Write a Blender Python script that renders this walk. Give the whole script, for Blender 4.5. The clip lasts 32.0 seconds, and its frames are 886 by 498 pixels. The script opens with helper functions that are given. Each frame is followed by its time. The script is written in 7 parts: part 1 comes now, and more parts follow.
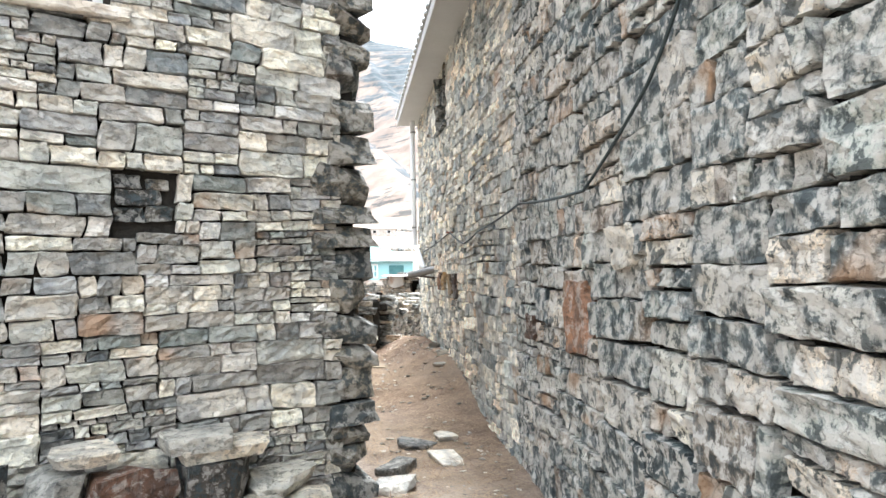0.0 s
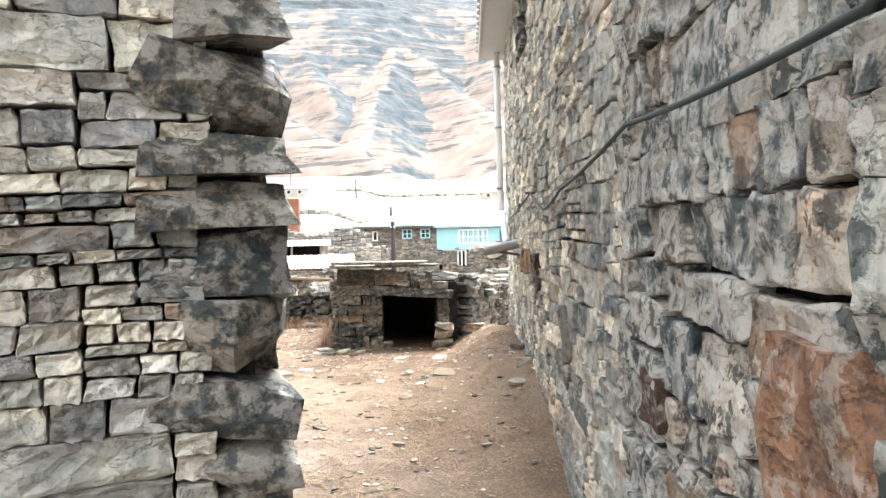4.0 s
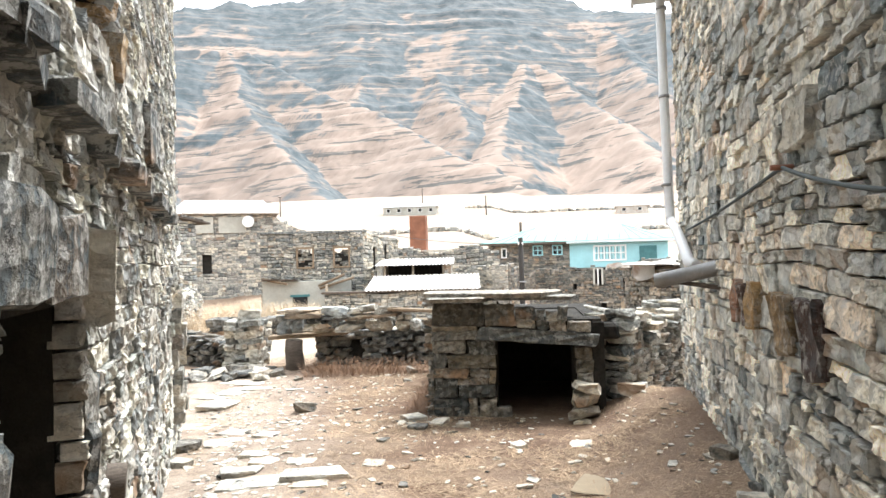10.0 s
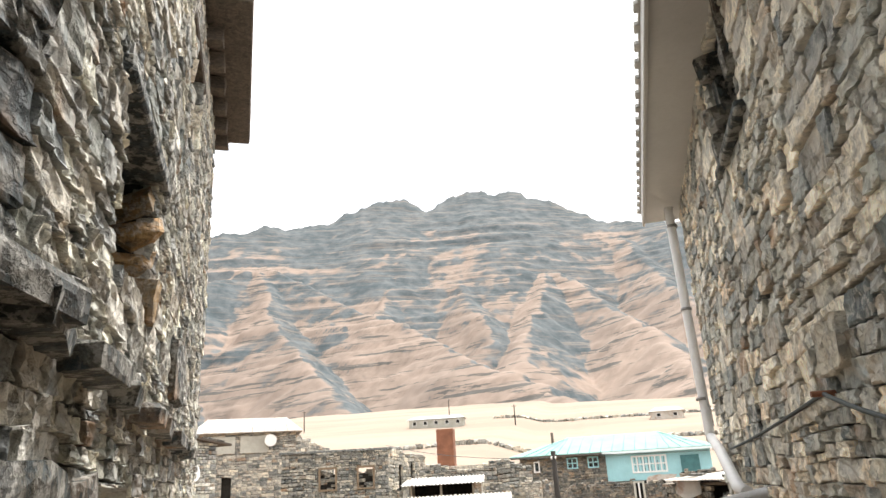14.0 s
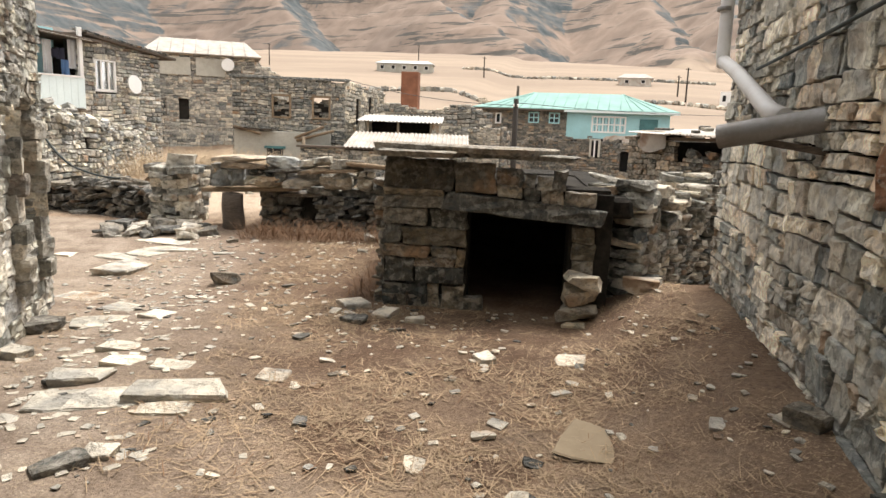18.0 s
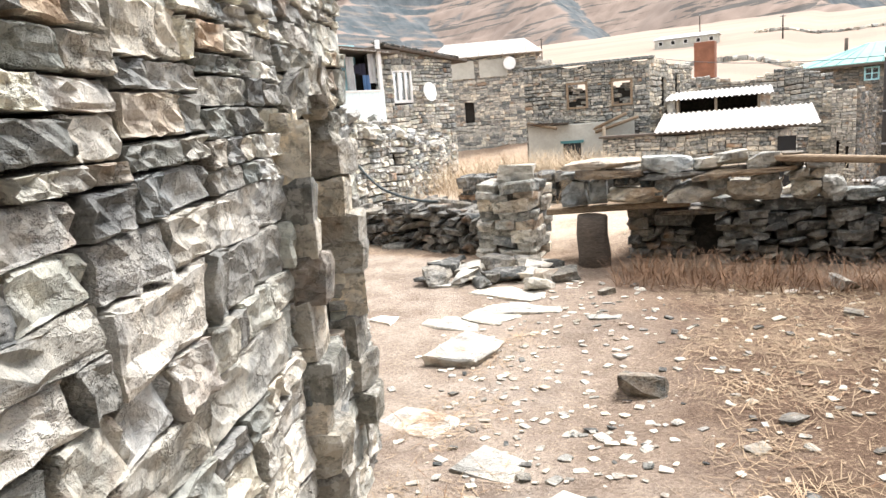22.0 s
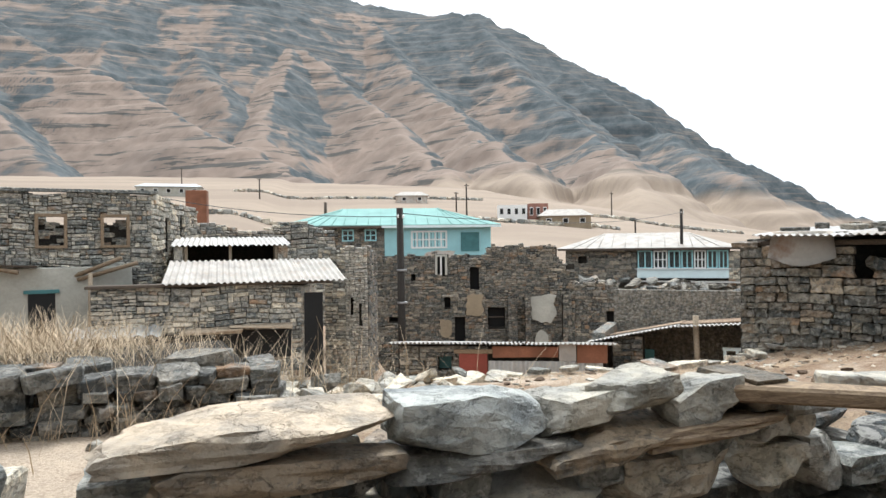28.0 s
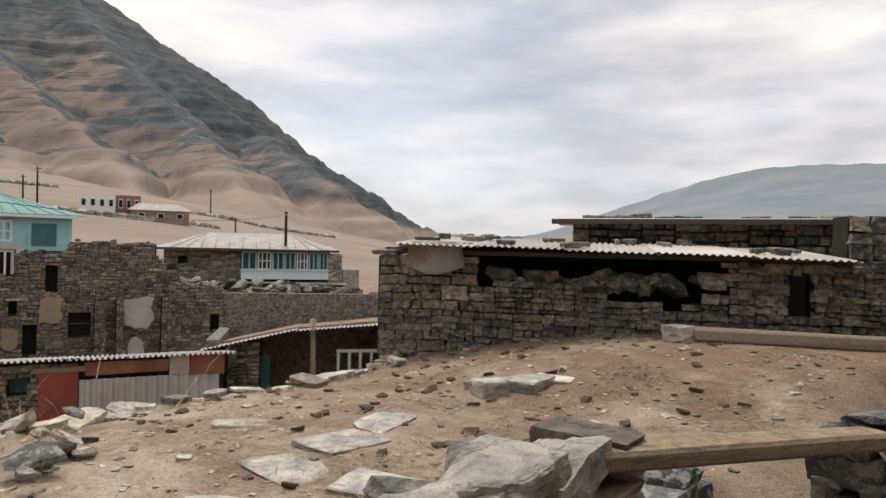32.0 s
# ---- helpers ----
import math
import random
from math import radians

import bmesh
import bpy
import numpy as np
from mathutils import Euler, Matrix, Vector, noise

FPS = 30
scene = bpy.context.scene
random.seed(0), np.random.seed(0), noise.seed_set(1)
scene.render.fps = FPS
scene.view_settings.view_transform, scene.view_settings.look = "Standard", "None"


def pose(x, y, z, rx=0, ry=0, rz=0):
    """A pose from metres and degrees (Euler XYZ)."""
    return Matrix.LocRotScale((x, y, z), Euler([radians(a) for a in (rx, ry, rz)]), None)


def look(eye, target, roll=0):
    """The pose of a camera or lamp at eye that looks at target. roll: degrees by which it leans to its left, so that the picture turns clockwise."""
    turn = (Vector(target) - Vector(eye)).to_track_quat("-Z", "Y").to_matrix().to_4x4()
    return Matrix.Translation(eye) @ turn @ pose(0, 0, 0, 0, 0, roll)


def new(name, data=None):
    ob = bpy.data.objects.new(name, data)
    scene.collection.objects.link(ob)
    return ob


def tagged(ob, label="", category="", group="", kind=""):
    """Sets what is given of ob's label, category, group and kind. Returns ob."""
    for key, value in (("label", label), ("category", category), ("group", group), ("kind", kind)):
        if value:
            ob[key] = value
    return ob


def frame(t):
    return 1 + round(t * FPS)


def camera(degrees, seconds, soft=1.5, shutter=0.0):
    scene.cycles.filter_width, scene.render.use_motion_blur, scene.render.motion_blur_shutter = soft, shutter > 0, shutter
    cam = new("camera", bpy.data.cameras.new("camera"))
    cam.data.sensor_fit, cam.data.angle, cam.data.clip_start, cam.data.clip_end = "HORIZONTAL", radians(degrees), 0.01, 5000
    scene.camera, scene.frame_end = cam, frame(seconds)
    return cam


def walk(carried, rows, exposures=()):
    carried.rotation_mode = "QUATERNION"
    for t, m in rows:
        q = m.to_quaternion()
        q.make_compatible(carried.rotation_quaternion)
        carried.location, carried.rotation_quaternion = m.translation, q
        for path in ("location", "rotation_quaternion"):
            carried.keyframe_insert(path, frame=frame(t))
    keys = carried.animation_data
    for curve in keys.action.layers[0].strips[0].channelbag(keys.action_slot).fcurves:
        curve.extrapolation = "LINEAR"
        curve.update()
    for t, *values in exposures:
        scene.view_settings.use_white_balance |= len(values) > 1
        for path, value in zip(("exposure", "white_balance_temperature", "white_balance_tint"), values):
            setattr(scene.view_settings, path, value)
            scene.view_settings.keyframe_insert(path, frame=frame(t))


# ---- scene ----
cam = camera(66.4, 32.0)
PATH = [
    (0, (-0.51, 4.428, 1.429), (-0.07, 6.377, 1.504), -0.7),
    (0.5, (-0.369, 4.781, 1.419), (0.077, 6.73, 1.47), -0.8),
    (1, (-0.252, 5.103, 1.415), (0.196, 7.052, 1.456), -1.3),
    (1.5, (-0.134, 5.439, 1.451), (0.305, 7.389, 1.484), -1.6),
    (2, (0.033, 5.696, 1.444), (0.436, 7.655, 1.465), -1.6),
    (2.5, (0.217, 5.985, 1.525), (0.549, 7.957, 1.539), -1.4),
    (3, (0.286, 6.326, 1.512), (0.535, 8.31, 1.522), -1.4),
    (3.5, (0.361, 6.617, 1.541), (0.526, 8.61, 1.534), -1.3),
    (5.5, (0.471, 7.78, 1.6), (0.405, 9.778, 1.544), -1.1),
    (6, (0.538, 8.028, 1.62), (0.397, 10.022, 1.574), -1.0),
    (6.5, (0.536, 8.231, 1.604), (0.332, 10.221, 1.571), -1.0),
    (7, (0.485, 8.494, 1.612), (0.256, 10.48, 1.594), -1.1),
    (7.5, (0.496, 8.736, 1.592), (0.261, 10.722, 1.586), -1.3),
    (8, (0.531, 8.98, 1.615), (0.291, 10.966, 1.61), -1.5),
    (8.5, (0.517, 9.213, 1.588), (0.278, 11.198, 1.584), -1.6),
    (9, (0.472, 9.459, 1.587), (0.23, 11.445, 1.579), -1.4),
    (9.5, (0.453, 9.657, 1.556), (0.193, 11.64, 1.555), -1.4),
    (10, (0.475, 9.829, 1.619), (0.189, 11.808, 1.651), -1.6),
    (10.5, (0.462, 9.878, 1.64), (0.172, 11.854, 1.739), -1.8),
    (11, (0.461, 9.875, 1.662), (0.183, 11.847, 1.847), -1.9),
    (11.5, (0.475, 9.864, 1.681), (0.211, 11.826, 1.965), -2.2),
    (12, (0.489, 9.853, 1.7), (0.23, 11.799, 2.084), -2.5),
    (12.5, (0.496, 9.851, 1.712), (0.23, 11.776, 2.186), -2.8),
    (13, (0.495, 9.847, 1.726), (0.214, 11.749, 2.275), -3.0),
    (13.5, (0.487, 9.848, 1.732), (0.188, 11.729, 2.341), -3.2),
    (15.5, (0.478, 9.939, 1.715), (0.135, 11.797, 2.37), -2.8),
    (16, (0.44, 10.182, 1.691), (0.101, 12.053, 2.311), -2.8),
    (16.5, (0.454, 10.453, 1.695), (0.108, 12.347, 2.237), -2.6),
    (17, (0.526, 10.788, 1.653), (0.154, 12.719, 2.019), -1.5),
    (17.5, (0.515, 11.183, 1.491), (0.152, 13.149, 1.467), 0.8),
    (18, (0.469, 11.634, 1.434), (0.218, 13.584, 1.069), 2.2),
    (18.5, (0.444, 12.039, 1.368), (0.177, 13.953, 0.854), 1.5),
    (19, (0.315, 12.385, 1.362), (-0.191, 14.229, 0.776), 0.9),
    (19.5, (-0.007, 12.706, 1.385), (-0.949, 14.38, 0.829), -0.9),
    (20, (-0.296, 12.928, 1.392), (-1.584, 14.393, 0.951), -3.1),
    (20.5, (-0.625, 13.179, 1.377), (-2.043, 14.546, 1.027), -3.9),
    (21, (-0.994, 13.438, 1.355), (-2.362, 14.857, 1.011), -3.6),
    (21.5, (-1.255, 13.718, 1.366), (-2.469, 15.264, 1.0), -3.6),
    (22, (-1.455, 14.096, 1.38), (-2.463, 15.783, 1.007), -4.6),
    (22.5, (-1.604, 14.403, 1.419), (-2.354, 16.247, 1.226), -3.0),
    (23, (-1.738, 14.731, 1.483), (-2.281, 16.655, 1.407), -1.7),
    (23.5, (-1.789, 15.118, 1.46), (-2.207, 17.074, 1.453), -0.8),
    (24, (-1.881, 15.498, 1.407), (-2.21, 17.471, 1.428), -0.3),
    (24.5, (-2.005, 15.883, 1.379), (-2.279, 17.864, 1.378), -0.1),
    (26.5, (-2.702, 17.432, 1.263), (-2.644, 19.431, 1.293), -1.3),
    (27, (-2.814, 17.768, 1.305), (-2.642, 19.76, 1.337), -0.9),
    (27.5, (-3.049, 18.022, 1.325), (-2.754, 20.0, 1.341), -0.7),
    (28, (-3.152, 18.307, 1.324), (-2.746, 20.265, 1.315), -0.7),
    (28.5, (-3.134, 18.673, 1.311), (-2.631, 20.609, 1.274), -0.5),
    (29, (-3.193, 18.931, 1.331), (-2.571, 20.83, 1.268), 0.3),
    (29.5, (-3.381, 19.136, 1.326), (-2.574, 20.964, 1.244), 1.4),
    (30, (-3.338, 19.259, 1.35), (-2.31, 20.972, 1.258), 2.0),
    (30.5, (-3.301, 19.275, 1.35), (-2.092, 20.866, 1.267), 2.1),
    (31, (-3.297, 19.269, 1.356), (-1.98, 20.773, 1.296), 1.8),
    (31.5, (-3.268, 19.281, 1.354), (-1.895, 20.734, 1.321), 1.4),
    (32, (-3.268, 19.263, 1.363), (-1.856, 20.679, 1.36), 1.3),
]
EXPOSURES = (
    (0, 2.55, 5900, 8),
    (6, 2.4, 6200, 9),
    (9, 2.25, 6200, 9),
    (11, 1.9, 6100, 7),
    (13, 1.75, 6400, 8),
    (16, 1.5, 7000, 12),
    (18, 1.2, 7000, 12),
    (20, 1.75, 6400, 12),
    (22, 1.7, 6400, 12),
    (24, 1.1, 6300, 10),
    (28, 1.0, 6100, 7),
    (30, 0.45, 6500, 9),
    (32, 0.15, 6700, 13),
)
walk(cam, [(t, look(eye, target, roll)) for t, eye, target, roll in PATH], EXPOSURES)

# ---- light ----
SUN_EL, SUN_AZ = 62.0, 18.0             # soft sun behind thin cloud, from beyond the mountain
world = bpy.data.worlds.new("world")
scene.world = world
world.use_nodes = True
wt = world.node_tree
wt.nodes.clear()


sky = wt.nodes.new("ShaderNodeTexSky")
sky.sky_type = "NISHITA"
sky.sun_disc = False
sky.sun_elevation = radians(SUN_EL)
sky.sun_rotation = radians(SUN_AZ)
sky.altitude = 1800
skycol = wt.nodes.new("ShaderNodeTexCoord")
skymap = wt.nodes.new("ShaderNodeMapping")
skymap.inputs["Scale"].default_value = (1.0, 1.0, 3.6)
cloud = wt.nodes.new("ShaderNodeTexNoise")
cloud.inputs["Scale"].default_value = 2.2
cloud.inputs["Detail"].default_value = 6
cloud.inputs["Roughness"].default_value = 0.52
cramp = wt.nodes.new("ShaderNodeValToRGB")
cramp.color_ramp.elements[0].position = 0.30
cramp.color_ramp.elements[0].color = (0.55, 0.55, 0.55, 1)
cramp.color_ramp.elements[1].position = 0.52
cramp.color_ramp.elements[1].color = (0.97, 0.97, 0.97, 1)
cloud2 = wt.nodes.new("ShaderNodeTexNoise")
cloud2.inputs["Scale"].default_value = 3.1
cloud2.inputs["Detail"].default_value = 7
tone = wt.nodes.new("ShaderNodeValToRGB")
tone.color_ramp.elements[0].position = 0.38
tone.color_ramp.elements[0].color = (6.0, 6.15, 6.45, 1)
tone.color_ramp.elements[1].position = 0.62
tone.color_ramp.elements[1].color = (9.8, 9.7, 9.5, 1)
mixw = wt.nodes.new("ShaderNodeMixRGB")
bgw = wt.nodes.new("ShaderNodeBackground")
bgw.inputs["Strength"].default_value = 0.095
outw = wt.nodes.new("ShaderNodeOutputWorld")
wl = wt.links.new
wl(skycol.outputs["Generated"], skymap.inputs["Vector"])
wl(skymap.outputs["Vector"], cloud.inputs["Vector"])
wl(skymap.outputs["Vector"], cloud2.inputs["Vector"])
wl(cloud.outputs["Fac"], cramp.inputs["Fac"])
wl(cloud2.outputs["Fac"], tone.inputs["Fac"])
wl(cramp.outputs["Color"], mixw.inputs["Fac"])
wl(sky.outputs["Color"], mixw.inputs["Color1"])
wl(tone.outputs["Color"], mixw.inputs["Color2"])
wl(mixw.outputs["Color"], bgw.inputs["Color"])
wl(bgw.outputs["Background"], outw.inputs["Surface"])

sun_data = bpy.data.lights.new("sun", "SUN")
sun_data.energy = 2.5
sun_data.angle = radians(22)
sun_data.color = (1.0, 0.97, 0.93)
sun = new("sun", sun_data)
sa, se = radians(SUN_AZ), radians(SUN_EL)
sun.matrix_world = look((60 * math.sin(sa) * math.cos(se), 60 * math.cos(sa) * math.cos(se), 60 * math.sin(se)), (0, 0, 0))

# ---- materials ----


class Nodes:
    """Small builder of node materials."""

    def __init__(self, name):
        self.mat = bpy.data.materials.new(name)
        self.mat.use_nodes = True
        self.t = self.mat.node_tree
        self.t.nodes.clear()
        self.out = self.t.nodes.new("ShaderNodeOutputMaterial")
        self.b = self.t.nodes.new("ShaderNodeBsdfPrincipled")
        self.t.links.new(self.b.outputs[0], self.out.inputs["Surface"])
        self.coord = self.t.nodes.new("ShaderNodeTexCoord")
        self.geo = self.t.nodes.new("ShaderNodeNewGeometry")

    def link(self, a, b):
        self.t.links.new(a, b)

    def put(self, value, socket):
        if isinstance(value, (int, float, tuple)):
            socket.default_value = value
        else:
            self.link(value, socket)

    def pos(self, scale=(1, 1, 1), offset=None):
        m = self.t.nodes.new("ShaderNodeMapping")
        m.inputs["Scale"].default_value = scale
        self.link(self.geo.outputs["Position"], m.inputs["Vector"])
        if offset is not None:
            self.link(offset, m.inputs["Location"])
        return m.outputs["Vector"]

    def noise(self, scale, detail=4, rough=0.55, vec=None, distort=0.0):
        n = self.t.nodes.new("ShaderNodeTexNoise")
        n.inputs["Scale"].default_value = scale
        n.inputs["Detail"].default_value = detail
        n.inputs["Roughness"].default_value = rough
        n.inputs["Distortion"].default_value = distort
        self.link(vec or self.geo.outputs["Position"], n.inputs["Vector"])
        return n.outputs["Fac"]

    def voronoi(self, scale, vec=None, feature="F1"):
        n = self.t.nodes.new("ShaderNodeTexVoronoi")
        n.feature = feature
        n.inputs["Scale"].default_value = scale
        self.link(vec or self.geo.outputs["Position"], n.inputs["Vector"])
        return n.outputs["Distance"], n.outputs.get("Color")

    def ramp(self, fac, *stops):
        n = self.t.nodes.new("ShaderNodeValToRGB")
        e = n.color_ramp.elements
        while len(e) < len(stops):
            e.new(0.5)
        for el, (p, c) in zip(e, stops):
            el.position = p
            el.color = (*c, 1) if isinstance(c, tuple) else (c, c, c, 1)
        self.link(fac, n.inputs["Fac"])
        return n.outputs["Color"]

    def mix(self, fac, a, b, blend="MIX"):
        n = self.t.nodes.new("ShaderNodeMixRGB")
        n.blend_type = blend
        self.put(fac, n.inputs["Fac"])
        for v, s in ((a, n.inputs["Color1"]), (b, n.inputs["Color2"])):
            if isinstance(v, tuple) and len(v) == 3:
                v = (*v, 1)
            self.put(v, s)
        return n.outputs["Color"]

    def math(self, op, a, b=0.0, clamp=False):
        n = self.t.nodes.new("ShaderNodeMath")
        n.operation = op
        n.use_clamp = clamp
        self.put(a, n.inputs[0])
        self.put(b, n.inputs[1])
        return n.outputs[0]

    def piece(self):
        """A random number for each piece, whether an object of its own or an island of a joined mesh."""
        o = self.t.nodes.new("ShaderNodeObjectInfo")
        return self.math("FRACT", self.math("ADD", self.math("MULTIPLY", o.outputs["Random"], 7.31), self.geo.outputs["Random Per Island"]))

    def bump(self, height, strength=0.5, distance=0.02, normal=None):
        n = self.t.nodes.new("ShaderNodeBump")
        n.inputs["Strength"].default_value = strength
        n.inputs["Distance"].default_value = distance
        self.link(height, n.inputs["Height"])
        if normal is not None:
            self.link(normal, n.inputs["Normal"])
        return n.outputs["Normal"]

    def done(self, color, rough=0.85, normal=None, metal=0.0, spec=0.35):
        self.put((*color, 1) if isinstance(color, tuple) and len(color) == 3 else color, self.b.inputs["Base Color"])
        self.put(rough, self.b.inputs["Roughness"])
        self.put(metal, self.b.inputs["Metallic"])
        self.b.inputs["Specular IOR Level"].default_value = spec
        if normal is not None:
            self.link(normal, self.b.inputs["Normal"])
        return self.mat


def stone_material(name, stops, vein=0.5, grain=1.0, lime=0.4, dark=0.6, tone=0.62, spread=1.0, shift=0.0):
    """Layered slate and limestone: a tone for each stone, with clouds of pale and blue-grey, cleavage streaks, relief and rust."""
    n = Nodes(name)
    r = n.piece()
    base = n.ramp(r, *stops)
    r2 = n.math("FRACT", n.math("MULTIPLY", r, 13.7))
    r3 = n.math("FRACT", n.math("MULTIPLY", r, 29.3))
    base = n.mix(1.0, base, n.ramp(r3, *[(p, tuple(tone * (1 + spread * (c - 1)) for c in rgb)) for p, rgb in ((0.0, (0.36, 0.40, 0.42)), (0.25, (0.70, 0.71, 0.71)), (0.65, (1.08, 1.06, 1.02)), (1.0, (1.45, 1.40, 1.30)))]), "MULTIPLY")
    offset = n.t.nodes.new("ShaderNodeCombineXYZ")
    for i, k in enumerate((31.0, 17.0, 23.0)):
        n.link(n.math("MULTIPLY", r2, k), offset.inputs[i])
    vec = n.pos((1, 1, 1), offset.outputs[0])
    layered = n.pos((1.0, 1.0, 1.7), offset.outputs[0])
    upright = n.pos((2.6, 2.6, 0.7), offset.outputs[0])
    cloudy = n.noise(5.0, 5, 0.6, vec, 0.2)
    patch = n.noise(13.0 * grain, 7, 0.68, vec, 0.15)
    streak = n.noise(30.0 * grain, 6, 0.68, layered, 0.4)
    run = n.noise(7.0, 5, 0.6, upright, 0.3)
    fine = n.noise(85.0 * grain, 4, 0.7, vec)
    cleft, _ = n.voronoi(9.0, n.pos((1.0, 1.0, 1.6), offset.outputs[0]))
    col = n.mix(n.ramp(cloudy, (0.40, 0.0), (0.56, 1.0)), n.mix(1.0, base, (0.70, 0.72, 0.74), "MULTIPLY"), n.mix(1.0, base, (1.22, 1.20, 1.16), "MULTIPLY"))
    col = n.mix(n.ramp(patch, (0.40 + shift, vein), (0.445 + shift, 0.0)), col, (0.045, 0.060, 0.064))
    col = n.mix(n.ramp(patch, (0.525 - shift, 0.0), (0.565 - shift, lime)), col, (0.56, 0.54, 0.49))
    col = n.mix(n.ramp(run, (0.55, 0.0), (0.62, lime * 0.55)), col, (0.44, 0.43, 0.40))
    col = n.mix(n.ramp(streak, (0.39, dark), (0.44, 0.0)), col, n.mix(1.0, col, (0.36, 0.38, 0.40), "MULTIPLY"))
    rust = n.math("MULTIPLY", n.ramp(n.noise(2.3, 4, 0.6, vec), (0.50, 0.0), (0.64, 0.75)), n.ramp(r2, (0.74, 0.0), (0.90, 1.0)))
    col = n.mix(rust, col, (0.36, 0.215, 0.115))
    col = n.mix(n.ramp(fine, (0.36, dark * 0.5), (0.45, 0.0)), col, n.mix(1.0, col, (0.45, 0.45, 0.45), "MULTIPLY"))
    fissure = n.ramp(n.noise(4.0, 6, 0.62, layered, 0.1), (0.475, 0.0), (0.49, 1.0), (0.505, 0.0))
    col = n.mix(n.math("MULTIPLY", fissure, dark * 0.6), col, n.mix(1.0, col, (0.30, 0.31, 0.32), "MULTIPLY"))
    b1 = n.bump(n.math("SUBTRACT", cleft, n.math("MULTIPLY", fissure, 0.2)), 0.8, 0.05)
    b2 = n.bump(patch, 0.8, 0.035, b1)
    b3 = n.bump(streak, 0.6, 0.010, b2)
    b4 = n.bump(fine, 0.5, 0.003, b3)
    return n.done(col, n.ramp(cloudy, (0.3, 0.6), (0.7, 0.9)), b4, spec=0.35)


GREY_STOPS = ((0.0, (0.191, 0.210, 0.203)), (0.16, (0.432, 0.413, 0.375)), (0.38, (0.597, 0.565, 0.502)), (0.54, (0.305, 0.318, 0.305)),
              (0.72, (0.635, 0.597, 0.521)), (0.88, (0.508, 0.457, 0.381)), (1.0, (0.711, 0.673, 0.597)))
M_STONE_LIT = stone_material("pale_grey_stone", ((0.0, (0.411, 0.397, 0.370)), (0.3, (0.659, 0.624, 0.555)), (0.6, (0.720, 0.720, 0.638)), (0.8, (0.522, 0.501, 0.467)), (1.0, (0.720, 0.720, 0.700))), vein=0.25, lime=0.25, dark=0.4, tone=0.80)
M_STONE_ALLEY = stone_material("mixed_grey_stone", ((0.0, (0.30, 0.33, 0.33)), (0.2, (0.52, 0.51, 0.48)), (0.42, (0.72, 0.68, 0.60)), (0.58, (0.36, 0.39, 0.39)),
                               (0.78, (0.74, 0.70, 0.62)), (0.92, (0.60, 0.50, 0.40)), (1.0, (0.80, 0.76, 0.68))), vein=0.38, lime=0.6, dark=0.2, tone=1.15)
M_STONE = stone_material("grey_stone", GREY_STOPS, tone=0.82)
# Blue-grey slate; its low tone also puts the narrow alley's shade into the colour
M_STONE_DARK = stone_material("blue_grey_alley_shade", ((0.0, (0.165, 0.191, 0.191)), (0.2, (0.368, 0.375, 0.356)), (0.42, (0.546, 0.514, 0.457)), (0.58, (0.216, 0.248, 0.248)),
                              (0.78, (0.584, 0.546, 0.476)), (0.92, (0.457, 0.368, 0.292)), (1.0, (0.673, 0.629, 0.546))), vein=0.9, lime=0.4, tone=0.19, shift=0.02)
M_STONE_NEAR = stone_material("green_grey_stone", ((0.0, (0.18, 0.21, 0.21)), (0.2, (0.38, 0.39, 0.37)), (0.42, (0.55, 0.52, 0.47)), (0.58, (0.23, 0.27, 0.27)),
                              (0.78, (0.58, 0.55, 0.49)), (0.92, (0.46, 0.36, 0.28)), (1.0, (0.66, 0.63, 0.56))), vein=0.85, lime=0.75, dark=0.5, tone=0.95, shift=0.03)
# Cream quoins, toned down so the alley's shade sits in their colour
M_QUOIN = stone_material("cream_quoin_in_shade", ((0.0, (0.42, 0.38, 0.30)), (0.35, (0.62, 0.55, 0.43)), (0.6, (0.34, 0.37, 0.36)), (1.0, (0.66, 0.60, 0.49))), vein=0.85, lime=0.4, dark=0.45, tone=0.30, spread=0.6, shift=0.03)
M_STONE_TAN = stone_material("tan_stone", ((0.0, (0.305, 0.292, 0.260)), (0.3, (0.533, 0.483, 0.400)), (0.6, (0.622, 0.565, 0.464)), (0.8, (0.419, 0.387, 0.337)), (1.0, (0.699, 0.635, 0.533))), vein=0.3, tone=0.92)
M_HUTBROWN = stone_material("brown_hut_stone", ((0.0, (0.16, 0.13, 0.095)), (0.5, (0.28, 0.235, 0.175)), (1.0, (0.34, 0.275, 0.19))), vein=0.4, lime=0.15, tone=0.9)
M_RUBBLE = stone_material("rubble_stone", ((0.0, (0.132, 0.142, 0.142)), (0.3, (0.285, 0.270, 0.244)), (0.6, (0.406, 0.371, 0.315)), (0.8, (0.214, 0.218, 0.214)), (1.0, (0.488, 0.447, 0.386))), vein=0.5, lime=0.25, tone=0.46)
M_STONE_DIM = stone_material("brown_grey_stone", ((0.0, (0.10, 0.105, 0.10)), (0.22, (0.19, 0.175, 0.15)), (0.42, (0.27, 0.24, 0.195)), (0.58, (0.13, 0.135, 0.13)),
                             (0.78, (0.29, 0.255, 0.205)), (0.92, (0.23, 0.18, 0.135)), (1.0, (0.36, 0.325, 0.27))), vein=0.6, lime=0.3, tone=0.95)
M_SLAB_BROWN = stone_material("brown_slab_stone", ((0.0, (0.270, 0.230, 0.189)), (0.5, (0.459, 0.358, 0.257)), (1.0, (0.608, 0.479, 0.338))), vein=0.45, lime=0.06, tone=0.55)
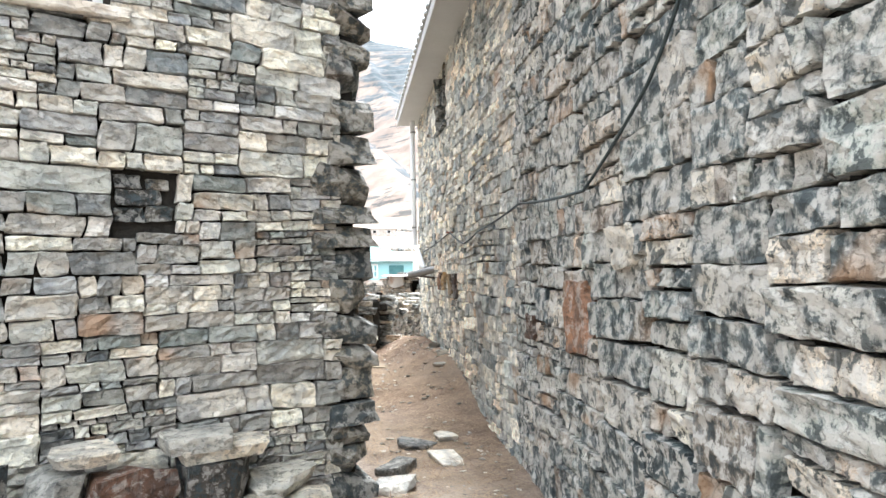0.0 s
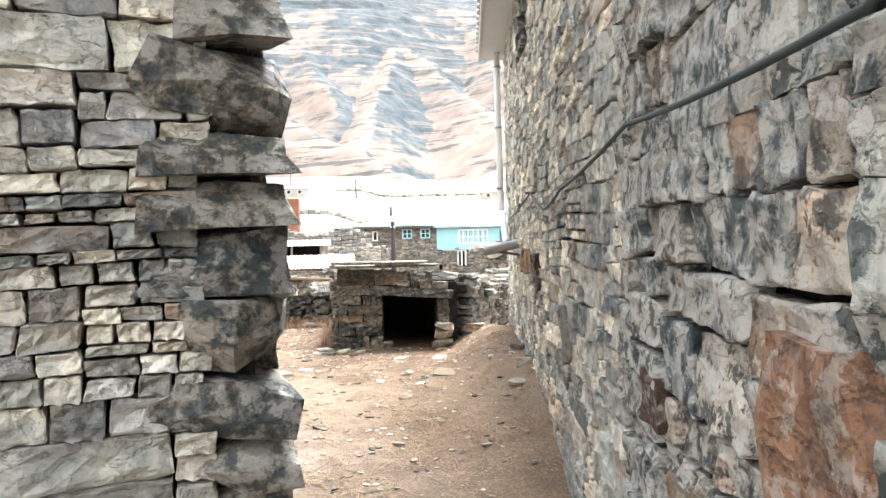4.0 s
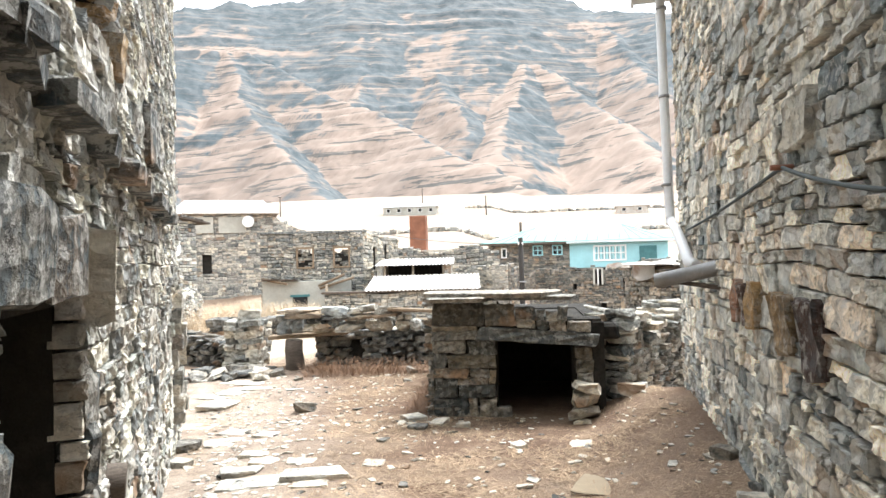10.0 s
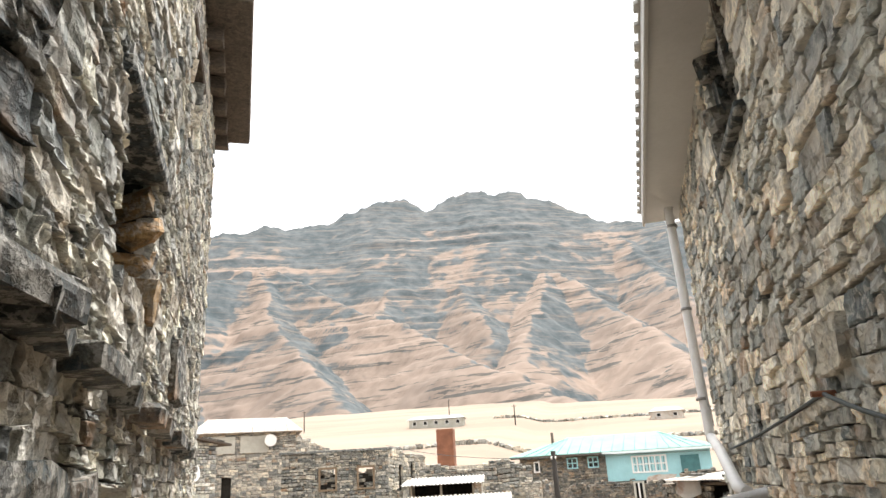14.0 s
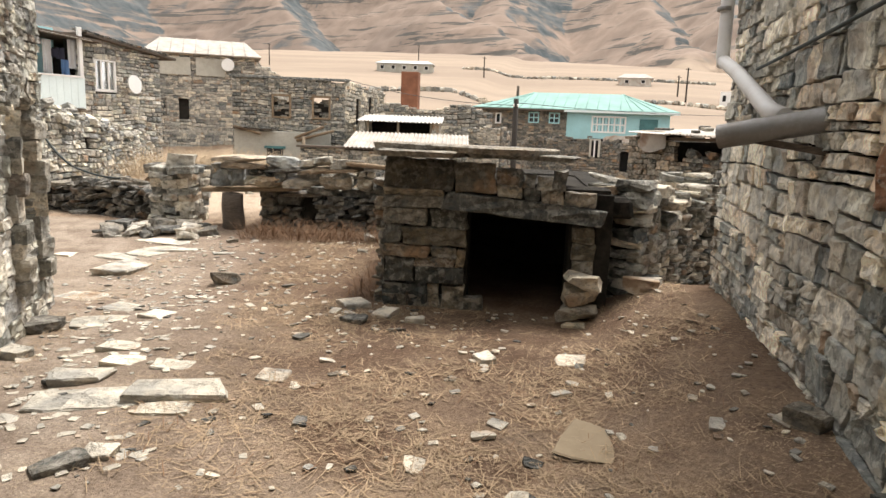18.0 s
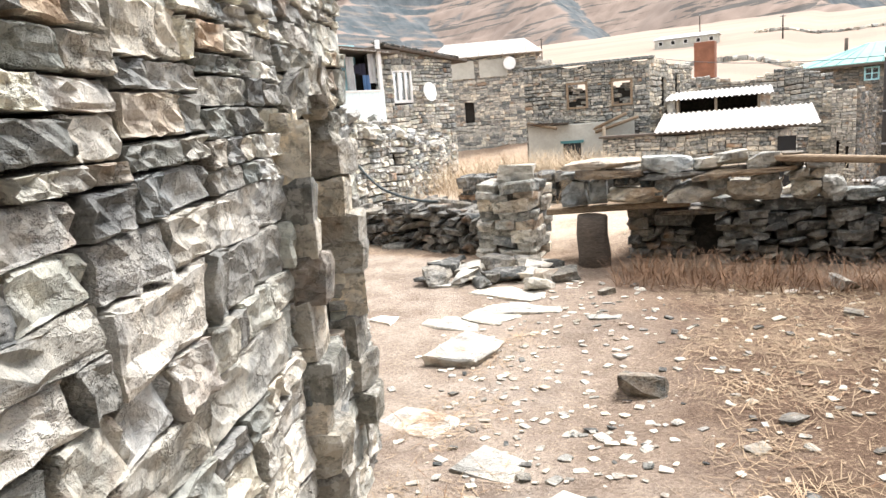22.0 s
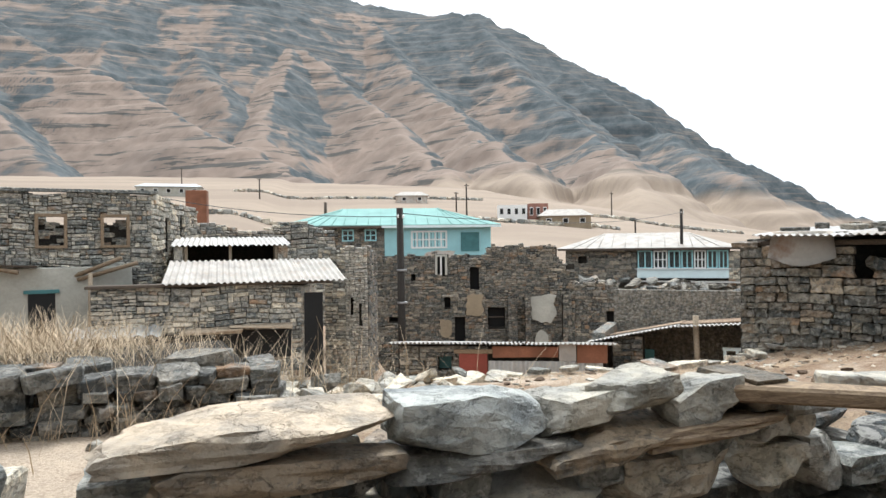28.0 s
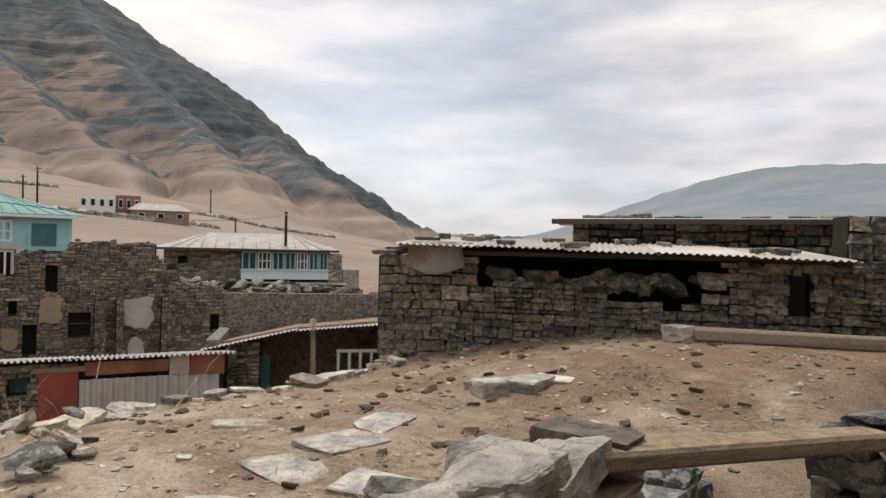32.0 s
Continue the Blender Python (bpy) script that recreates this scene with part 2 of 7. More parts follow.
M_SLAB_TAN = stone_material("tan_slab_stone", ((0.0, (0.46, 0.37, 0.28)), (1.0, (0.54, 0.45, 0.35))), vein=0.2, lime=0.1, dark=0.3, tone=0.9, spread=0.3)
M_BOULDER = stone_material("weathered_tan_boulder", ((0.0, (0.29, 0.265, 0.22)), (0.6, (0.43, 0.39, 0.32)), (1.0, (0.36, 0.35, 0.32))), vein=0.25, lime=0.15, dark=0.35, tone=1.2, spread=0.4)
M_BLUEBLOCK = stone_material("blue_grey_block", ((0.0, (0.24, 0.27, 0.28)), (1.0, (0.37, 0.39, 0.39))), vein=0.3, lime=0.12, dark=0.35, tone=0.9, spread=0.4)
M_PALE = stone_material("pale_slab_stone", ((0.0, (0.50, 0.47, 0.41)), (1.0, (0.70, 0.655, 0.575))), vein=0.03, lime=0.08, dark=0.15, tone=0.9, spread=0.35)


def earth_material(name, a, b, c, scale=1.0):
    n = Nodes(name)
    big = n.noise(0.7 * scale, 5, 0.6)
    mid = n.noise(6.0 * scale, 6, 0.65)
    fine = n.noise(60.0 * scale, 5, 0.7)
    col = n.mix(n.ramp(big, (0.38, 0.0), (0.62, 1.0)), a, b)
    col = n.mix(n.ramp(mid, (0.45, 0.0), (0.66, 0.9)), col, c)
    col = n.mix(n.ramp(fine, (0.3, 0.5), (0.65, 0.0)), col, n.mix(1.0, col, (0.5, 0.48, 0.45), "MULTIPLY"))
    return n.done(col, 0.95, n.bump(fine, 0.7, 0.012, n.bump(mid, 0.6, 0.05)), spec=0.15)


# Earth in the joints, darkened further to hold the shade between stones
M_MORTAR = earth_material("earth_with_joint_shade", (0.022, 0.021, 0.019), (0.04, 0.037, 0.032), (0.055, 0.049, 0.041), 2.0)


def ground_material():
    """Trodden earth with straw near the houses, pale grass up the slope, rock and scree on the mountain."""
    n = Nodes("ground_earth")
    sep = n.t.nodes.new("ShaderNodeSeparateXYZ")
    n.link(n.geo.outputs["Position"], sep.inputs[0])
    big = n.noise(0.45, 5, 0.6)
    mid = n.noise(3.2, 6, 0.65)
    fine = n.noise(48.0, 6, 0.72)
    straw = n.noise(26.0, 6, 0.75, n.pos((1, 1, 1)), 2.4)
    col = n.mix(n.ramp(big, (0.4, 0.0), (0.6, 1.0)), (0.19, 0.125, 0.088), (0.29, 0.225, 0.172))
    col = n.mix(n.ramp(mid, (0.42, 0.0), (0.62, 0.8)), col, (0.34, 0.245, 0.17))
    col = n.mix(n.ramp(n.noise(1.1, 4, 0.6), (0.54, 0.0), (0.66, 0.85)), col, (0.13, 0.082, 0.056))
    side = n.math("ADD", n.math("ADD", sep.outputs["X"], n.math("MULTIPLY", sep.outputs["Y"], 0.42)), n.math("MULTIPLY", n.noise(0.9, 5, 0.65), 1.6))
    track = n.ramp(n.math("MULTIPLY", n.math("SUBTRACT", side, 5.15), 0.8), (0.0, 1.0), (1.0, 0.0))
    track = n.math("MULTIPLY", track, n.ramp(n.math("MULTIPLY", sep.outputs["Y"], 0.05), (0.995, 1.0), (1.0, 0.0)))
    litter = n.math("MULTIPLY", n.ramp(straw, (0.52, 0.0), (0.60, 0.85)), n.ramp(n.noise(1.7, 5, 0.65), (0.42, 0.35), (0.58, 1.0)))
    col = n.mix(litter, col, (0.60, 0.47, 0.32))
    soil = n.ramp(n.math("MULTIPLY", n.math("SUBTRACT", side, 5.15), 0.8), (0.0, 0.0), (1.0, 1.0))
    soil = n.math("MULTIPLY", soil, n.ramp(n.math("MULTIPLY", sep.outputs["Y"], 0.05), (0.70, 0.0), (0.76, 1.0), (0.985, 1.0), (1.0, 0.0)))
    soil = n.math("MULTIPLY", soil, n.ramp(n.noise(1.4, 6, 0.68), (0.38, 0.55), (0.58, 0.97)))
    col = n.mix(soil, col, n.mix(litter, (0.115, 0.074, 0.052), (0.31, 0.22, 0.145)))
    dust = n.mix(n.ramp(mid, (0.40, 0.0), (0.60, 1.0)), (0.28, 0.235, 0.195), (0.43, 0.385, 0.335))
    col = n.mix(n.math("MULTIPLY", track, 0.55), col, dust)
    # Terrace: pale trodden earth, lightened further to put its stronger sunlight into the colour
    worn = n.ramp(n.math("MULTIPLY", n.math("ADD", sep.outputs["Y"], n.math("MULTIPLY", mid, 1.5)), 0.025), (0.52, 0.0), (0.55, 0.8), (0.72, 0.8), (0.80, 0.0))
    trod = n.math("SUBTRACT", n.noise(1.3, 6, 0.68), n.math("MULTIPLY", sep.outputs["X"], 0.035))
    bare = n.mix(n.ramp(trod, (0.40, 0.0), (0.60, 1.0)), (0.27, 0.185, 0.125), (0.62, 0.52, 0.41))
    col = n.mix(n.math("MULTIPLY", worn, n.ramp(big, (0.35, 1.0), (0.65, 0.55))), col, bare)
    col = n.mix(n.ramp(fine, (0.32, 0.75), (0.55, 0.0)), col, n.mix(1.0, col, (0.45, 0.42, 0.4), "MULTIPLY"))
    # pale dry grass of the fields and the slope
    field = n.mix(n.ramp(n.noise(0.035, 5, 0.6, n.pos((0.4, 1.6, 1))), (0.4, 0.0), (0.6, 1.0)), (0.31, 0.25, 0.195), (0.25, 0.20, 0.158))
    field = n.mix(n.ramp(n.noise(0.4, 6, 0.7), (0.45, 0.0), (0.7, 0.45)), field, (0.25, 0.20, 0.155))
    far = n.t.nodes.new("ShaderNodeMapRange")
    far.inputs["From Min"].default_value, far.inputs["From Max"].default_value = 60, 95
    n.link(sep.outputs["Y"], far.inputs["Value"])
    col = n.mix(far.outputs["Result"], col, field)
    # mountain: dry grass on the gentle parts, blue-grey rock in tilted layers on the steep ones, pinkish scree below
    tilt = n.t.nodes.new("ShaderNodeMapping")
    tilt.inputs["Rotation"].default_value = (0.03, -0.07, 0.0)
    tilt.inputs["Scale"].default_value = (0.0030, 0.0030, 0.045)
    n.link(n.geo.outputs["Position"], tilt.inputs["Vector"])
    bands = n.noise(1.0, 5, 0.62, tilt.outputs["Vector"], 0.3)
    thin = n.t.nodes.new("ShaderNodeMapping")
    thin.inputs["Rotation"].default_value = (0.03, -0.07, 0.0)
    thin.inputs["Scale"].default_value = (0.010, 0.010, 0.17)
    n.link(n.geo.outputs["Position"], thin.inputs["Vector"])
    lines = n.noise(1.0, 5, 0.65, thin.outputs["Vector"], 0.4)
    patch = n.noise(0.0050, 8, 0.66, None, 0.6)
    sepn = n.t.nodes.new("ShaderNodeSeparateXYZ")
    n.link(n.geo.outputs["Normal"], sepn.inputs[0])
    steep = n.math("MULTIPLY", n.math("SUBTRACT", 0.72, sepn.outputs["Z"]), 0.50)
    # More dark rock on right-hand flanks; their shaded side is partly painted this way
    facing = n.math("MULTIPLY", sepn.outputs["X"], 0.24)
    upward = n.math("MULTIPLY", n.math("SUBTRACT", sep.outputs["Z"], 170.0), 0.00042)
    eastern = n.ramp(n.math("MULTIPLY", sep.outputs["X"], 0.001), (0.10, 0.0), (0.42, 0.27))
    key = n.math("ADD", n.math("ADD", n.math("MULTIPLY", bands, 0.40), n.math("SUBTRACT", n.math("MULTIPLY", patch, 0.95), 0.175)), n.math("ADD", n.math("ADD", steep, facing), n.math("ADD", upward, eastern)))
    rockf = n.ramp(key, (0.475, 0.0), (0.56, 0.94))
    grass = n.mix(n.ramp(patch, (0.38, 0.0), (0.62, 1.0)), (0.255, 0.198, 0.162), (0.190, 0.150, 0.126))
    grass = n.mix(n.ramp(n.noise(0.05, 6, 0.7), (0.42, 0.0), (0.68, 0.6)), grass, (0.15, 0.12, 0.10))
    rock = n.mix(n.ramp(n.noise(0.03, 7, 0.72), (0.4, 0.0), (0.62, 1.0)), (0.045, 0.062, 0.070), (0.105, 0.118, 0.124))
    rock = n.mix(n.ramp(lines, (0.54, 0.0), (0.62, 0.55)), rock, (0.20, 0.165, 0.14))
    ledge = n.math("MULTIPLY", n.ramp(lines, (0.42, 1.0), (0.46, 0.0)), n.ramp(bands, (0.40, 0.0), (0.48, 0.9)))
    grass = n.mix(ledge, grass, (0.070, 0.070, 0.066))
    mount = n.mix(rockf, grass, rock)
    # Far range: distance haze is painted in as a pale blue rock colour
    range_haze = n.ramp(n.math("MULTIPLY", sep.outputs["X"], 0.0005), (0.5, 0.0), (0.6, 1.0))
    mount = n.mix(range_haze, mount, n.mix(n.ramp(n.noise(0.004, 6, 0.65), (0.4, 0.0), (0.62, 1.0)), (0.17, 0.20, 0.225), (0.23, 0.245, 0.255)))
    high = n.t.nodes.new("ShaderNodeMapRange")
    n.link(n.math("ADD", sep.outputs["Z"], n.math("MULTIPLY", n.noise(0.012, 4), 30.0)), high.inputs["Value"])
    high.inputs["From Min"].default_value, high.inputs["From Max"].default_value = 50, 60
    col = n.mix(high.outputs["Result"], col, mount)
    nb = n.bump(fine, 0.8, 0.02, n.bump(straw, 0.5, 0.02, n.bump(mid, 0.5, 0.06)))
    return n.done(col, 0.95, nb, spec=0.12)


def plain_material(name, color, rough=0.6, metal=0.0, vary=0.25, scale=6.0, rust=0.0, rustcol=(0.25, 0.11, 0.05), bump=0.3):
    n = Nodes(name)
    big = n.noise(scale * 0.3, 5, 0.6)
    fine = n.noise(scale * 6, 5, 0.7)
    dark = tuple(c * (1 - vary) for c in color)
    col = n.mix(n.ramp(big, (0.35, 0.0), (0.65, 1.0)), dark, color)
    col = n.mix(n.ramp(fine, (0.35, vary), (0.6, 0.0)), col, tuple(c * 0.5 for c in color))
    if rust:
        col = n.mix(n.ramp(n.noise(scale * 0.5, 6, 0.7), (0.5, 0.0), (0.66, rust)), col, rustcol)
    return n.done(col, rough, n.bump(fine, bump, 0.004), metal)


def wood_material(name, a, b):
    n = Nodes(name)
    r = n.piece()
    vec = n.pos((3, 3, 14))
    g = n.noise(5.0, 6, 0.7, vec, 1.5)
    col = n.mix(n.ramp(g, (0.35, 0.0), (0.65, 1.0)), a, b)
    col = n.mix(n.math("MULTIPLY", r, 0.4), col, n.mix(1.0, col, (0.6, 0.6, 0.6), "MULTIPLY"))
    return n.done(col, 0.85, n.bump(g, 0.5, 0.006), spec=0.2)


M_GROUND = ground_material()
M_WHITE_METAL = plain_material("white_painted_metal", (0.74, 0.75, 0.76), 0.45, 0.0, 0.12, 5, 0.12)
M_GUTTER = plain_material("galvanised_pipe", (0.36, 0.36, 0.36), 0.5, 0.5, 0.35, 8, 0.6, (0.17, 0.15, 0.13))
M_EAVE = plain_material("pale_eave_sheet", (0.50, 0.50, 0.485), 0.55, 0.0, 0.12, 4)
M_TIN = plain_material("weathered_roof_sheet", (0.60, 0.58, 0.55), 0.5, 0.25, 0.25, 3, 0.35, (0.30, 0.22, 0.16))
M_TIN_WHITE = plain_material("pale_roof_sheet", (0.50, 0.47, 0.43), 0.85, 0.0, 0.35, 5, 0.6, (0.38, 0.31, 0.25))
M_TIN_GREY = plain_material("grey_metal_sheet", (0.52, 0.55, 0.56), 0.42, 0.5, 0.2, 3, 0.15)
M_TURQ = plain_material("turquoise_roof_paint", (0.23, 0.40, 0.37), 0.9, 0.0, 0.2, 2)
M_BLUE = plain_material("light_blue_boards", (0.36, 0.64, 0.68), 0.55, 0.0, 0.15, 3)
M_BALCONY = plain_material("bright_blue_boards", (0.44, 0.76, 0.80), 0.55, 0.0, 0.12, 3)
M_BLUEPALE = plain_material("pale_blue_boards", (0.74, 0.86, 0.87), 0.55, 0.0, 0.12, 3)
M_WHITE = plain_material("white_paint", (0.80, 0.80, 0.78), 0.55, 0.0, 0.1, 4)
M_PLASTER = plain_material("stained_plaster", (0.50, 0.49, 0.43), 0.9, 0.0, 0.3, 2, 0.3, (0.28, 0.27, 0.22))
M_EARTHPLASTER = plain_material("ochre_plaster", (0.36, 0.29, 0.20), 0.95, 0.0, 0.3, 2, 0.3, (0.22, 0.17, 0.12))
M_BRICK = plain_material("red_brick", (0.34, 0.17, 0.13), 0.9, 0.0, 0.3, 3)
M_RUST = plain_material("rusty_sheet", (0.30, 0.13, 0.075), 0.8, 0.1, 0.4, 4, 0.5, (0.16, 0.07, 0.045))
M_RUSTPALE = plain_material("pale_rusty_metal", (0.60, 0.56, 0.50), 0.65, 0.1, 0.25, 3, 0.7, (0.27, 0.13, 0.06))
M_RED = plain_material("red_door_paint", (0.28, 0.065, 0.045), 0.65, 0.0, 0.35, 5)
# Near black: paints unlit insides as colour, and serves black sheeting and dark panes
M_DARK = plain_material("black_and_shade", (0.02, 0.02, 0.02), 0.9, 0.0, 0.2, 3)
M_CABLE = plain_material("dark_cable", (0.035, 0.05, 0.052), 0.6, 0.0, 0.2, 6)
M_TEALFRAME = plain_material("teal_window_frame", (0.07, 0.20, 0.21), 0.6, 0.0, 0.3, 6)
M_ORANGE = stone_material("orange_stone", ((0.0, (0.40, 0.25, 0.12)), (1.0, (0.50, 0.34, 0.17))), vein=0.4)
M_REDSTONE = stone_material("red_brown_stone", ((0.0, (0.20, 0.10, 0.07)), (1.0, (0.30, 0.17, 0.11))), vein=0.4)
M_WOOD = wood_material("weathered_wood", (0.14, 0.10, 0.07), (0.33, 0.25, 0.165))
M_WOODPALE = wood_material("pale_timber", (0.22, 0.17, 0.12), (0.46, 0.38, 0.28))
M_WOODDARK = wood_material("dark_timber", (0.06, 0.05, 0.042), (0.15, 0.12, 0.095))
M_POLE = wood_material("pole_wood", (0.022, 0.020, 0.018), (0.055, 0.048, 0.042))
M_LITTER = plain_material("trodden_straw", (0.50, 0.37, 0.24), 0.9, 0.0, 0.5, 20)
M_STRAW = plain_material("dry_straw", (0.62, 0.49, 0.34), 0.9, 0.0, 0.35, 20)
M_TWIG = plain_material("dry_twigs", (0.27, 0.16, 0.095), 0.9, 0.0, 0.35, 20)
M_DUNG = plain_material("dry_dung", (0.10, 0.065, 0.04), 0.95, 0.0, 0.4, 12, bump=0.8)
M_CLOTH_W = plain_material("white_cloth", (0.8, 0.8, 0.8), 0.9)
M_CLOTH_B = plain_material("blue_cloth", (0.16, 0.30, 0.55), 0.9)
M_CLOTH_D = plain_material("dark_cloth", (0.05, 0.05, 0.08), 0.9)
M_CLOTH_O = plain_material("orange_cloth", (0.55, 0.36, 0.16), 0.9)


def glass_material():
    n = Nodes("window_glass")
    n.b.inputs["Transmission Weight"].default_value = 0.6
    return n.done((0.10, 0.13, 0.14), 0.08, spec=0.5)


M_GLASS = glass_material()

# ---- building blocks ----
rng = random.Random(7)


def mesh_of(name, verts, quads, material):
    """A mesh from arrays of corners and four-sided faces."""
    me = bpy.data.meshes.new(name)
    verts, quads = np.asarray(verts, np.float32), np.asarray(quads, np.int32)
    me.vertices.add(len(verts))
    me.vertices.foreach_set("co", verts.ravel())
    me.loops.add(quads.size)
    me.loops.foreach_set("vertex_index", quads.ravel())
    me.polygons.add(len(quads))
    me.polygons.foreach_set("loop_start", np.arange(0, quads.size, 4, dtype=np.int32))
    me.polygons.foreach_set("use_smooth", np.zeros(len(quads), bool))
    me.update(calc_edges=True)
    me.validate()
    me.materials.append(material)
    return me


def part(name, data, material, parent, label=""):
    """One mesh object under a thing or a part, from a bmesh or a mesh. Without a parent it is a thing."""
    if isinstance(data, bmesh.types.BMesh):
        me = bpy.data.meshes.new(name)
        data.to_mesh(me)
        data.free()
        me.materials.append(material)
    else:
        me = data
    ob = new(name, me)
    ob.parent = parent
    if label:
        ob["label"] = label
    return ob


def thing(name, label, category, group="", kind=""):
    return tagged(new(name), label, category, group, kind)


def bm_box(lo, hi, m=None, bevel=0.0, bm=None, wobble=0.0):
    bm = bm or bmesh.new()
    size, mid = [b - a for a, b in zip(lo, hi)], [(a + b) / 2 for a, b in zip(lo, hi)]
    v = bmesh.ops.create_cube(bm, size=1.0, matrix=Matrix.Translation(mid) @ Matrix.Diagonal((*size, 1)))["verts"]
    if wobble:
        for q in v:
            q.co += Vector([rng.uniform(-wobble, wobble) for _ in range(3)])
    if bevel:
        v = bmesh.ops.bevel(bm, geom=list({e for q in v for e in q.link_edges}), offset=bevel, segments=1, affect="EDGES")["verts"]
        v = list({q for f in bm.faces for q in f.verts}) if len(bm.verts) <= 24 else v
    if m is not None:
        bmesh.ops.transform(bm, matrix=m, verts=v)
    return bm


def bm_tube(points, radius, sides=8, bm=None, taper=1.0, caps=True):
    """A round bar along a line of points."""
    bm = bm or bmesh.new()
    pts = [Vector(p) for p in points]
    rings = []
    for i, p in enumerate(pts):
        way = (pts[min(i + 1, len(pts) - 1)] - pts[max(i - 1, 0)]).normalized()
        a = way.orthogonal().normalized()
        b = way.cross(a)
        r = radius * (1 + (taper - 1) * i / max(1, len(pts) - 1))
        if i and rings:
            last = (rings[-1][0].co - pts[i - 1])
            a = (last - way * last.dot(way)).normalized()
            b = way.cross(a)
        rings.append([bm.verts.new(p + (a * math.cos(t) + b * math.sin(t)) * r) for t in np.linspace(0, 2 * math.pi, sides, endpoint=False)])
    for r0, r1 in zip(rings, rings[1:]):
        for k in range(sides):
            f = bm.faces.new((r0[k], r0[(k + 1) % sides], r1[(k + 1) % sides], r1[k]))
            f.smooth = True
    if caps:
        bm.faces.new(rings[0][::-1])
        bm.faces.new(rings[-1])
    return bm


def frame_of(p, u, z=0.0):
    """Local axes of a wall: x along it, y out of its face (to the right of u), z up."""
    ux, uy = u[0] / math.hypot(*u), u[1] / math.hypot(*u)
    return Matrix(((ux, uy, 0, p[0]), (uy, -ux, 0, p[1]), (0, 0, 1, z), (0, 0, 0, 1)))


def block_shape(aspect, seed):
    """A roughly dressed stone, one unit long, deep and high: its face at y = 0, cleft in a few flat facets, with a broken outline."""
    r = random.Random(seed)
    jig = lambda a: r.uniform(-a, a)  # noqa: E731
    nx, nz = (6 if aspect < 1.2 else 8 if aspect < 3 else 10), 6
    xs = [-0.5, -0.5 + 0.05 / max(aspect, 0.8)] + [-0.5 + (k + jig(0.22)) / (nx - 3) for k in range(1, nx - 3)] + [0.5 - 0.05 / max(aspect, 0.8), 0.5]
    zs = [-0.5, -0.43] + [-0.5 + (k + jig(0.22)) / (nz - 3) for k in range(1, nz - 3)] + [0.43, 0.5]
    planes = [(jig(0.26), jig(0.22), jig(0.06)) for _ in range(4)]
    lean = jig(0.10) / max(aspect, 1)
    bow = [jig(0.09) for _ in range(4)]
    v = []
    for j in range(nz):
        for i in range(nx):
            ends, beds = i in (0, nx - 1), j in (0, nz - 1)
            x, z = xs[i], zs[j]
            face = max(a * x + b * z + c for a, b, c in planes) - 0.14 + 0.16 * noise.fractal(Vector((x * aspect * 2.4 + seed, z * 3, seed * 0.37)), 0.7, 2.0, 2)
            if ends and beds:
                x, z, face = x * (1 - r.uniform(0.01, 0.10) / max(1, aspect)), z * r.uniform(0.82, 1.0), face * 0.7 - 0.12 + jig(0.10)
            elif ends or beds:
                face = face * 0.8 - 0.05 + jig(0.09)
            z += bow[0] * (x * x * 4 - 0.5) * (z + 0.5) + bow[1] * x * (0.5 - z) + jig(0.04)
            x += lean * z * 2 + (bow[2] * (z * z * 4 - 0.5) * (1 if x > 0 else -1) + jig(0.02)) / max(1, aspect)
            v.append((x, face, z))
    q = [(j * nx + i, j * nx + i + 1, j * nx + i + nx + 1, j * nx + i + nx) for j in range(nz - 1) for i in range(nx - 1)]
    ring = list(range(nx)) + [j * nx + nx - 1 for j in range(1, nz)] + [(nz - 1) * nx + i for i in range(nx - 2, -1, -1)] + [j * nx for j in range(nz - 2, 0, -1)]
    base = len(v)
    for k in ring:
        v.append((v[k][0], -1.0, v[k][2]))
    m = len(ring)
    for k in range(m):
        q.append((ring[k], base + k, base + (k + 1) % m, ring[(k + 1) % m]))
    q = [(a, d, c, b) for a, b, c, d in q]
    return np.array(v), np.array(q)


def far_block_shape(seed):
    r = random.Random(seed)
    c = 0.16
    v = [(x * (0.5 - c * 0.6) + r.uniform(-.04, .04), r.uniform(-.1, .2), z * (0.5 - c) + r.uniform(-.05, .05)) for x, z in ((-1, -1), (1, -1), (1, 1), (-1, 1))]
    v += [(x * 0.5 + r.uniform(-.02, .02), -0.35, z * 0.5 + r.uniform(-.03, .03)) for x, z in ((-1, -1), (1, -1), (1, 1), (-1, 1))]
    v += [(x * 0.49, -1.0, z * 0.49) for x, z in ((-1, -1), (1, -1), (1, 1), (-1, 1))]
    q = [(3, 2, 1, 0)]
    for a in (0, 4):
        q += [(a + k, a + (k + 1) % 4, a + 4 + (k + 1) % 4, a + 4 + k) for k in range(4)]
    q = [(d, c2, b, a) if i == 0 else (a, d, c2, b)[::1] for i, (a, b, c2, d) in enumerate(q)]
    return np.array(v), np.array(q)


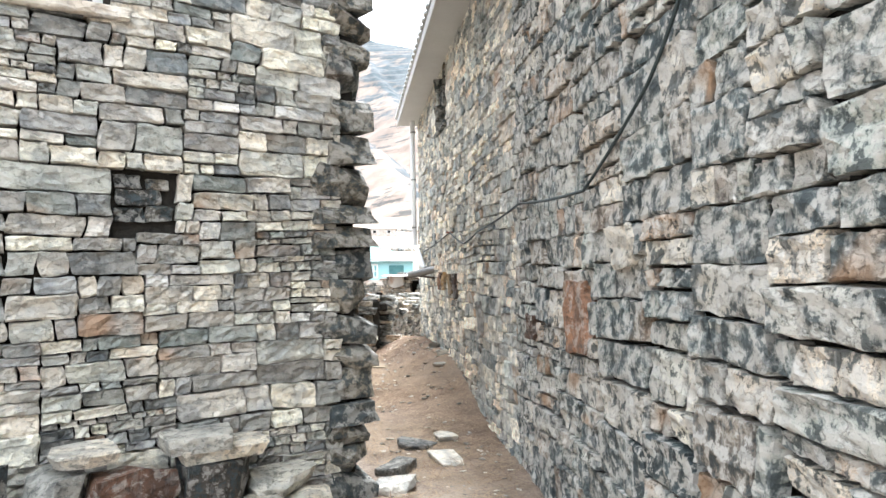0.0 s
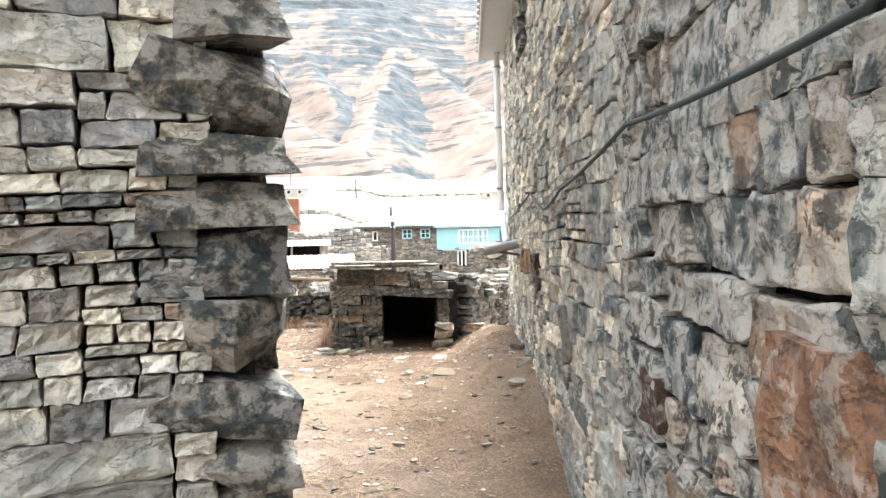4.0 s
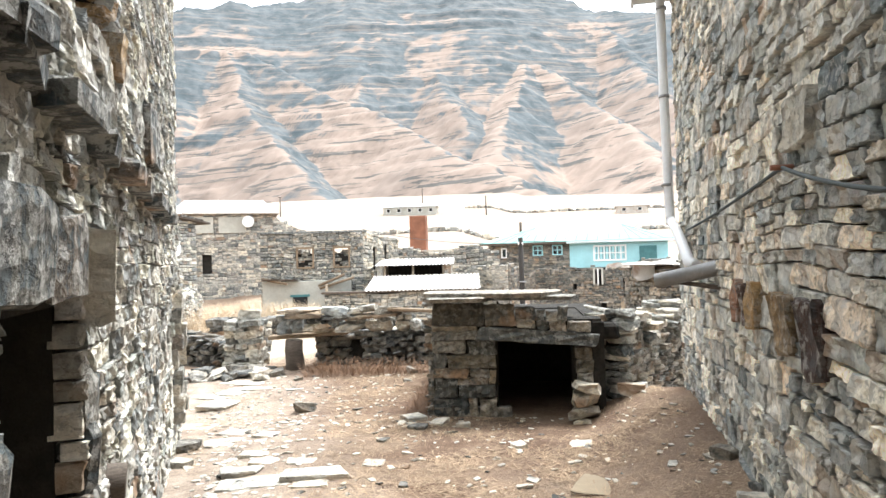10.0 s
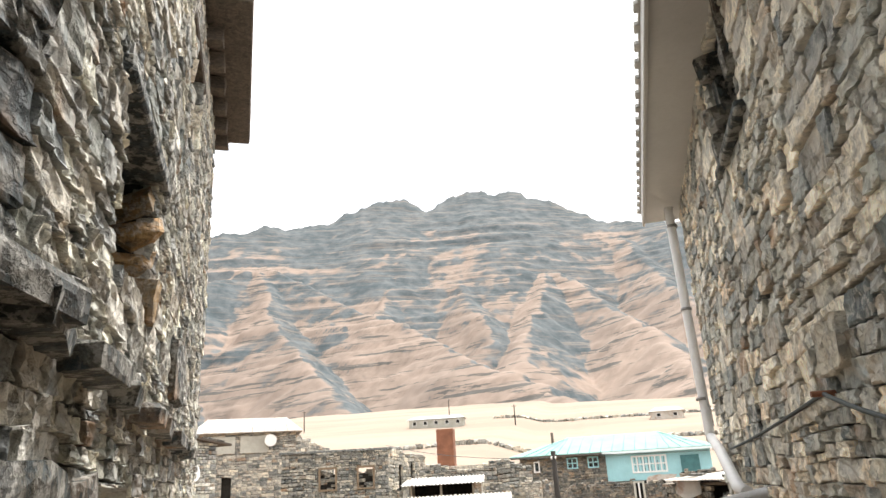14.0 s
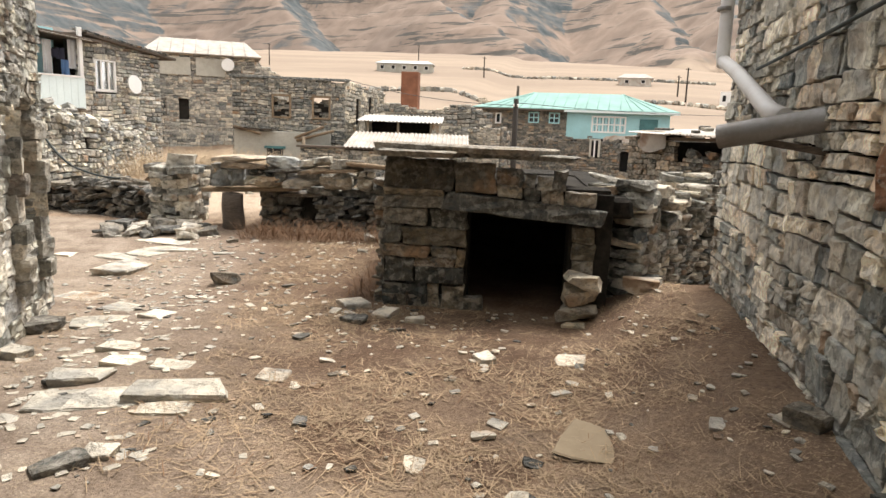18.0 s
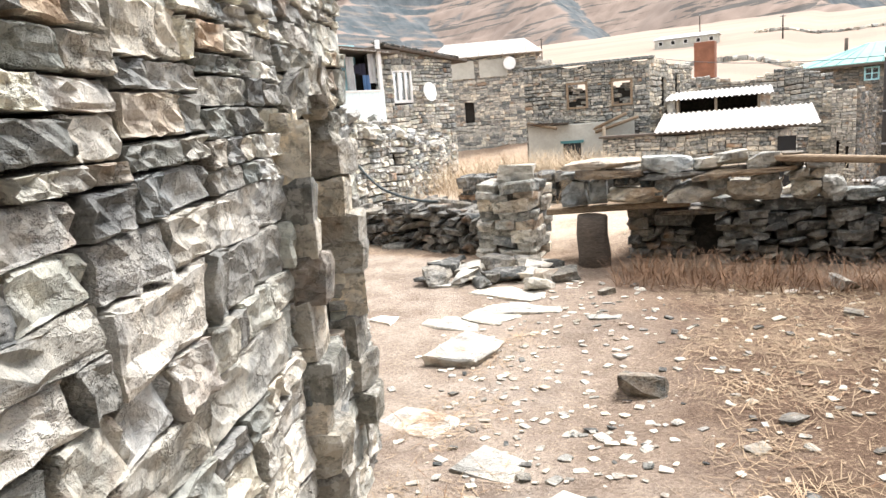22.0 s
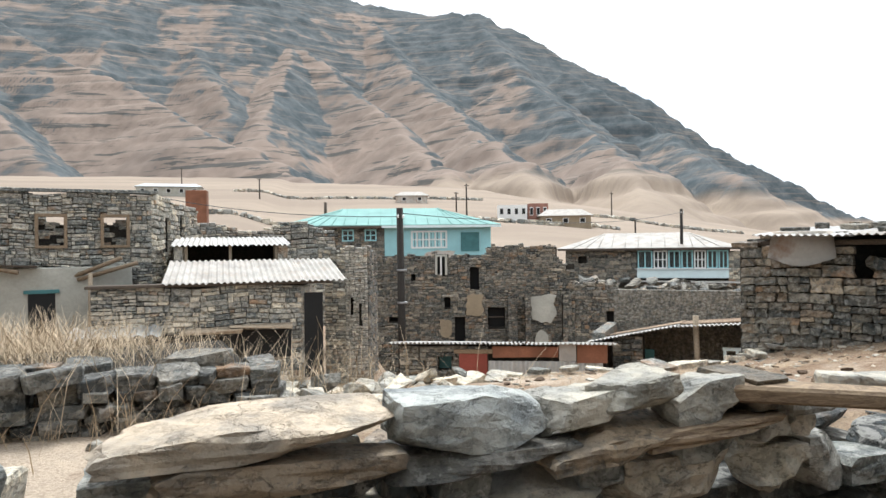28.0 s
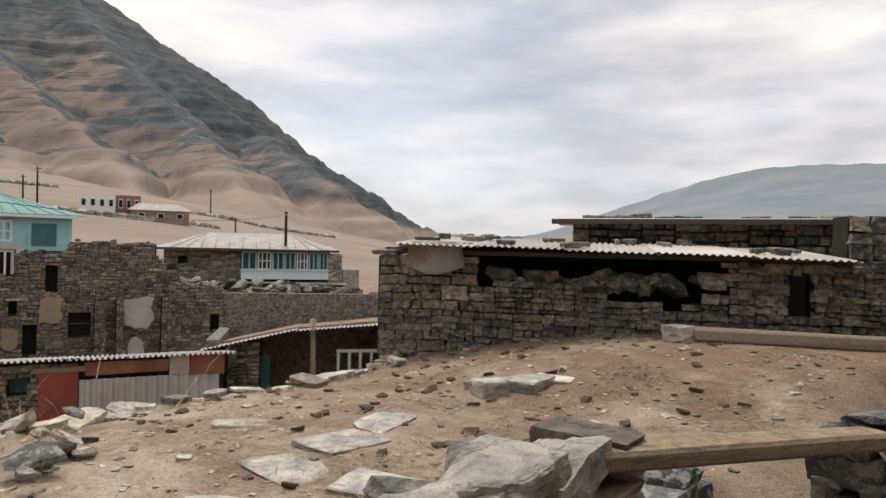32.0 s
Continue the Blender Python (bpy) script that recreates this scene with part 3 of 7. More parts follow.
def boulder_shape(seed, rough=0.10, square=0.55):
    """A loose field stone within a unit cube: faces, blunt corners and uneven sides."""
    r = random.Random(seed)
    idx, v, q = {}, [], []
    for i in range(3):
        for j in range(3):
            for k in range(3):
                if (i, j, k) != (1, 1, 1):
                    p = Vector((i - 1, j - 1, k - 1))
                    ball = p.normalized()
                    p = p * (square * 0.5) + ball * ((1 - square) * 0.5 * 1.22)
                    p += Vector([r.uniform(-rough, rough) for _ in range(3)])
                    idx[i, j, k] = len(v)
                    v.append(p)
    for _ in range(5):
        nrm = Vector([r.uniform(-1, 1) for _ in range(3)]).normalized()
        far = r.uniform(0.36, 0.52)
        v = [p - nrm * max(0.0, p.dot(nrm) - far) for p in v]
    v = [tuple(p) for p in v]
    for ax in range(3):
        for side in (0, 2):
            for a in range(2):
                for b in range(2):
                    cs = []
                    for da, db in ((0, 0), (1, 0), (1, 1), (0, 1)):
                        c = [0, 0, 0]
                        c[ax], c[(ax + 1) % 3], c[(ax + 2) % 3] = side, a + da, b + db
                        cs.append(idx[tuple(c)])
                    q.append(tuple(cs if side else cs[::-1]))
    return np.array(v), np.array(q)


def hero_shape(seed, n=7):
    """A large loose stone within a unit cube: broken faces, rough skin and chipped edges."""
    r = random.Random(seed)
    cuts = [(Vector([r.uniform(-1, 1) for _ in range(3)]).normalized(), r.uniform(0.40, 0.56)) for _ in range(7)]
    idx, v, q = {}, [], []

    def vert(c):
        if c not in idx:
            p = Vector([k / n - 0.5 for k in c])
            p = p * 0.93 + p.normalized() * 0.045
            for nrm, far in cuts:
                p -= nrm * max(0.0, p.dot(nrm) - far)
            p += p.normalized() * (0.055 * noise.fractal(p * 3.1 + Vector((seed, 0, 0)), 0.8, 2.0, 4))
            idx[c] = len(v)
            v.append(tuple(p))
        return idx[c]
    for ax in range(3):
        for side in (0, n):
            for a in range(n):
                for b in range(n):
                    cs = []
                    for da, db in ((0, 0), (1, 0), (1, 1), (0, 1)):
                        c = [0, 0, 0]
                        c[ax], c[(ax + 1) % 3], c[(ax + 2) % 3] = side, a + da, b + db
                        cs.append(vert(tuple(c)))
                    q.append(tuple(cs if side else cs[::-1]))
    return np.array(v), np.array(q)


HEROES = [hero_shape(40 + i) for i in range(9)]
BLOCKS = {a: [block_shape(a, 100 * k + i) for i in range(7)] for k, a in enumerate((0.8, 1.8, 3.5, 6.0))}
FAR = [far_block_shape(900 + i) for i in range(10)]
BOULDERS = [boulder_shape(500 + i, 0.07, 0.95) for i in range(14)]


def slab_shape(seed):
    """A flat broken slab within a unit cube: an uneven eight-sided outline, a cleft top and undercut edges."""
    r = random.Random(seed)
    n, v, q = 8, [], []
    corner = [(k + 0.5 + r.uniform(-0.24, 0.24)) * math.pi / 2 for k in range(4)]
    tips = [Vector((math.cos(a), math.sin(a))) * r.uniform(0.55, 0.72) for a in corner]
    tips = [Vector((max(-0.5, min(0.5, p.x * 1.05)), max(-0.5, min(0.5, p.y * 1.05)))) for p in tips]
    rim = []
    for k in range(4):
        p, q2 = tips[k], tips[(k + 1) % 4]
        mid = p.lerp(q2, r.uniform(0.3, 0.7)) * r.uniform(0.98, 1.22)
        rim += [(p.x, p.y), (mid.x, mid.y)]
    for z, k in ((0.5, 0.95), (0.32, 1.0), (-0.5, r.uniform(0.85, 0.97))):
        v += [(x * k + r.uniform(-.012, .012), y * k + r.uniform(-.012, .012), z + r.uniform(-0.10, 0.10)) for x, y in rim]
    v += [(0, 0, 0.5 + r.uniform(-.08, .12)), (0, 0, -0.5)]
    for k in range(0, n, 2):
        q.append((24, k, k + 1, (k + 2) % n))
        q.append((25, 16 + (k + 2) % n, 16 + k + 1, 16 + k))
    for lv in (0, 8):
        for k in range(n):
            q.append((lv + k, lv + 8 + k, lv + 8 + (k + 1) % n, lv + (k + 1) % n))
    return np.array(v), np.array(q)


SLABS = [slab_shape(700 + i) for i in range(10)]
shared = {}


def shape_for(w, h, r):
    a = w / h
    key = 0.8 if a < 1.25 else 1.8 if a < 2.6 else 3.5 if a < 4.6 else 6.0
    return ("b", key, r.randrange(7))


def shape_data(key):
    return BLOCKS[key[1]][key[2]] if key[0] == "b" else FAR[key[1]] if key[0] == "f" else BOULDERS[key[1]] if key[0] == "r" else HEROES[key[1]] if key[0] == "h" else SLABS[key[1]]


def joined(name, items, material, parent, label="", kind="stuff"):
    """Many pieces as one mesh: items of (shape key, matrix)."""
    if not items:
        return None
    vs, qs, n = [], [], 0
    for key, m in items:
        v, q = shape_data(key)
        a = np.array(m)
        vs.append(v @ a[:3, :3].T + a[:3, 3])
        qs.append((q if m.to_3x3().determinant() > 0 else q[:, ::-1]) + n)
        n += len(v)
    ob = part(name, mesh_of(name, np.concatenate(vs), np.concatenate(qs), material), material, parent, label)
    if kind:
        ob["kind"] = kind
    return ob


def pieces(name, items, material, parent, label=""):
    """The same as objects of their own, which share their meshes."""
    for key, m in items:
        k = (key, material.name)
        if k not in shared:
            shared[k] = mesh_of(name, *shape_data(key), material)
        ob = new(name, shared[k])
        ob.parent = parent
        ob.matrix_basis = m
        if label:
            ob["label"] = label


def lay_courses(length, z0, z1, hs, ls, r, openings=(), top=None, bottom=None):
    """Uneven rubble: (along, up, width, height) of each stone. Rough bands are filled bay by bay with one, two or three rows of stones."""
    out, z = [], z0
    while z < z1 - 0.025:
        band = min(r.uniform(1.4, 2.2) * (hs[0] + hs[1]), z1 - z)
        if z1 - z - band < hs[0] * 1.5:
            band = z1 - z
        s = -r.uniform(0, ls[1])
        while s < length:
            bay = r.uniform(1.4, 3.4) * (ls[0] + ls[1]) * 0.5
            b0, b1 = max(s, 0), min(s + bay, length)
            if length - b1 < ls[0]:
                b1 = length
            s = b1 if b1 > s else s + bay
            if b1 - b0 < 0.035:
                continue
            rows = max(1, min(6, round(band / r.uniform(hs[0], hs[1]))))
            cuts = [k + r.uniform(-0.26, 0.26) if 0 < k < rows else k for k in range(rows + 1)]
            for lo, hi in zip(cuts, cuts[1:]):
                zz, hh = z + band * lo / rows, band * (hi - lo) / rows
                spans, a = [], b0
                while a < b1 - 1e-6:
                    w = min(max(ls[0], hh * r.choice((1.0, 1.6, 2.2, 2.9, 3.8))), ls[1] * 1.5) * r.uniform(0.8, 1.2)
                    e = a + w if b1 - a - w > ls[0] * 0.8 else b1
                    spans.append((a, e))
                    a = e
                mid = zz + hh / 2
                for o0, o1, oz0, oz1 in openings:
                    if oz0 - 0.02 < mid < oz1 + 0.02:
                        spans = [t for x0, x1 in spans for t in ((x0, min(x1, o0)), (max(x0, o1), x1)) if t[1] - t[0] > 0.04]
                for x0, x1 in spans:
                    c = (x0 + x1) / 2
                    if top and mid > top(c):
                        continue
                    if bottom and zz + hh < bottom(c):
                        continue
                    out.append((c, mid, x1 - x0, hh))
        z += band
    return out


def stone_face(parent, p, u, length, z0, z1, material, hs=(0.06, 0.15), ls=(0.12, 0.42), openings=(), near=None, top=None, far=False, seed=0,
               depth=0.11, gap=0.014, proud=0.015, bottom=None, name="stone", batter=0.0, limit=280, wave=0.02):
    """The stones of one face of a wall. near: the stretch (from, to, lowest, highest) whose stones are parts of their own."""
    r = random.Random(seed)
    m = frame_of(p, u)
    own, rest = [], []
    for s, z, w, h in lay_courses(length, z0, z1, hs, ls, r, openings, top, bottom):
        key = ("f", r.randrange(10)) if far else shape_for(w, h, r)
        warp = lambda c: wave * 2.2 * noise.noise(Vector((c * 0.9, z * 1.1, seed * 1.7)))  # noqa: E731
        zz, slope = z + warp(s), math.atan2(warp(s + 0.2) - warp(s - 0.2), 0.4)
        local = Matrix.Translation((s, proud + r.uniform(-0.8, 0.8) * proud - batter * (z - z0), zz)) @ Euler((r.gauss(0, 0.035), r.gauss(0, 0.012) - slope, r.gauss(0, 0.02))).to_matrix().to_4x4() \
            @ Matrix.Diagonal((w - gap * r.uniform(0.2, 1.3), depth * r.uniform(0.8, 1.2), h - gap * r.uniform(0.2, 1.2), 1))
        inside = near and near[0] <= s <= near[1] and near[2] <= z <= near[3] and len(own) < limit
        (own if inside else rest).append((key, m @ local))
    pieces(name, own, material, parent)
    joined(name + "work", rest, material, parent)


def wall_body(parent, p, u, length, z0, z1, thick, openings, material, name="wall_core", back=0.075, top=None):
    """The core of a wall behind its stones, open where the openings are."""
    m = frame_of(p, u)
    ss = sorted({0.0, length, *[min(max(v, 0), length) for o in openings for v in o[:2]], *(np.linspace(0, length, 13)[1:-1] if top else ())})
    bm = bmesh.new()
    for a, b in zip(ss, ss[1:]):
        hi = min(z1, top((a + b) / 2) - 0.06) if top else z1
        zs = sorted({z0, hi, *[min(max(v, z0), hi) for o in openings for v in o[2:]]})
        for c, d in zip(zs, zs[1:]):
            if b - a < 1e-4 or d - c < 1e-4:
                continue
            if any(o[0] - 1e-4 <= a and b <= o[1] + 1e-4 and o[2] - 1e-4 <= c and d <= o[3] + 1e-4 for o in openings):
                continue
            v = bmesh.ops.create_cube(bm, size=1.0, matrix=m @ Matrix.Translation(((a + b) / 2, -back - thick / 2, (c + d) / 2)) @ Matrix.Diagonal((b - a, thick, d - c, 1)))
    bmesh.ops.remove_doubles(bm, verts=bm.verts, dist=1e-4)
    return part(name, bm, material, parent)


def boulder_items(p, u, length, ztop, r, thick=0.4, z0=0.0, hs=(0.06, 0.14), ls=(0.13, 0.38), flat=False, leaves=(0, 1), jig=1.0):
    """A dry stone wall: loose stones in two leaves, with a ragged top. ztop: height along it."""
    m = frame_of(p, u)
    out = []
    zmax = max(ztop(s) for s in np.linspace(0, length, 25))
    for leaf in leaves:
        y = -thick * (0.25 + 0.5 * leaf)
        for s, z, w, h in lay_courses(length, z0, zmax, hs, ls, r, top=ztop):
            key = ("s", r.randrange(10)) if flat or w / h > 3 else ("r", r.randrange(14))
            local = Matrix.Translation((s, y + r.gauss(0, 0.025) * jig, z + r.gauss(0, 0.006))) @ Euler((r.gauss(0, 0.10) * jig, r.gauss(0, 0.06) * jig, r.gauss(0, 0.14) * jig)).to_matrix().to_4x4() \
                @ Matrix.Diagonal((w * 1.03, thick * r.uniform(0.5, 0.72), h * 1.07, 1))
            out.append((key, m @ local))
    return out


def scatter_wall(parent, items, material, near_to=None, reach=4.0, limit=280, name="stone"):
    """Pieces close to a place become parts, the rest is joined."""
    if near_to is None:
        return joined(name + "work", items, material, parent)
    items = sorted(items, key=lambda t: (t[1].translation.xy - Vector(near_to)).length)
    own = [t for t in items[:limit] if (t[1].translation.xy - Vector(near_to)).length < reach]
    pieces(name, own, material, parent)
    joined(name + "work", items[len(own):], material, parent)


def smooth(a, b, x):
    t = min(1.0, max(0.0, (x - a) / (b - a)))
    return t * t * (3 - 2 * t)


# ---- ground ----
RIDGE = ((75, 10), (60, 14), (43, 16.9), (34, 18.8), (26, 20.4), (20, 20.9), (17, 22.4), (13, 23.0), (11, 22.0), (7, 23.4), (2.5, 22.8), (-0.4, 21.8), (-4.2, 19.8),
         (-9.5, 18.9), (-14.8, 18.8), (-19, 17.0), (-22.8, 14.5), (-26.8, 12.6), (-30.7, 9.8), (-35, 6.5), (-39.5, 4.0), (-43, 1.6), (-48, 0.9), (-53, 1.3), (-57.4, 2.9), (-62, 4.5),
         (-66, 5.8), (-69.4, 6.6), (-74, 6.8), (-80, 6.6), (-100, 5), (-140, 4), (-180, 4))
RIDGE_AZ, RIDGE_EL = [a for a, _ in RIDGE][::-1], [e for _, e in RIDGE][::-1]
EYE = Vector((-0.5, 17.0, 1.4))


def near_height(x, y):
    """The yard, the terrace behind the dry wall, the drop to the village and the rise to the fields."""
    z = -0.05 + 0.12 * smooth(9, 13, y) - 0.08 * smooth(14.5, 18, y)
    z += 0.30 * smooth(0.75, 1.6, x) * smooth(10, 13, y) * (1 - smooth(16.5, 18.5, y))
    z -= 0.16 * smooth(1.2, 3.0, -x) * smooth(12, 15.5, y) * (1 - smooth(17, 20, y))
    terrace = smooth(20.2, 20.8, y) * smooth(-4.6, -3.2, x)
    z += terrace * (0.12 + 0.28 * smooth(0.5, 3.8, x) - 0.34 * smooth(23, 26, y) * (0.45 + 0.55 * smooth(-1, 2.2, x)))
    left = smooth(20.5, 23, y) * (1 - smooth(-4.6, -3.2, x))
    z += left * 0.12
    edge = 24.9 + 0.25 * (max(x, -3.5) + 2.3) + 1.6 * smooth(-3.2, -6, x) if x < 2.2 else 26.1 + 0.6 * (x - 2.2)
    drop = smooth(edge - 0.7, edge + 3.6, y)
    z -= drop * (3.2 - 1.6 * smooth(-6, -14, x))
    z -= 2.2 * smooth(35.5, 40, y) * (1 - smooth(54, 60, y)) * smooth(-0.5, 1.5, x)
    z += max(0.0, y - 58) * 0.122 * (1 - 0.75 * smooth(15, 90, x / max(y, 1) * 100)) if y > 58 else 0.0
    return z


SPURS = (((25.9, 17.6), (31.5, 14.8), (36.2, 10.9), (41, 7.5)), ((25.9, 17.6), (18.2, 14.1), (10.6, 10.6), (3.9, 7.3), (-0.8, 5.0)), ((18.1, 20.6), (11.7, 17.6), (8.6, 15.2), (5.8, 10.6)),
         ((11.7, 17.6), (13.9, 15.6), (15.8, 12.9)), ((-0.9, 20.5), (1.0, 16.5), (-4.5, 12.5), (-9.7, 8.2), (-13.5, 4.0)), ((1.0, 16.5), (2.4, 12.8), (3.7, 8.7)),
         ((-5.5, 18.9), (-8.5, 14.8), (-13.9, 9.6), (-20.7, 4.0)), ((-15.2, 18.0), (-17.9, 13.8), (-23.8, 8.7), (-30, 3.0)), ((-22.1, 13.9), (-29.2, 9.1), (-35.1, 4.3), (-40.8, 2.0)),
         ((25.9, 17.6), (24.5, 13.0), (21.5, 9.0), (18, 5.5)), ((38.5, 18.1), (43, 14.0), (50, 9.0)), ((52, 16), (58, 9)))


FIELD = np.random.default_rng(5).uniform(-1, 1, (64, 64))


def soft_noise(x, y, octaves=4, gain=0.55, off=0):
    """Smooth value noise over arrays of places, about -1 to 1."""
    total, amp, out = 0.0, 1.0, 0.0
    for k in range(octaves):
        xs, ys = x * 2 ** k + 17.3 * k + off, y * 2 ** k + 9.1 * k + off * 0.7
        ix, iy = np.floor(xs).astype(int), np.floor(ys).astype(int)
        fx, fy = xs - ix, ys - iy
        fx, fy = fx * fx * (3 - 2 * fx), fy * fy * (3 - 2 * fy)
        at_ = lambda a, b: FIELD[(ix + a) % 64, (iy + b) % 64]  # noqa: E731
        out = out + amp * ((at_(0, 0) * (1 - fx) + at_(1, 0) * fx) * (1 - fy) + (at_(0, 1) * (1 - fx) + at_(1, 1) * fx) * fy)
        total += amp
        amp *= gain
    return out / total


def soft_step(a, b, x):
    t = np.clip((x - a) / (b - a), 0, 1)
    return t * t * (3 - 2 * t)


def crest_of(a):
    """Distance and height angle of the skyline in a direction."""
    far = smooth(-46, -54, a)
    el = sum(w * float(np.interp(a + k, RIDGE_AZ, RIDGE_EL)) for k, w in ((-3, 0.15), (-1.5, 0.2), (0, 0.3), (1.5, 0.2), (3, 0.15)))
    return 1450 + 120 * math.sin(a * 0.11 + 1) + 1500 * far, el, far


def foot_of(a):
    return 330 + 40 * math.sin(a * 0.09) + 22 * noise.noise(Vector((a * 0.12, 3, 1))) - 60 * smooth(-5, -25, a) + 700 * smooth(-46, -54, a)


def spur_lines():
    """The spurs as lines in space, running down from the crest towards the village."""
    out = []
    for line in SPURS:
        pts = []
        for a, el in line:
            crest, top, _ = crest_of(a)
            foot = foot_of(a)
            u = min(1.0, max(0.0, (el - 3.5) / (top - 3.5)))
            d = foot + (crest - foot) * u ** 0.95
            pts.append((EYE.x + d * math.sin(radians(-a)), EYE.y + d * math.cos(radians(-a)), EYE.z + d * math.tan(radians(el))))
        out.append(pts)
    return out


def near_z(x, y):
    z = near_height(x, y) if y > -40 else 0.0
    r = math.hypot(x - EYE.x, y - EYE.y)
    if r < 60:
        amp = 0.02 + 0.10 * smooth(21, 40, y)
        return z + amp * noise.fractal(Vector((x * 0.7, y * 0.7, 1.3)), 0.8, 2.0, 4) + 0.012 * noise.noise(Vector((x * 5, y * 5, 4.2)))
    return z + 0.5 * noise.fractal(Vector((x * 0.03, y * 0.03, 0)), 0.8, 2.0, 4) * smooth(60, 120, r)


def height(x, y):
    return near_z(x, y)


def build_ground():
    """One sheet: rings round the yard, out over the fields, then up the mountain, its spurs and ledges, to the crest and over."""
    azs = np.concatenate([np.arange(-180, -88, 3.0), np.arange(-88, 66, 0.20), np.arange(66, 180, 3.0)])
    rs = np.concatenate([[0.008], np.linspace(0.2, 14, 85), np.geomspace(14.3, 70, 75)])
    ring = len(azs)
    verts = [(EYE.x, EYE.y, height(EYE.x, EYE.y))]
    n_up = 230
    rows = [[] for _ in range(len(rs) + 40 + n_up + 6)]
    steps = np.arange(1, n_up + 1) / n_up
    dist, ups, base, crest_z, foot_z, away, sharp = [], [], [], [], [], [], []
    cols = []
    for a in azs:
        sx, cy = math.sin(radians(-a)), math.cos(radians(-a))
        col = [(r, height(EYE.x + r * sx, EYE.y + r * cy)) for r in rs]
        foot = foot_of(a)
        zf = height(EYE.x + foot * sx, EYE.y + foot * cy) if cy > 0 else 8.0
        col += [(r, height(EYE.x + r * sx, EYE.y + r * cy) if cy > 0 else zf * (r - 70) / (foot - 70)) for r in np.geomspace(72, foot, 40)]
        crest, el1, far = crest_of(a)
        el_top = float(np.interp(a, RIDGE_AZ, RIDGE_EL)) + (0.45 - 0.35 * far) * noise.fractal(Vector((a * 0.5, 2.0, 0)), 0.8, 2.0, 5)
        sharp.append(crest * (math.tan(radians(el_top)) - math.tan(radians(el1))))
        zc = max(EYE.z + crest * math.tan(radians(el1)), zf + 10)
        cols.append(col)
        d = foot + (crest - foot) * steps
        dist.append(d)
        ups.append(steps)
        base.append(zf + (zc - zf) * (0.80 * steps ** 1.25 + 0.20 * steps ** 5) - (30 + 105 * np.sin(np.pi * steps)) * (1 - far))
        crest_z.append(zc - (0.78 - 0.33 * far) * (crest - d))
        foot_z.append(np.full(n_up, zf) + 0 * d)
        away.append(np.full(n_up, far))
    dist, ups, base, crest_z, low, away = (np.array(v) for v in (dist, ups, base, crest_z, foot_z, away))
    sxs, cys = np.sin(np.radians(-azs))[:, None], np.cos(np.radians(-azs))[:, None]
    px, py = EYE.x + dist * sxs, EYE.y + dist * cys
    wx = px + 15 * soft_noise(px / 150, py / 150, 3) + 5 * soft_noise(px / 38, py / 38, 3, 0.55, 5)
    wy = py + 15 * soft_noise(px / 150, py / 150, 3, 0.55, 21) + 5 * soft_noise(px / 38, py / 38, 3, 0.55, 9)
    z = np.maximum(base, crest_z)
    for pts in spur_lines():
        for (x0, y0, z0), (x1, y1, z1) in zip(pts, pts[1:]):
            dx, dy = x1 - x0, y1 - y0
            k = np.clip(((wx - x0) * dx + (wy - y0) * dy) / (dx * dx + dy * dy), 0, 1)
            off = np.hypot(wx - x0 - k * dx, wy - y0 - k * dy)
            z = np.maximum(z, z0 + (z1 - z0) * k - 0.74 * np.hypot(off, 7) + 5)
    inside = soft_step(0.0, 0.10, ups) * (1 - soft_step(0.90, 1.0, ups)) * (1 - away)
    gully = np.abs(soft_noise(px / 90, py / 90, 4, 0.5, 33))
    z = z + inside * (8 * (gully - 0.25) + 4 * soft_noise(px / 24, py / 24, 3, 0.6, 3))
    # ledges along the gently tilted layers: short cliffs and benches
    for thick, share in ((40.0, 0.32), (13.0, 0.55)):
        layer = (z - 0.07 * px + 10 * soft_noise(px / 260, py / 260, 3, 0.5, 41)) / thick
        edge = layer - np.floor(layer)
        strong = soft_step(0.0, 0.45, soft_noise(px / 300 + np.floor(layer) * 3.7, py / 340, 2, 0.5, 55))
        z = z + inside * share * strong * thick * (soft_step(0.30, 0.70, edge) - edge)
    keep = soft_step(0.0, 0.06, ups)
    z = low + (np.maximum(z, low) - low) * keep + 2.0 * ups
    top = np.arctan2(np.array([zr[-1] for zr in crest_z]) - EYE.z, dist[:, -1])[:, None]
    z = np.minimum(z, EYE.z + dist * np.tan(np.maximum(top, 0.02))) + np.array(sharp)[:, None] * soft_step(0.93, 1.0, ups)
    for i, (a, col) in enumerate(zip(azs, cols)):
        sx, cy = math.sin(radians(-a)), math.cos(radians(-a))
        col += list(zip(dist[i], z[i]))
        rc, zc = col[-1]
        col += [(rc + d, zc - d * 0.4) for d in (30, 90, 220, 500, 900, 1500)]
        for k, (r, zz) in enumerate(col):
            rows[k].append((EYE.x + r * sx, EYE.y + r * cy, zz))
    verts += [v for row in rows for v in row]
    i = np.arange(len(rows) - 1)[:, None] * ring + 1
    a = np.arange(ring)
    b = (a + 1) % ring
    quads = np.stack([i + a, i + b, i + ring + b, i + ring + a], -1).reshape(-1, 4)[:, ::-1]
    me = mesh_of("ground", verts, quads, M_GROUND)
    me.polygons.foreach_set("use_smooth", np.ones(len(me.polygons), bool))
    ob = new("ground", me)
    tagged(ob, "trodden straw-strewn earth yard rising to dry fields and a barren mountain", "ground", kind="structure")
    return ob


ground = build_ground()


def gz(x, y):
    return height(x, y)


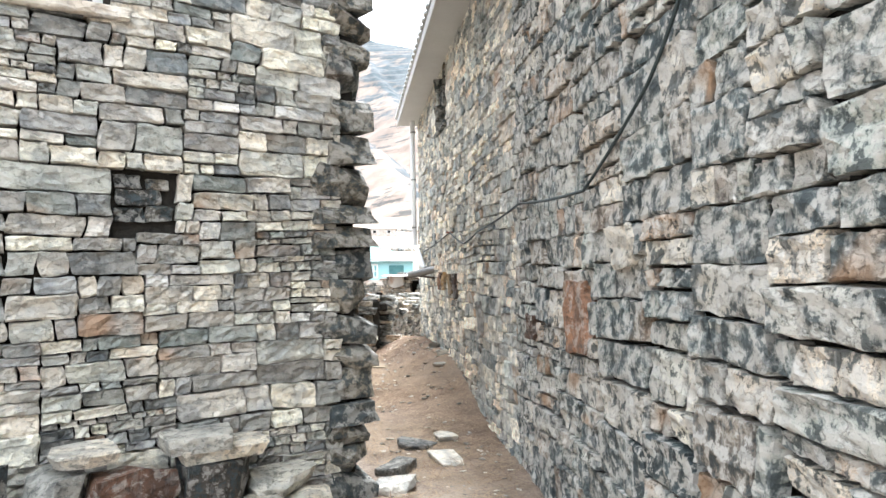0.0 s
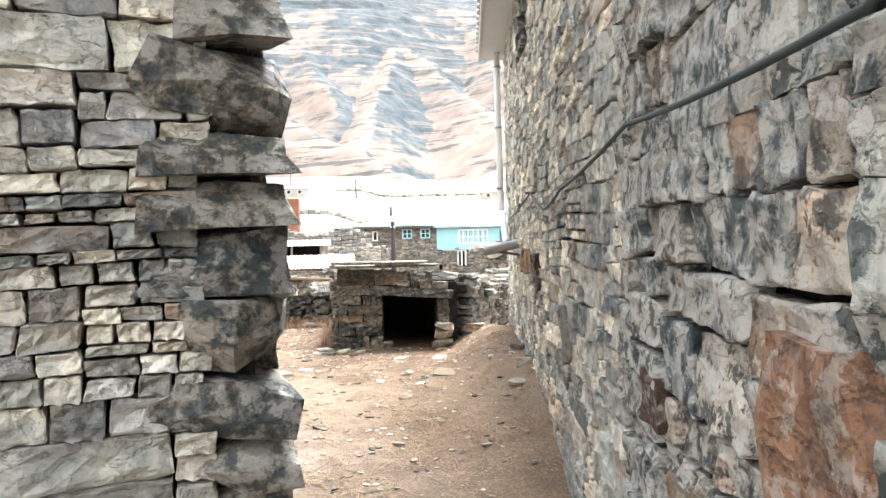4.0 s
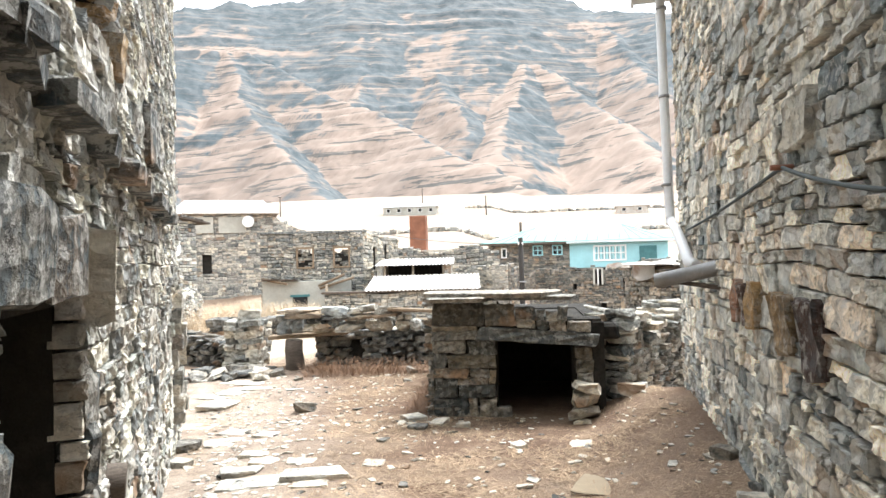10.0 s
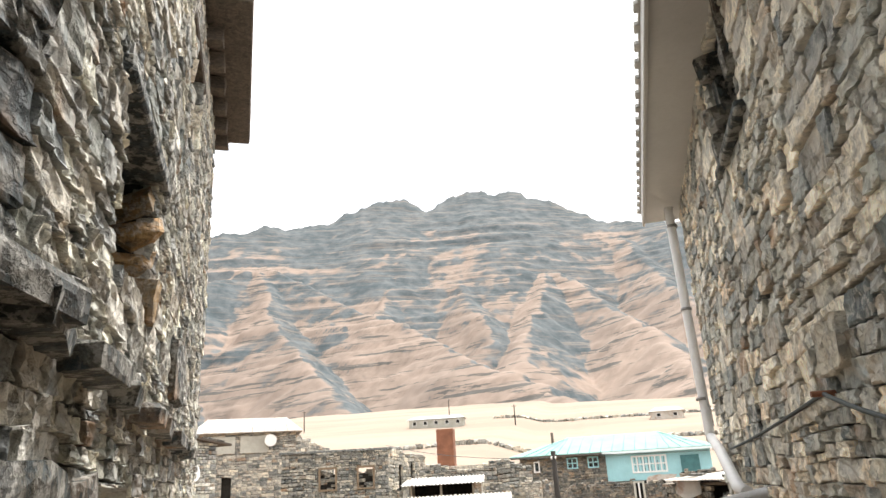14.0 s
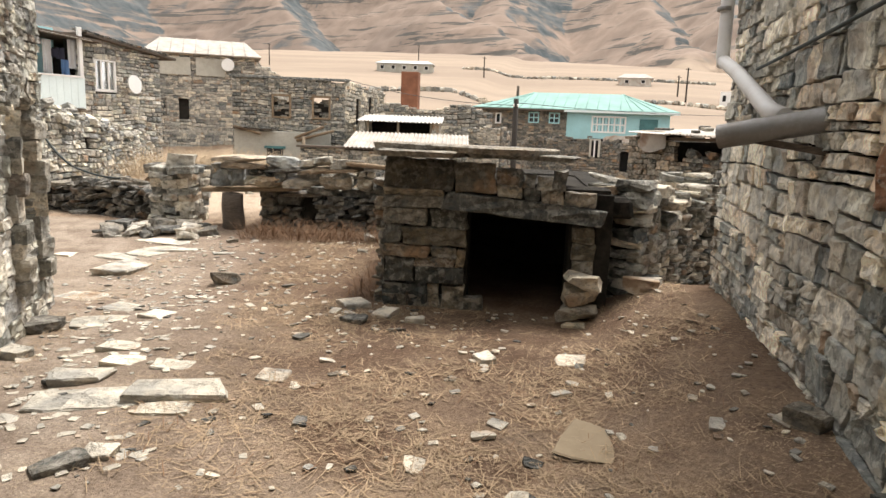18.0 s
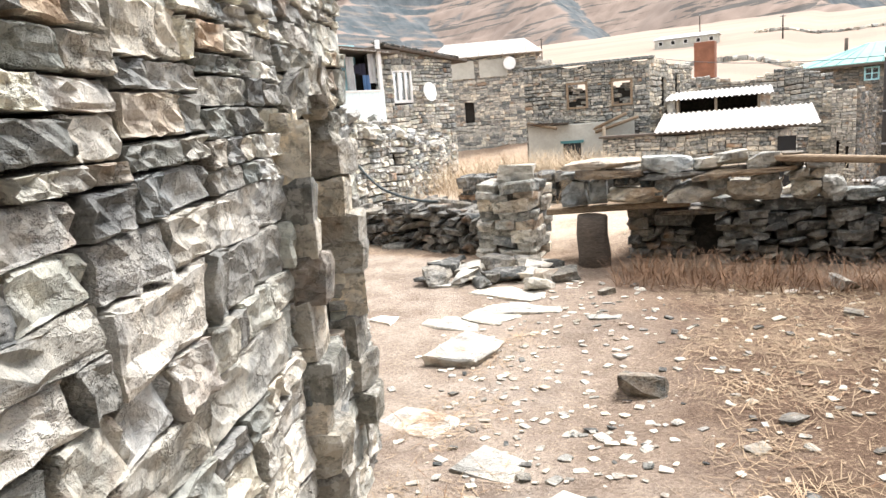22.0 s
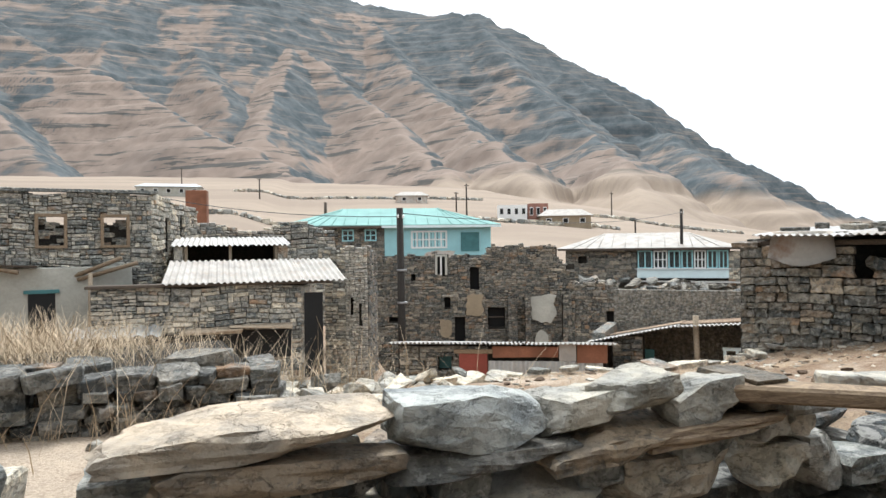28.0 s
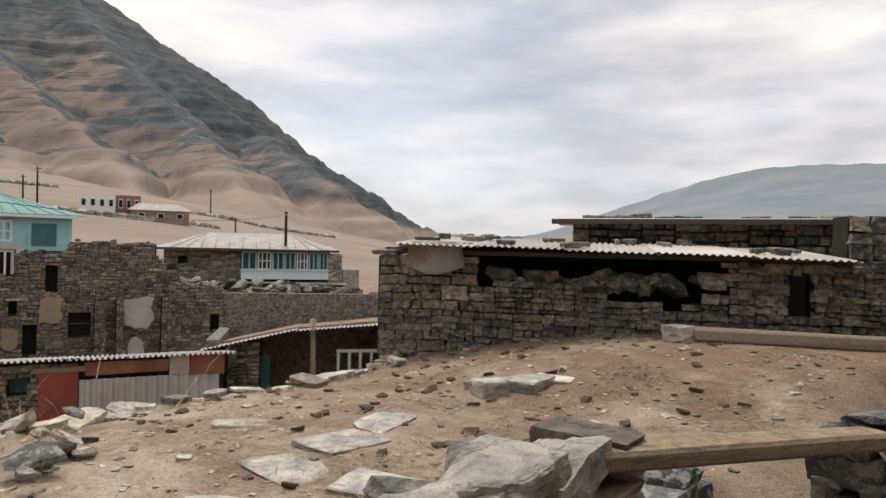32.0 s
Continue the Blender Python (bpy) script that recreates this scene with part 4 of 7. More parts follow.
# ---- the house beside the alley, with its ledge, doorway and windows ----
CORNER, ALONG, FRONT = Vector((0.10, 9.55)), Vector((-0.4424, 0.8968)), Vector((0.945, 0.327))
NEAR = Vector((-0.02, 9.0))             # the corner at the alley mouth; the alley face bends a little 2 m in
BEND = CORNER + ALONG * 1.6
A_LEN, A_FRONT, A_TOP = 7.75, 6.0, 5.9
house_a = thing("stone_house", "two-storey old grey stone house with an open doorway facing the alley", "house", kind="structure")
A_OPEN = ((1.75, 2.58, -0.6, 1.50), (2.6, 3.5, 2.55, 3.28), (4.75, 5.4, 4.25, 5.05), (6.85, 7.3, 0.6, 1.40))
A_OPEN2 = [(a - 1.6, b - 1.6, c, d) for a, b, c, d in A_OPEN]
SEG = (BEND - NEAR).length
# alley mouth stretch: part of its shade is in the darkened stone colour
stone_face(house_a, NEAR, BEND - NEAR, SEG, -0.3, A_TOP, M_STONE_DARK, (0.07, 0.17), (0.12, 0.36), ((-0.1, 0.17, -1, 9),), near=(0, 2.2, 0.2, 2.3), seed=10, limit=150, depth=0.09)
wall_body(house_a, NEAR + (BEND - NEAR) * 0.08, BEND - NEAR, SEG * 0.92, -0.6, A_TOP, 0.5, (), M_MORTAR)
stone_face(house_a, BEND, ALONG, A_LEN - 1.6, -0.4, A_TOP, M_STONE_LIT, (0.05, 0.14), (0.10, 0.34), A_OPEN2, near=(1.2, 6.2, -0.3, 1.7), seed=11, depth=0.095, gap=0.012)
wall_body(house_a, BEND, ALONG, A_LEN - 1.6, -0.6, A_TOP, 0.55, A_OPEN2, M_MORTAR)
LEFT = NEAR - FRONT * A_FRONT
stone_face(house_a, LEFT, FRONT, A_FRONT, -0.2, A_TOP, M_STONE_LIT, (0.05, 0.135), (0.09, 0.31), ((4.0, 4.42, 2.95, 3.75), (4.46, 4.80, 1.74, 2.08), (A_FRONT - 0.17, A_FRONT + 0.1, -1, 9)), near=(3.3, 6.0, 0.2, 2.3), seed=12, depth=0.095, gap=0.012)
wall_body(house_a, LEFT, FRONT, A_FRONT - 0.05, -0.6, A_TOP, 0.55, ((4.0, 4.42, 2.95, 3.75),), M_MORTAR)
END = CORNER + ALONG * A_LEN
stone_face(house_a, END, -FRONT, A_FRONT, -0.4, A_TOP, M_STONE, (0.07, 0.16), (0.15, 0.5), seed=13)
wall_body(house_a, END, -FRONT, A_FRONT, -0.6, A_TOP, 0.5, (), M_MORTAR)
wall_body(house_a, END - FRONT * A_FRONT, (LEFT - END + FRONT * A_FRONT), (LEFT - END + FRONT * A_FRONT).length, -0.6, A_TOP, 0.5, (), M_MORTAR)

# ---- the tall house on the other side ----
B_END, B_DIR = Vector((1.88, 17.0)), Vector((-0.0873, -0.9962))
B_LEN, B_TOP = 19.0, 4.35
house_b = thing("stone_house", "tall dark grey stone house wall with metal eave and downpipe", "house", kind="structure")
B_OPEN = ((3.0, 3.75, 3.5, 4.25),)
stone_face(house_b, B_END, B_DIR, 7.6, -0.3, B_TOP, M_STONE_ALLEY, (0.055, 0.15), (0.10, 0.34), B_OPEN, near=(2.0, 7.6, 0.3, 1.9), seed=21, proud=0.016, depth=0.075, gap=0.016)
stone_face(house_b, B_END + B_DIR * 7.6, B_DIR, B_LEN - 7.6, -0.3, B_TOP, M_STONE_NEAR, (0.09, 0.23), (0.11, 0.32), (), near=(0.0, 3.2, 0.2, 2.4), seed=23, proud=0.022, depth=0.09, gap=0.020)
wall_body(house_b, B_END, B_DIR, B_LEN, -0.6, B_TOP, 0.55, B_OPEN, M_MORTAR)
BN = Vector((0.9962, -0.0873))
B_BACK = B_END + BN * 7
stone_face(house_b, B_BACK, -BN, 7.0, -0.3, B_TOP, M_STONE, (0.07, 0.16), (0.15, 0.5), seed=22)
wall_body(house_b, B_BACK, -BN, 7.0 - 0.05, -0.6, B_TOP, 0.5, (), M_MORTAR)
wall_body(house_b, B_END + B_DIR * B_LEN + BN * 7, -B_DIR, B_LEN, -0.6, B_TOP, 0.5, (), M_MORTAR)
# quoins of the corner at the alley mouth
qr = random.Random(77)
qz = -0.1
while qz < 4.6:
    qh = qr.uniform(0.13, 0.26)
    lx, ly = (0.40, 0.29) if qr.random() < 0.5 else (0.29, 0.40)
    ang = math.atan2(FRONT.y, FRONT.x)
    at_ = NEAR - FRONT * (lx / 2 - 0.035) + Vector((-FRONT.y, FRONT.x)) * (ly / 2 - 0.035)
    pieces("quoin", [(("r", qr.randrange(14)), Matrix.Translation((at_.x, at_.y, qz + qh / 2)) @ Euler((0, 0, ang + qr.gauss(0, 0.02))).to_matrix().to_4x4() @ Matrix.Diagonal((lx * 1.12, ly * 1.12, qh * 1.09, 1)))], M_QUOIN, house_a)
    qz += qh

# ---- details of the house beside the alley ----
MA = frame_of(CORNER, ALONG)


def slab_item(m, x, y, z, w, d, h, r, tilt=0.03, key=None):
    return (key or ("s", r.randrange(10)), m @ Matrix.Translation((x, y, z)) @ Euler((r.gauss(0, tilt), r.gauss(0, tilt), r.gauss(0, tilt))).to_matrix().to_4x4() @ Matrix.Diagonal((w, d, h, 1)))


r = random.Random(41)
s = 1.4
while s < 5.7:
    w = r.uniform(0.4, 0.9)
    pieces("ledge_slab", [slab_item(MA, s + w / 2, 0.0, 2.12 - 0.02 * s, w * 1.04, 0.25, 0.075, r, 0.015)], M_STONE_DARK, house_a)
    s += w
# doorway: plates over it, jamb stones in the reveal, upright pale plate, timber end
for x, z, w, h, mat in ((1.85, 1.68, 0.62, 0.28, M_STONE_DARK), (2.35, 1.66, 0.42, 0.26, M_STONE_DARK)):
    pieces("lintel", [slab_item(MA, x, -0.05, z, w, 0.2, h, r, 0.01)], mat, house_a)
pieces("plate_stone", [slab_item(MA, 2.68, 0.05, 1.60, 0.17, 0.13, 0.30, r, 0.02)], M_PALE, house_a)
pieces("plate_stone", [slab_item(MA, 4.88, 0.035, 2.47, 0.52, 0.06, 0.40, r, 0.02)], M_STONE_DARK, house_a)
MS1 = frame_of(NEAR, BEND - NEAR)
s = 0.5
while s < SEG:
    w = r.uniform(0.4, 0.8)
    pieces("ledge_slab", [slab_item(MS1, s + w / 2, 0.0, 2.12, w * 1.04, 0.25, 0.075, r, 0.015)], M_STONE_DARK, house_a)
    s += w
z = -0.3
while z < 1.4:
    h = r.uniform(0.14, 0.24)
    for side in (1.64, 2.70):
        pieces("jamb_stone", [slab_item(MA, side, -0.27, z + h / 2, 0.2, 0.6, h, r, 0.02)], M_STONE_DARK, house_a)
    z += h
part("beam_end", bm_tube([MA @ Vector((3.08, -0.2, 0.78)), MA @ Vector((3.1, 0.07, 0.76))], 0.075, 9), M_WOODDARK, house_a)
# window with a teal frame and a rough orange stone in its reveal, and the upper window
win = part("window_1", bm_box((2.66, -0.42, 2.52), (2.70, -0.38, 3.18), MA), M_TEALFRAME, house_a, "teal wooden window frame with bars")
for x0, x1, z0, z1 in ((3.40, 3.45, 2.52, 3.18), (2.70, 3.40, 3.13, 3.18), (2.70, 3.40, 2.52, 2.56), (2.92, 2.95, 2.56, 3.13), (3.16, 3.19, 2.56, 3.13)):
    part("bar", bm_box((x0, -0.42, z0), (x1, -0.38, z1), MA), M_TEALFRAME, win)
part("pane", bm_box((2.70, -0.44, 2.54), (3.42, -0.435, 3.16), MA), M_GLASS, win)
for i, (z, w, h) in enumerate(((2.60, 0.13, 0.20), (2.77, 0.10, 0.15), (2.93, 0.14, 0.18), (3.09, 0.11, 0.16))):
    pieces("reveal_stone", [(("r", (3 + 4 * i) % 14), MA @ Matrix.Translation((3.52, -0.09 - 0.03 * (i % 2), z)) @ Euler((0.1 * i, 0, 0.2 * (i % 2))).to_matrix().to_4x4() @ Matrix.Diagonal((w, 0.26, h * 1.1, 1)))], M_ORANGE, house_a)
part("lintel", bm_box((2.45, -0.45, 3.2), (3.7, 0.05, 3.29), MA, 0.012, wobble=0.012), M_STONE_DARK, house_a)
for x in (4.72, 5.42):
    for z in (4.25, 4.45, 4.66, 4.88):
        pieces("jamb_stone", [slab_item(MA, x, -0.15, z, 0.14, 0.4, 0.19, r)], M_STONE_TAN, house_a)
part("lintel", bm_box((4.55, -0.45, 5.0), (5.6, 0.04, 5.08), MA, 0.012, wobble=0.012), M_WOODDARK, house_a)
# arched niche by the far corner
for i in range(7):
    t = math.pi * (i + 0.5) / 7
    pieces("arch_stone", [(("b", 0.8, i), MA @ Matrix.Translation((7.07 - 0.29 * math.cos(t), 0.045, 1.33 + 0.24 * math.sin(t))) @ Euler((0, -(t - math.pi / 2), 0)).to_matrix().to_4x4() @ Matrix.Diagonal((0.12, 0.16, 0.15, 1)))], M_STONE_TAN, house_a)
for side in (6.78, 7.38):
    z = 0.2
    while z < 1.25:
        h = r.uniform(0.1, 0.2)
        pieces("jamb_stone", [slab_item(MA, side, -0.03, z + h / 2, 0.2, 0.26, h, r, 0.03)], M_STONE_TAN, house_a)
        z += h
part("niche_back", bm_box((6.8, -0.45, 0.4), (7.35, -0.40, 1.6), MA), M_MORTAR, house_a)
# flat roof with slab edge and beam ends
mid = CORNER + ALONG * (A_LEN / 2) - FRONT * (A_FRONT / 2)
part("roof", bm_box((0.6, -A_FRONT, A_TOP), (A_LEN + 0.1, 0.06, A_TOP + 0.22), MA, 0.03), M_MORTAR, house_a)
part("ceiling", bm_box((-0.5, -4.5, A_TOP - 0.15), (1.2, -0.6, A_TOP + 0.05), MS1), M_MORTAR, house_a)
part("floor", bm_box((1.0, -A_FRONT + 0.4, -0.25), (A_LEN - 0.3, -0.5, -0.2), MA), M_MORTAR, house_a)
part("upper_floor", bm_box((1.4, -A_FRONT + 0.4, 2.05), (A_LEN - 0.5, -0.6, 2.2), MA), M_WOODDARK, house_a)
for x in np.arange(5.6, 7.8, 0.42):
    part("beam_end", bm_box((x, -0.5, A_TOP - 0.32), (x + 0.14, 0.16, A_TOP - 0.16), MA, 0.01, wobble=0.01), M_WOODDARK, house_a)
part("eave_board", bm_box((5.2, -0.1, A_TOP - 0.16), (7.9, 0.40, A_TOP - 0.08), MA, 0.01, wobble=0.02), M_WOODDARK, house_a)

# loose stones and a slab seat at the foot of the front wall
MF = frame_of(LEFT, FRONT)
for x, z, w, h in ((4.55, 1.79, 0.16, 0.08), (4.71, 1.80, 0.15, 0.09), (4.60, 1.89, 0.24, 0.09), (4.54, 1.98, 0.14, 0.08), (4.70, 1.97, 0.12, 0.06)):
    pieces("stone", [(("b", 1.8, r.randrange(7)), MF @ Matrix.Translation((x, -0.035, z)) @ Matrix.Diagonal((w, 0.08, h, 1)))], M_STONE_DARK, house_a)
for x, y, w, d, h, mat, nm in ((4.92, 0.26, 0.42, 0.30, 0.32, M_REDSTONE, "red_block"), (5.35, 0.26, 0.36, 0.30, 0.27, M_STONE_DARK, "stone_block"), (5.75, 0.24, 0.38, 0.3, 0.14, M_STONE, "stone_block"),
                               (4.55, 0.26, 0.3, 0.28, 0.34, M_STONE, "stone_block"), (4.2, 0.26, 0.34, 0.28, 0.42, M_STONE_DARK, "stone_block"), (3.8, 0.26, 0.4, 0.3, 0.5, M_STONE, "stone_block")):
    x -= 0.40
    p = MF @ Vector((x, y, 0))
    b = thing(nm, "loose weathered block lying at the foot of a stone wall", "stone", "blocks at the wall foot")
    joined("block", [(("r", r.randrange(14)), frame_of(LEFT, FRONT, gz(p.x, p.y) + h * 0.45 + 0.22) @ Matrix.Translation((x, y, 0)) @ Euler((0, 0, r.uniform(-.2, .2))).to_matrix().to_4x4() @ Matrix.Diagonal((w, d, h, 1)))], mat, b, kind="")
for x in (3.4, 3.75, 4.1, 4.45, 4.8, 5.15, 5.45):
    b = thing("stone_block", "large block half buried at the foot of a stone wall", "stone", "blocks at the wall foot")
    joined("block", [(("r", r.randrange(14)), frame_of(LEFT, FRONT, 0.06) @ Matrix.Translation((x, 0.28, 0)) @ Euler((0, 0, r.uniform(-.15, .15))).to_matrix().to_4x4() @ Matrix.Diagonal((0.37, 0.36, 0.30, 1)))], M_STONE, b, kind="")
for x, z, w in ((4.95, 0.525, 0.56), (4.88, 0.59, 0.40), (4.32, 0.59, 0.32)):
    b = thing("flat_slab", "flat grey slab laid across wall-foot blocks", "stone", "slabs at the wall foot")
    joined("slab", [(("s", r.randrange(10)), frame_of(LEFT, FRONT, z - 0.05) @ Matrix.Translation((x, 0.24, 0)) @ Matrix.Diagonal((w, 0.34, 0.075, 1)))], M_PALE if w < 0.3 else M_STONE, b, kind="")

# ---- eave, downpipe, window and cable of the tall house ----
MB = frame_of(B_END, B_DIR)


def corrugated(m, width, length, pitch=0.14, amp=0.022, thick=0.006):
    """A corrugated sheet: waves along x, lying in the local xy plane."""
    n = max(6, int(width / pitch * 6))
    xs = np.linspace(0, width, n + 1)
    zs = amp * np.sin(xs / pitch * 2 * math.pi)
    v = [(x, y, z + dz) for dz in (0, -thick) for y in (0, length) for x, z in zip(xs, zs)]
    k = n + 1
    q = []
    for i in range(n):
        q += [(i, i + 1, k + i + 1, k + i), (2 * k + i, 3 * k + i, 3 * k + i + 1, 2 * k + i + 1), (i, 2 * k + i, 2 * k + i + 1, i + 1), (k + i, k + i + 1, 3 * k + i + 1, 3 * k + i)]
    a = np.array(m)
    return np.array(v) @ a[:3, :3].T + a[:3, 3], np.array(q)


part("soffit", bm_box((-0.35, -0.3, B_TOP - 0.02), (B_LEN, 0.36, B_TOP + 0.02), MB), M_EAVE, house_b, "pale sheet-metal soffit")
part("fascia", bm_box((-0.37, 0.362, B_TOP - 0.05), (B_LEN, 0.39, B_TOP + 0.09), MB, 0.004), M_EAVE, house_b)
for i in range(26):
    part("roof_rib", bm_box((-0.34 + i * 0.22, 0.33, B_TOP + 0.10), (-0.24 + i * 0.22, 0.43, B_TOP + 0.14), MB, 0.008), M_EAVE, house_b)
part("roof", bm_box((-0.38, -7.4, B_TOP + 0.11), (B_LEN, 0.40, B_TOP + 0.17), MB), M_EAVE, house_b)
part("ceiling", bm_box((0.1, -6.9, B_TOP - 0.2), (B_LEN, -0.6, B_TOP - 0.1), MB), M_WOODDARK, house_b)
for x in (3.0, 3.75):
    for z in (3.6, 3.8, 4.0, 4.18):
        pieces("jamb_stone", [slab_item(MB, x, -0.15, z, 0.14, 0.4, 0.19, r)], M_STONE_DARK, house_b)
part("sill", bm_box((2.9, -0.4, 3.44), (3.85, 0.06, 3.5), MB, 0.01), M_STONE_DARK, house_b)
# Black sheet stands for the unlit room behind the opening
part("window_back", bm_box((2.95, -0.46, 3.45), (3.8, -0.44, 4.3), MB), M_DARK, house_b)
pipe = thing("downpipe", "white metal downpipe fixed to a stone wall corner", "pipe")
part("pipe", bm_tube([(1.80, 16.98, 4.42), (1.75, 16.95, 4.30), (1.76, 16.95, 3.2), (1.78, 16.95, 2.0), (1.78, 16.91, 1.92)], 0.048, 10), M_WHITE_METAL, pipe)
part("offset", bm_tube([(1.78, 16.91, 1.95), (1.72, 16.3, 1.82), (1.58, 15.15, 1.55), (1.60, 15.0, 1.52)], 0.045, 10), M_WHITE_METAL, pipe)
for z in (2.3, 3.2, 4.1):
    part("clamp", bm_tube([(1.76, 16.95, z), (1.76, 16.95, z + 0.03)], 0.056, 10), M_GUTTER, pipe)
spout = thing("gutter_pipe", "galvanised rain spout jutting from a stone wall", "pipe")
part("spout_pipe", bm_tube([(1.72, 14.72, 1.52), (1.6, 14.78, 1.49), (1.30, 14.93, 1.42)], 0.055, 14, caps=False), M_GUTTER, spout)
# Black inner tube paints the shade inside the open spout
part("spout_liner", bm_tube([(1.305, 14.93, 1.42), (1.6, 14.78, 1.488)], 0.049, 14, caps=True), M_DARK, spout)
part("bracket", bm_box((-0.3, -0.02, -0.03), (0.1, 0.02, 0.0), pose(1.62, 14.77, 1.40, 0, 8, -28)), M_WOODDARK, spout)
cable = thing("cable", "dark sagging cable strung along a stone wall", "cable")


def on_b(y, z, out=0.045):
    return (1.88 - 0.0876 * (17 - y) - out, y, z)


def sag(pts, n=7, dip=0.03):
    out = []
    for a, b in zip(pts, pts[1:]):
        for i in range(n):
            t = i / n
            out.append((a[0] + (b[0] - a[0]) * t, a[1] + (b[1] - a[1]) * t, a[2] + (b[2] - a[2]) * t - dip * 4 * t * (1 - t)))
    return out + [pts[-1]]


part("strand", bm_tube(sag([on_b(4.2, 4.0), on_b(6.7, 2.46), on_b(7.0, 2.21), on_b(7.8, 1.87), on_b(9.2, 1.95), on_b(10.9, 1.85), on_b(11.75, 1.77), on_b(12.78, 1.96), on_b(16.0, 1.82)], 7, 0.015), 0.009, 6), M_CABLE, cable)
part("hook", bm_tube([on_b(12.78, 1.96, -0.05), on_b(12.78, 1.96, 0.09)], 0.012, 6), M_RUST, cable)
# rust-coloured and pale stones set in the wall
for y, z, w, h, mat in ((7.95, 1.18, 0.30, 0.40, M_REDSTONE), (8.95, 1.05, 0.22, 0.18, M_REDSTONE), (13.9, 1.34, 0.12, 0.24, M_REDSTONE), (13.7, 1.33, 0.14, 0.22, M_REDSTONE), (13.5, 1.34, 0.14, 0.24, M_ORANGE),
                        (12.9, 1.3, 0.3, 0.26, M_ORANGE), (12.5, 1.28, 0.24, 0.3, M_REDSTONE), (12.6, 2.12, 0.36, 0.2, M_STONE_LIT), (7.3, 1.55, 0.26, 0.2, M_STONE), (10.9, 0.98, 0.14, 0.34, M_STONE_LIT)):
    pieces("accent_stone", [(("b", 0.8, r.randrange(7)), MB @ Matrix.Translation((17 - y, 0.05, z)) @ Matrix.Diagonal((w, 0.12, h, 1)))], mat, house_b)

# ---- the stone hut ----
HUT, HUT_U = Vector((-0.66, 16.72)), Vector((1.0, 0.03))
MH = frame_of(HUT, HUT_U)
hut = thing("stone_hut", "low dark stone animal hut with black opening and slab roof", "hut")
HO = ((0.66, 1.43, -0.3, 0.77),)
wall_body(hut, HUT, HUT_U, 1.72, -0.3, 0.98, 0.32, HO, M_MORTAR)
HUT_LEFT = ((0.27, 1.05, 0.54, 0.24), (0.70, 1.04, 0.32, 0.23), (0.23, 0.84, 0.47, 0.10), (0.17, 0.72, 0.34, 0.13), (0.51, 0.71, 0.29, 0.15), (0.07, 0.58, 0.14, 0.16), (0.40, 0.57, 0.50, 0.14), (0.18, 0.45, 0.37, 0.10), (0.48, 0.45, 0.20, 0.09), (0.13, 0.30, 0.24, 0.20), (0.45, 0.27, 0.38, 0.14), (0.18, 0.10, 0.36, 0.19), (0.41, 0.10, 0.09, 0.19), (0.56, 0.10, 0.18, 0.19), (0.61, 0.41, 0.07, 0.15), (0.41, 0.37, 0.32, 0.08), (0.23, 0.91, 0.47, 0.06))
HUT_RIGHT = ((0.96, 1.05, 0.21, 0.13), (1.11, 1.03, 0.09, 0.11), (1.22, 1.02, 0.12, 0.11), (1.33, 1.04, 0.11, 0.17), (0.96, 0.95, 0.19, 0.10), (1.13, 0.93, 0.12, 0.11), (1.28, 0.92, 0.17, 0.11), (1.49, 0.91, 0.24, 0.11), (1.53, 0.64, 0.17, 0.13), (1.54, 0.51, 0.18, 0.13), (1.54, 0.39, 0.16, 0.11), (1.53, 0.27, 0.16, 0.13), (1.53, 0.11, 0.16, 0.18))
hue = random.Random(35)
for group in (HUT_LEFT, HUT_RIGHT):
    for x, z, w, h in group:
        pieces("block", [(shape_for(w, h, hue), MH @ Matrix.Translation((x, 0.012 + hue.uniform(-0.012, 0.012), z)) @ Euler((hue.gauss(0, 0.03), hue.gauss(0, 0.015), hue.gauss(0, 0.02))).to_matrix().to_4x4()
                          @ Matrix.Diagonal((w - 0.006, 0.12, h - 0.006, 1)))], M_HUTBROWN if hue.random() < 0.38 else M_STONE_DIM, hut)
z = -0.2
while z < 0.08:
    for x in np.arange(0.05, 0.66, 0.2):
        pieces("block", [(("b", 1.8, hue.randrange(7)), MH @ Matrix.Translation((x + 0.05, 0.0, z)) @ Matrix.Diagonal((0.19, 0.12, 0.12, 1)))], M_STONE_DIM, hut)
    z += 0.12
pieces("lintel", [(("b", 6.0, 2), MH @ Matrix.Translation((1.07, 0.05, 0.82)) @ Euler((0, 0.075, 0)).to_matrix().to_4x4() @ Matrix.Diagonal((1.21, 0.24, 0.13, 1)))], M_STONE_DIM, hut)
for x, y, z, w, d, h, t in ((0.26, -0.35, 1.20, 0.86, 1.1, 0.05, 0.0), (1.0, -0.35, 1.20, 0.86, 1.0, 0.045, 0.02), (0.62, -0.42, 1.24, 1.5, 1.05, 0.05, 0.01), (0.4, -1.2, 1.18, 1.0, 0.9, 0.06, 0.02)):
    pieces("roof_slab", [(("s", r.randrange(10)), MH @ Matrix.Translation((x, y, z)) @ Euler((0.02, t, r.uniform(-.04, .04))).to_matrix().to_4x4() @ Matrix.Diagonal((w, d, h, 1)))], M_STONE_DIM, hut)
# Dark roof cover, floor and inner walls added to keep the opening black
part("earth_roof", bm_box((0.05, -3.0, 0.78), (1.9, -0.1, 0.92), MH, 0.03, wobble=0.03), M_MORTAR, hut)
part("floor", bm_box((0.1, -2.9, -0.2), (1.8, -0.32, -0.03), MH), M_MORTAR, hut)
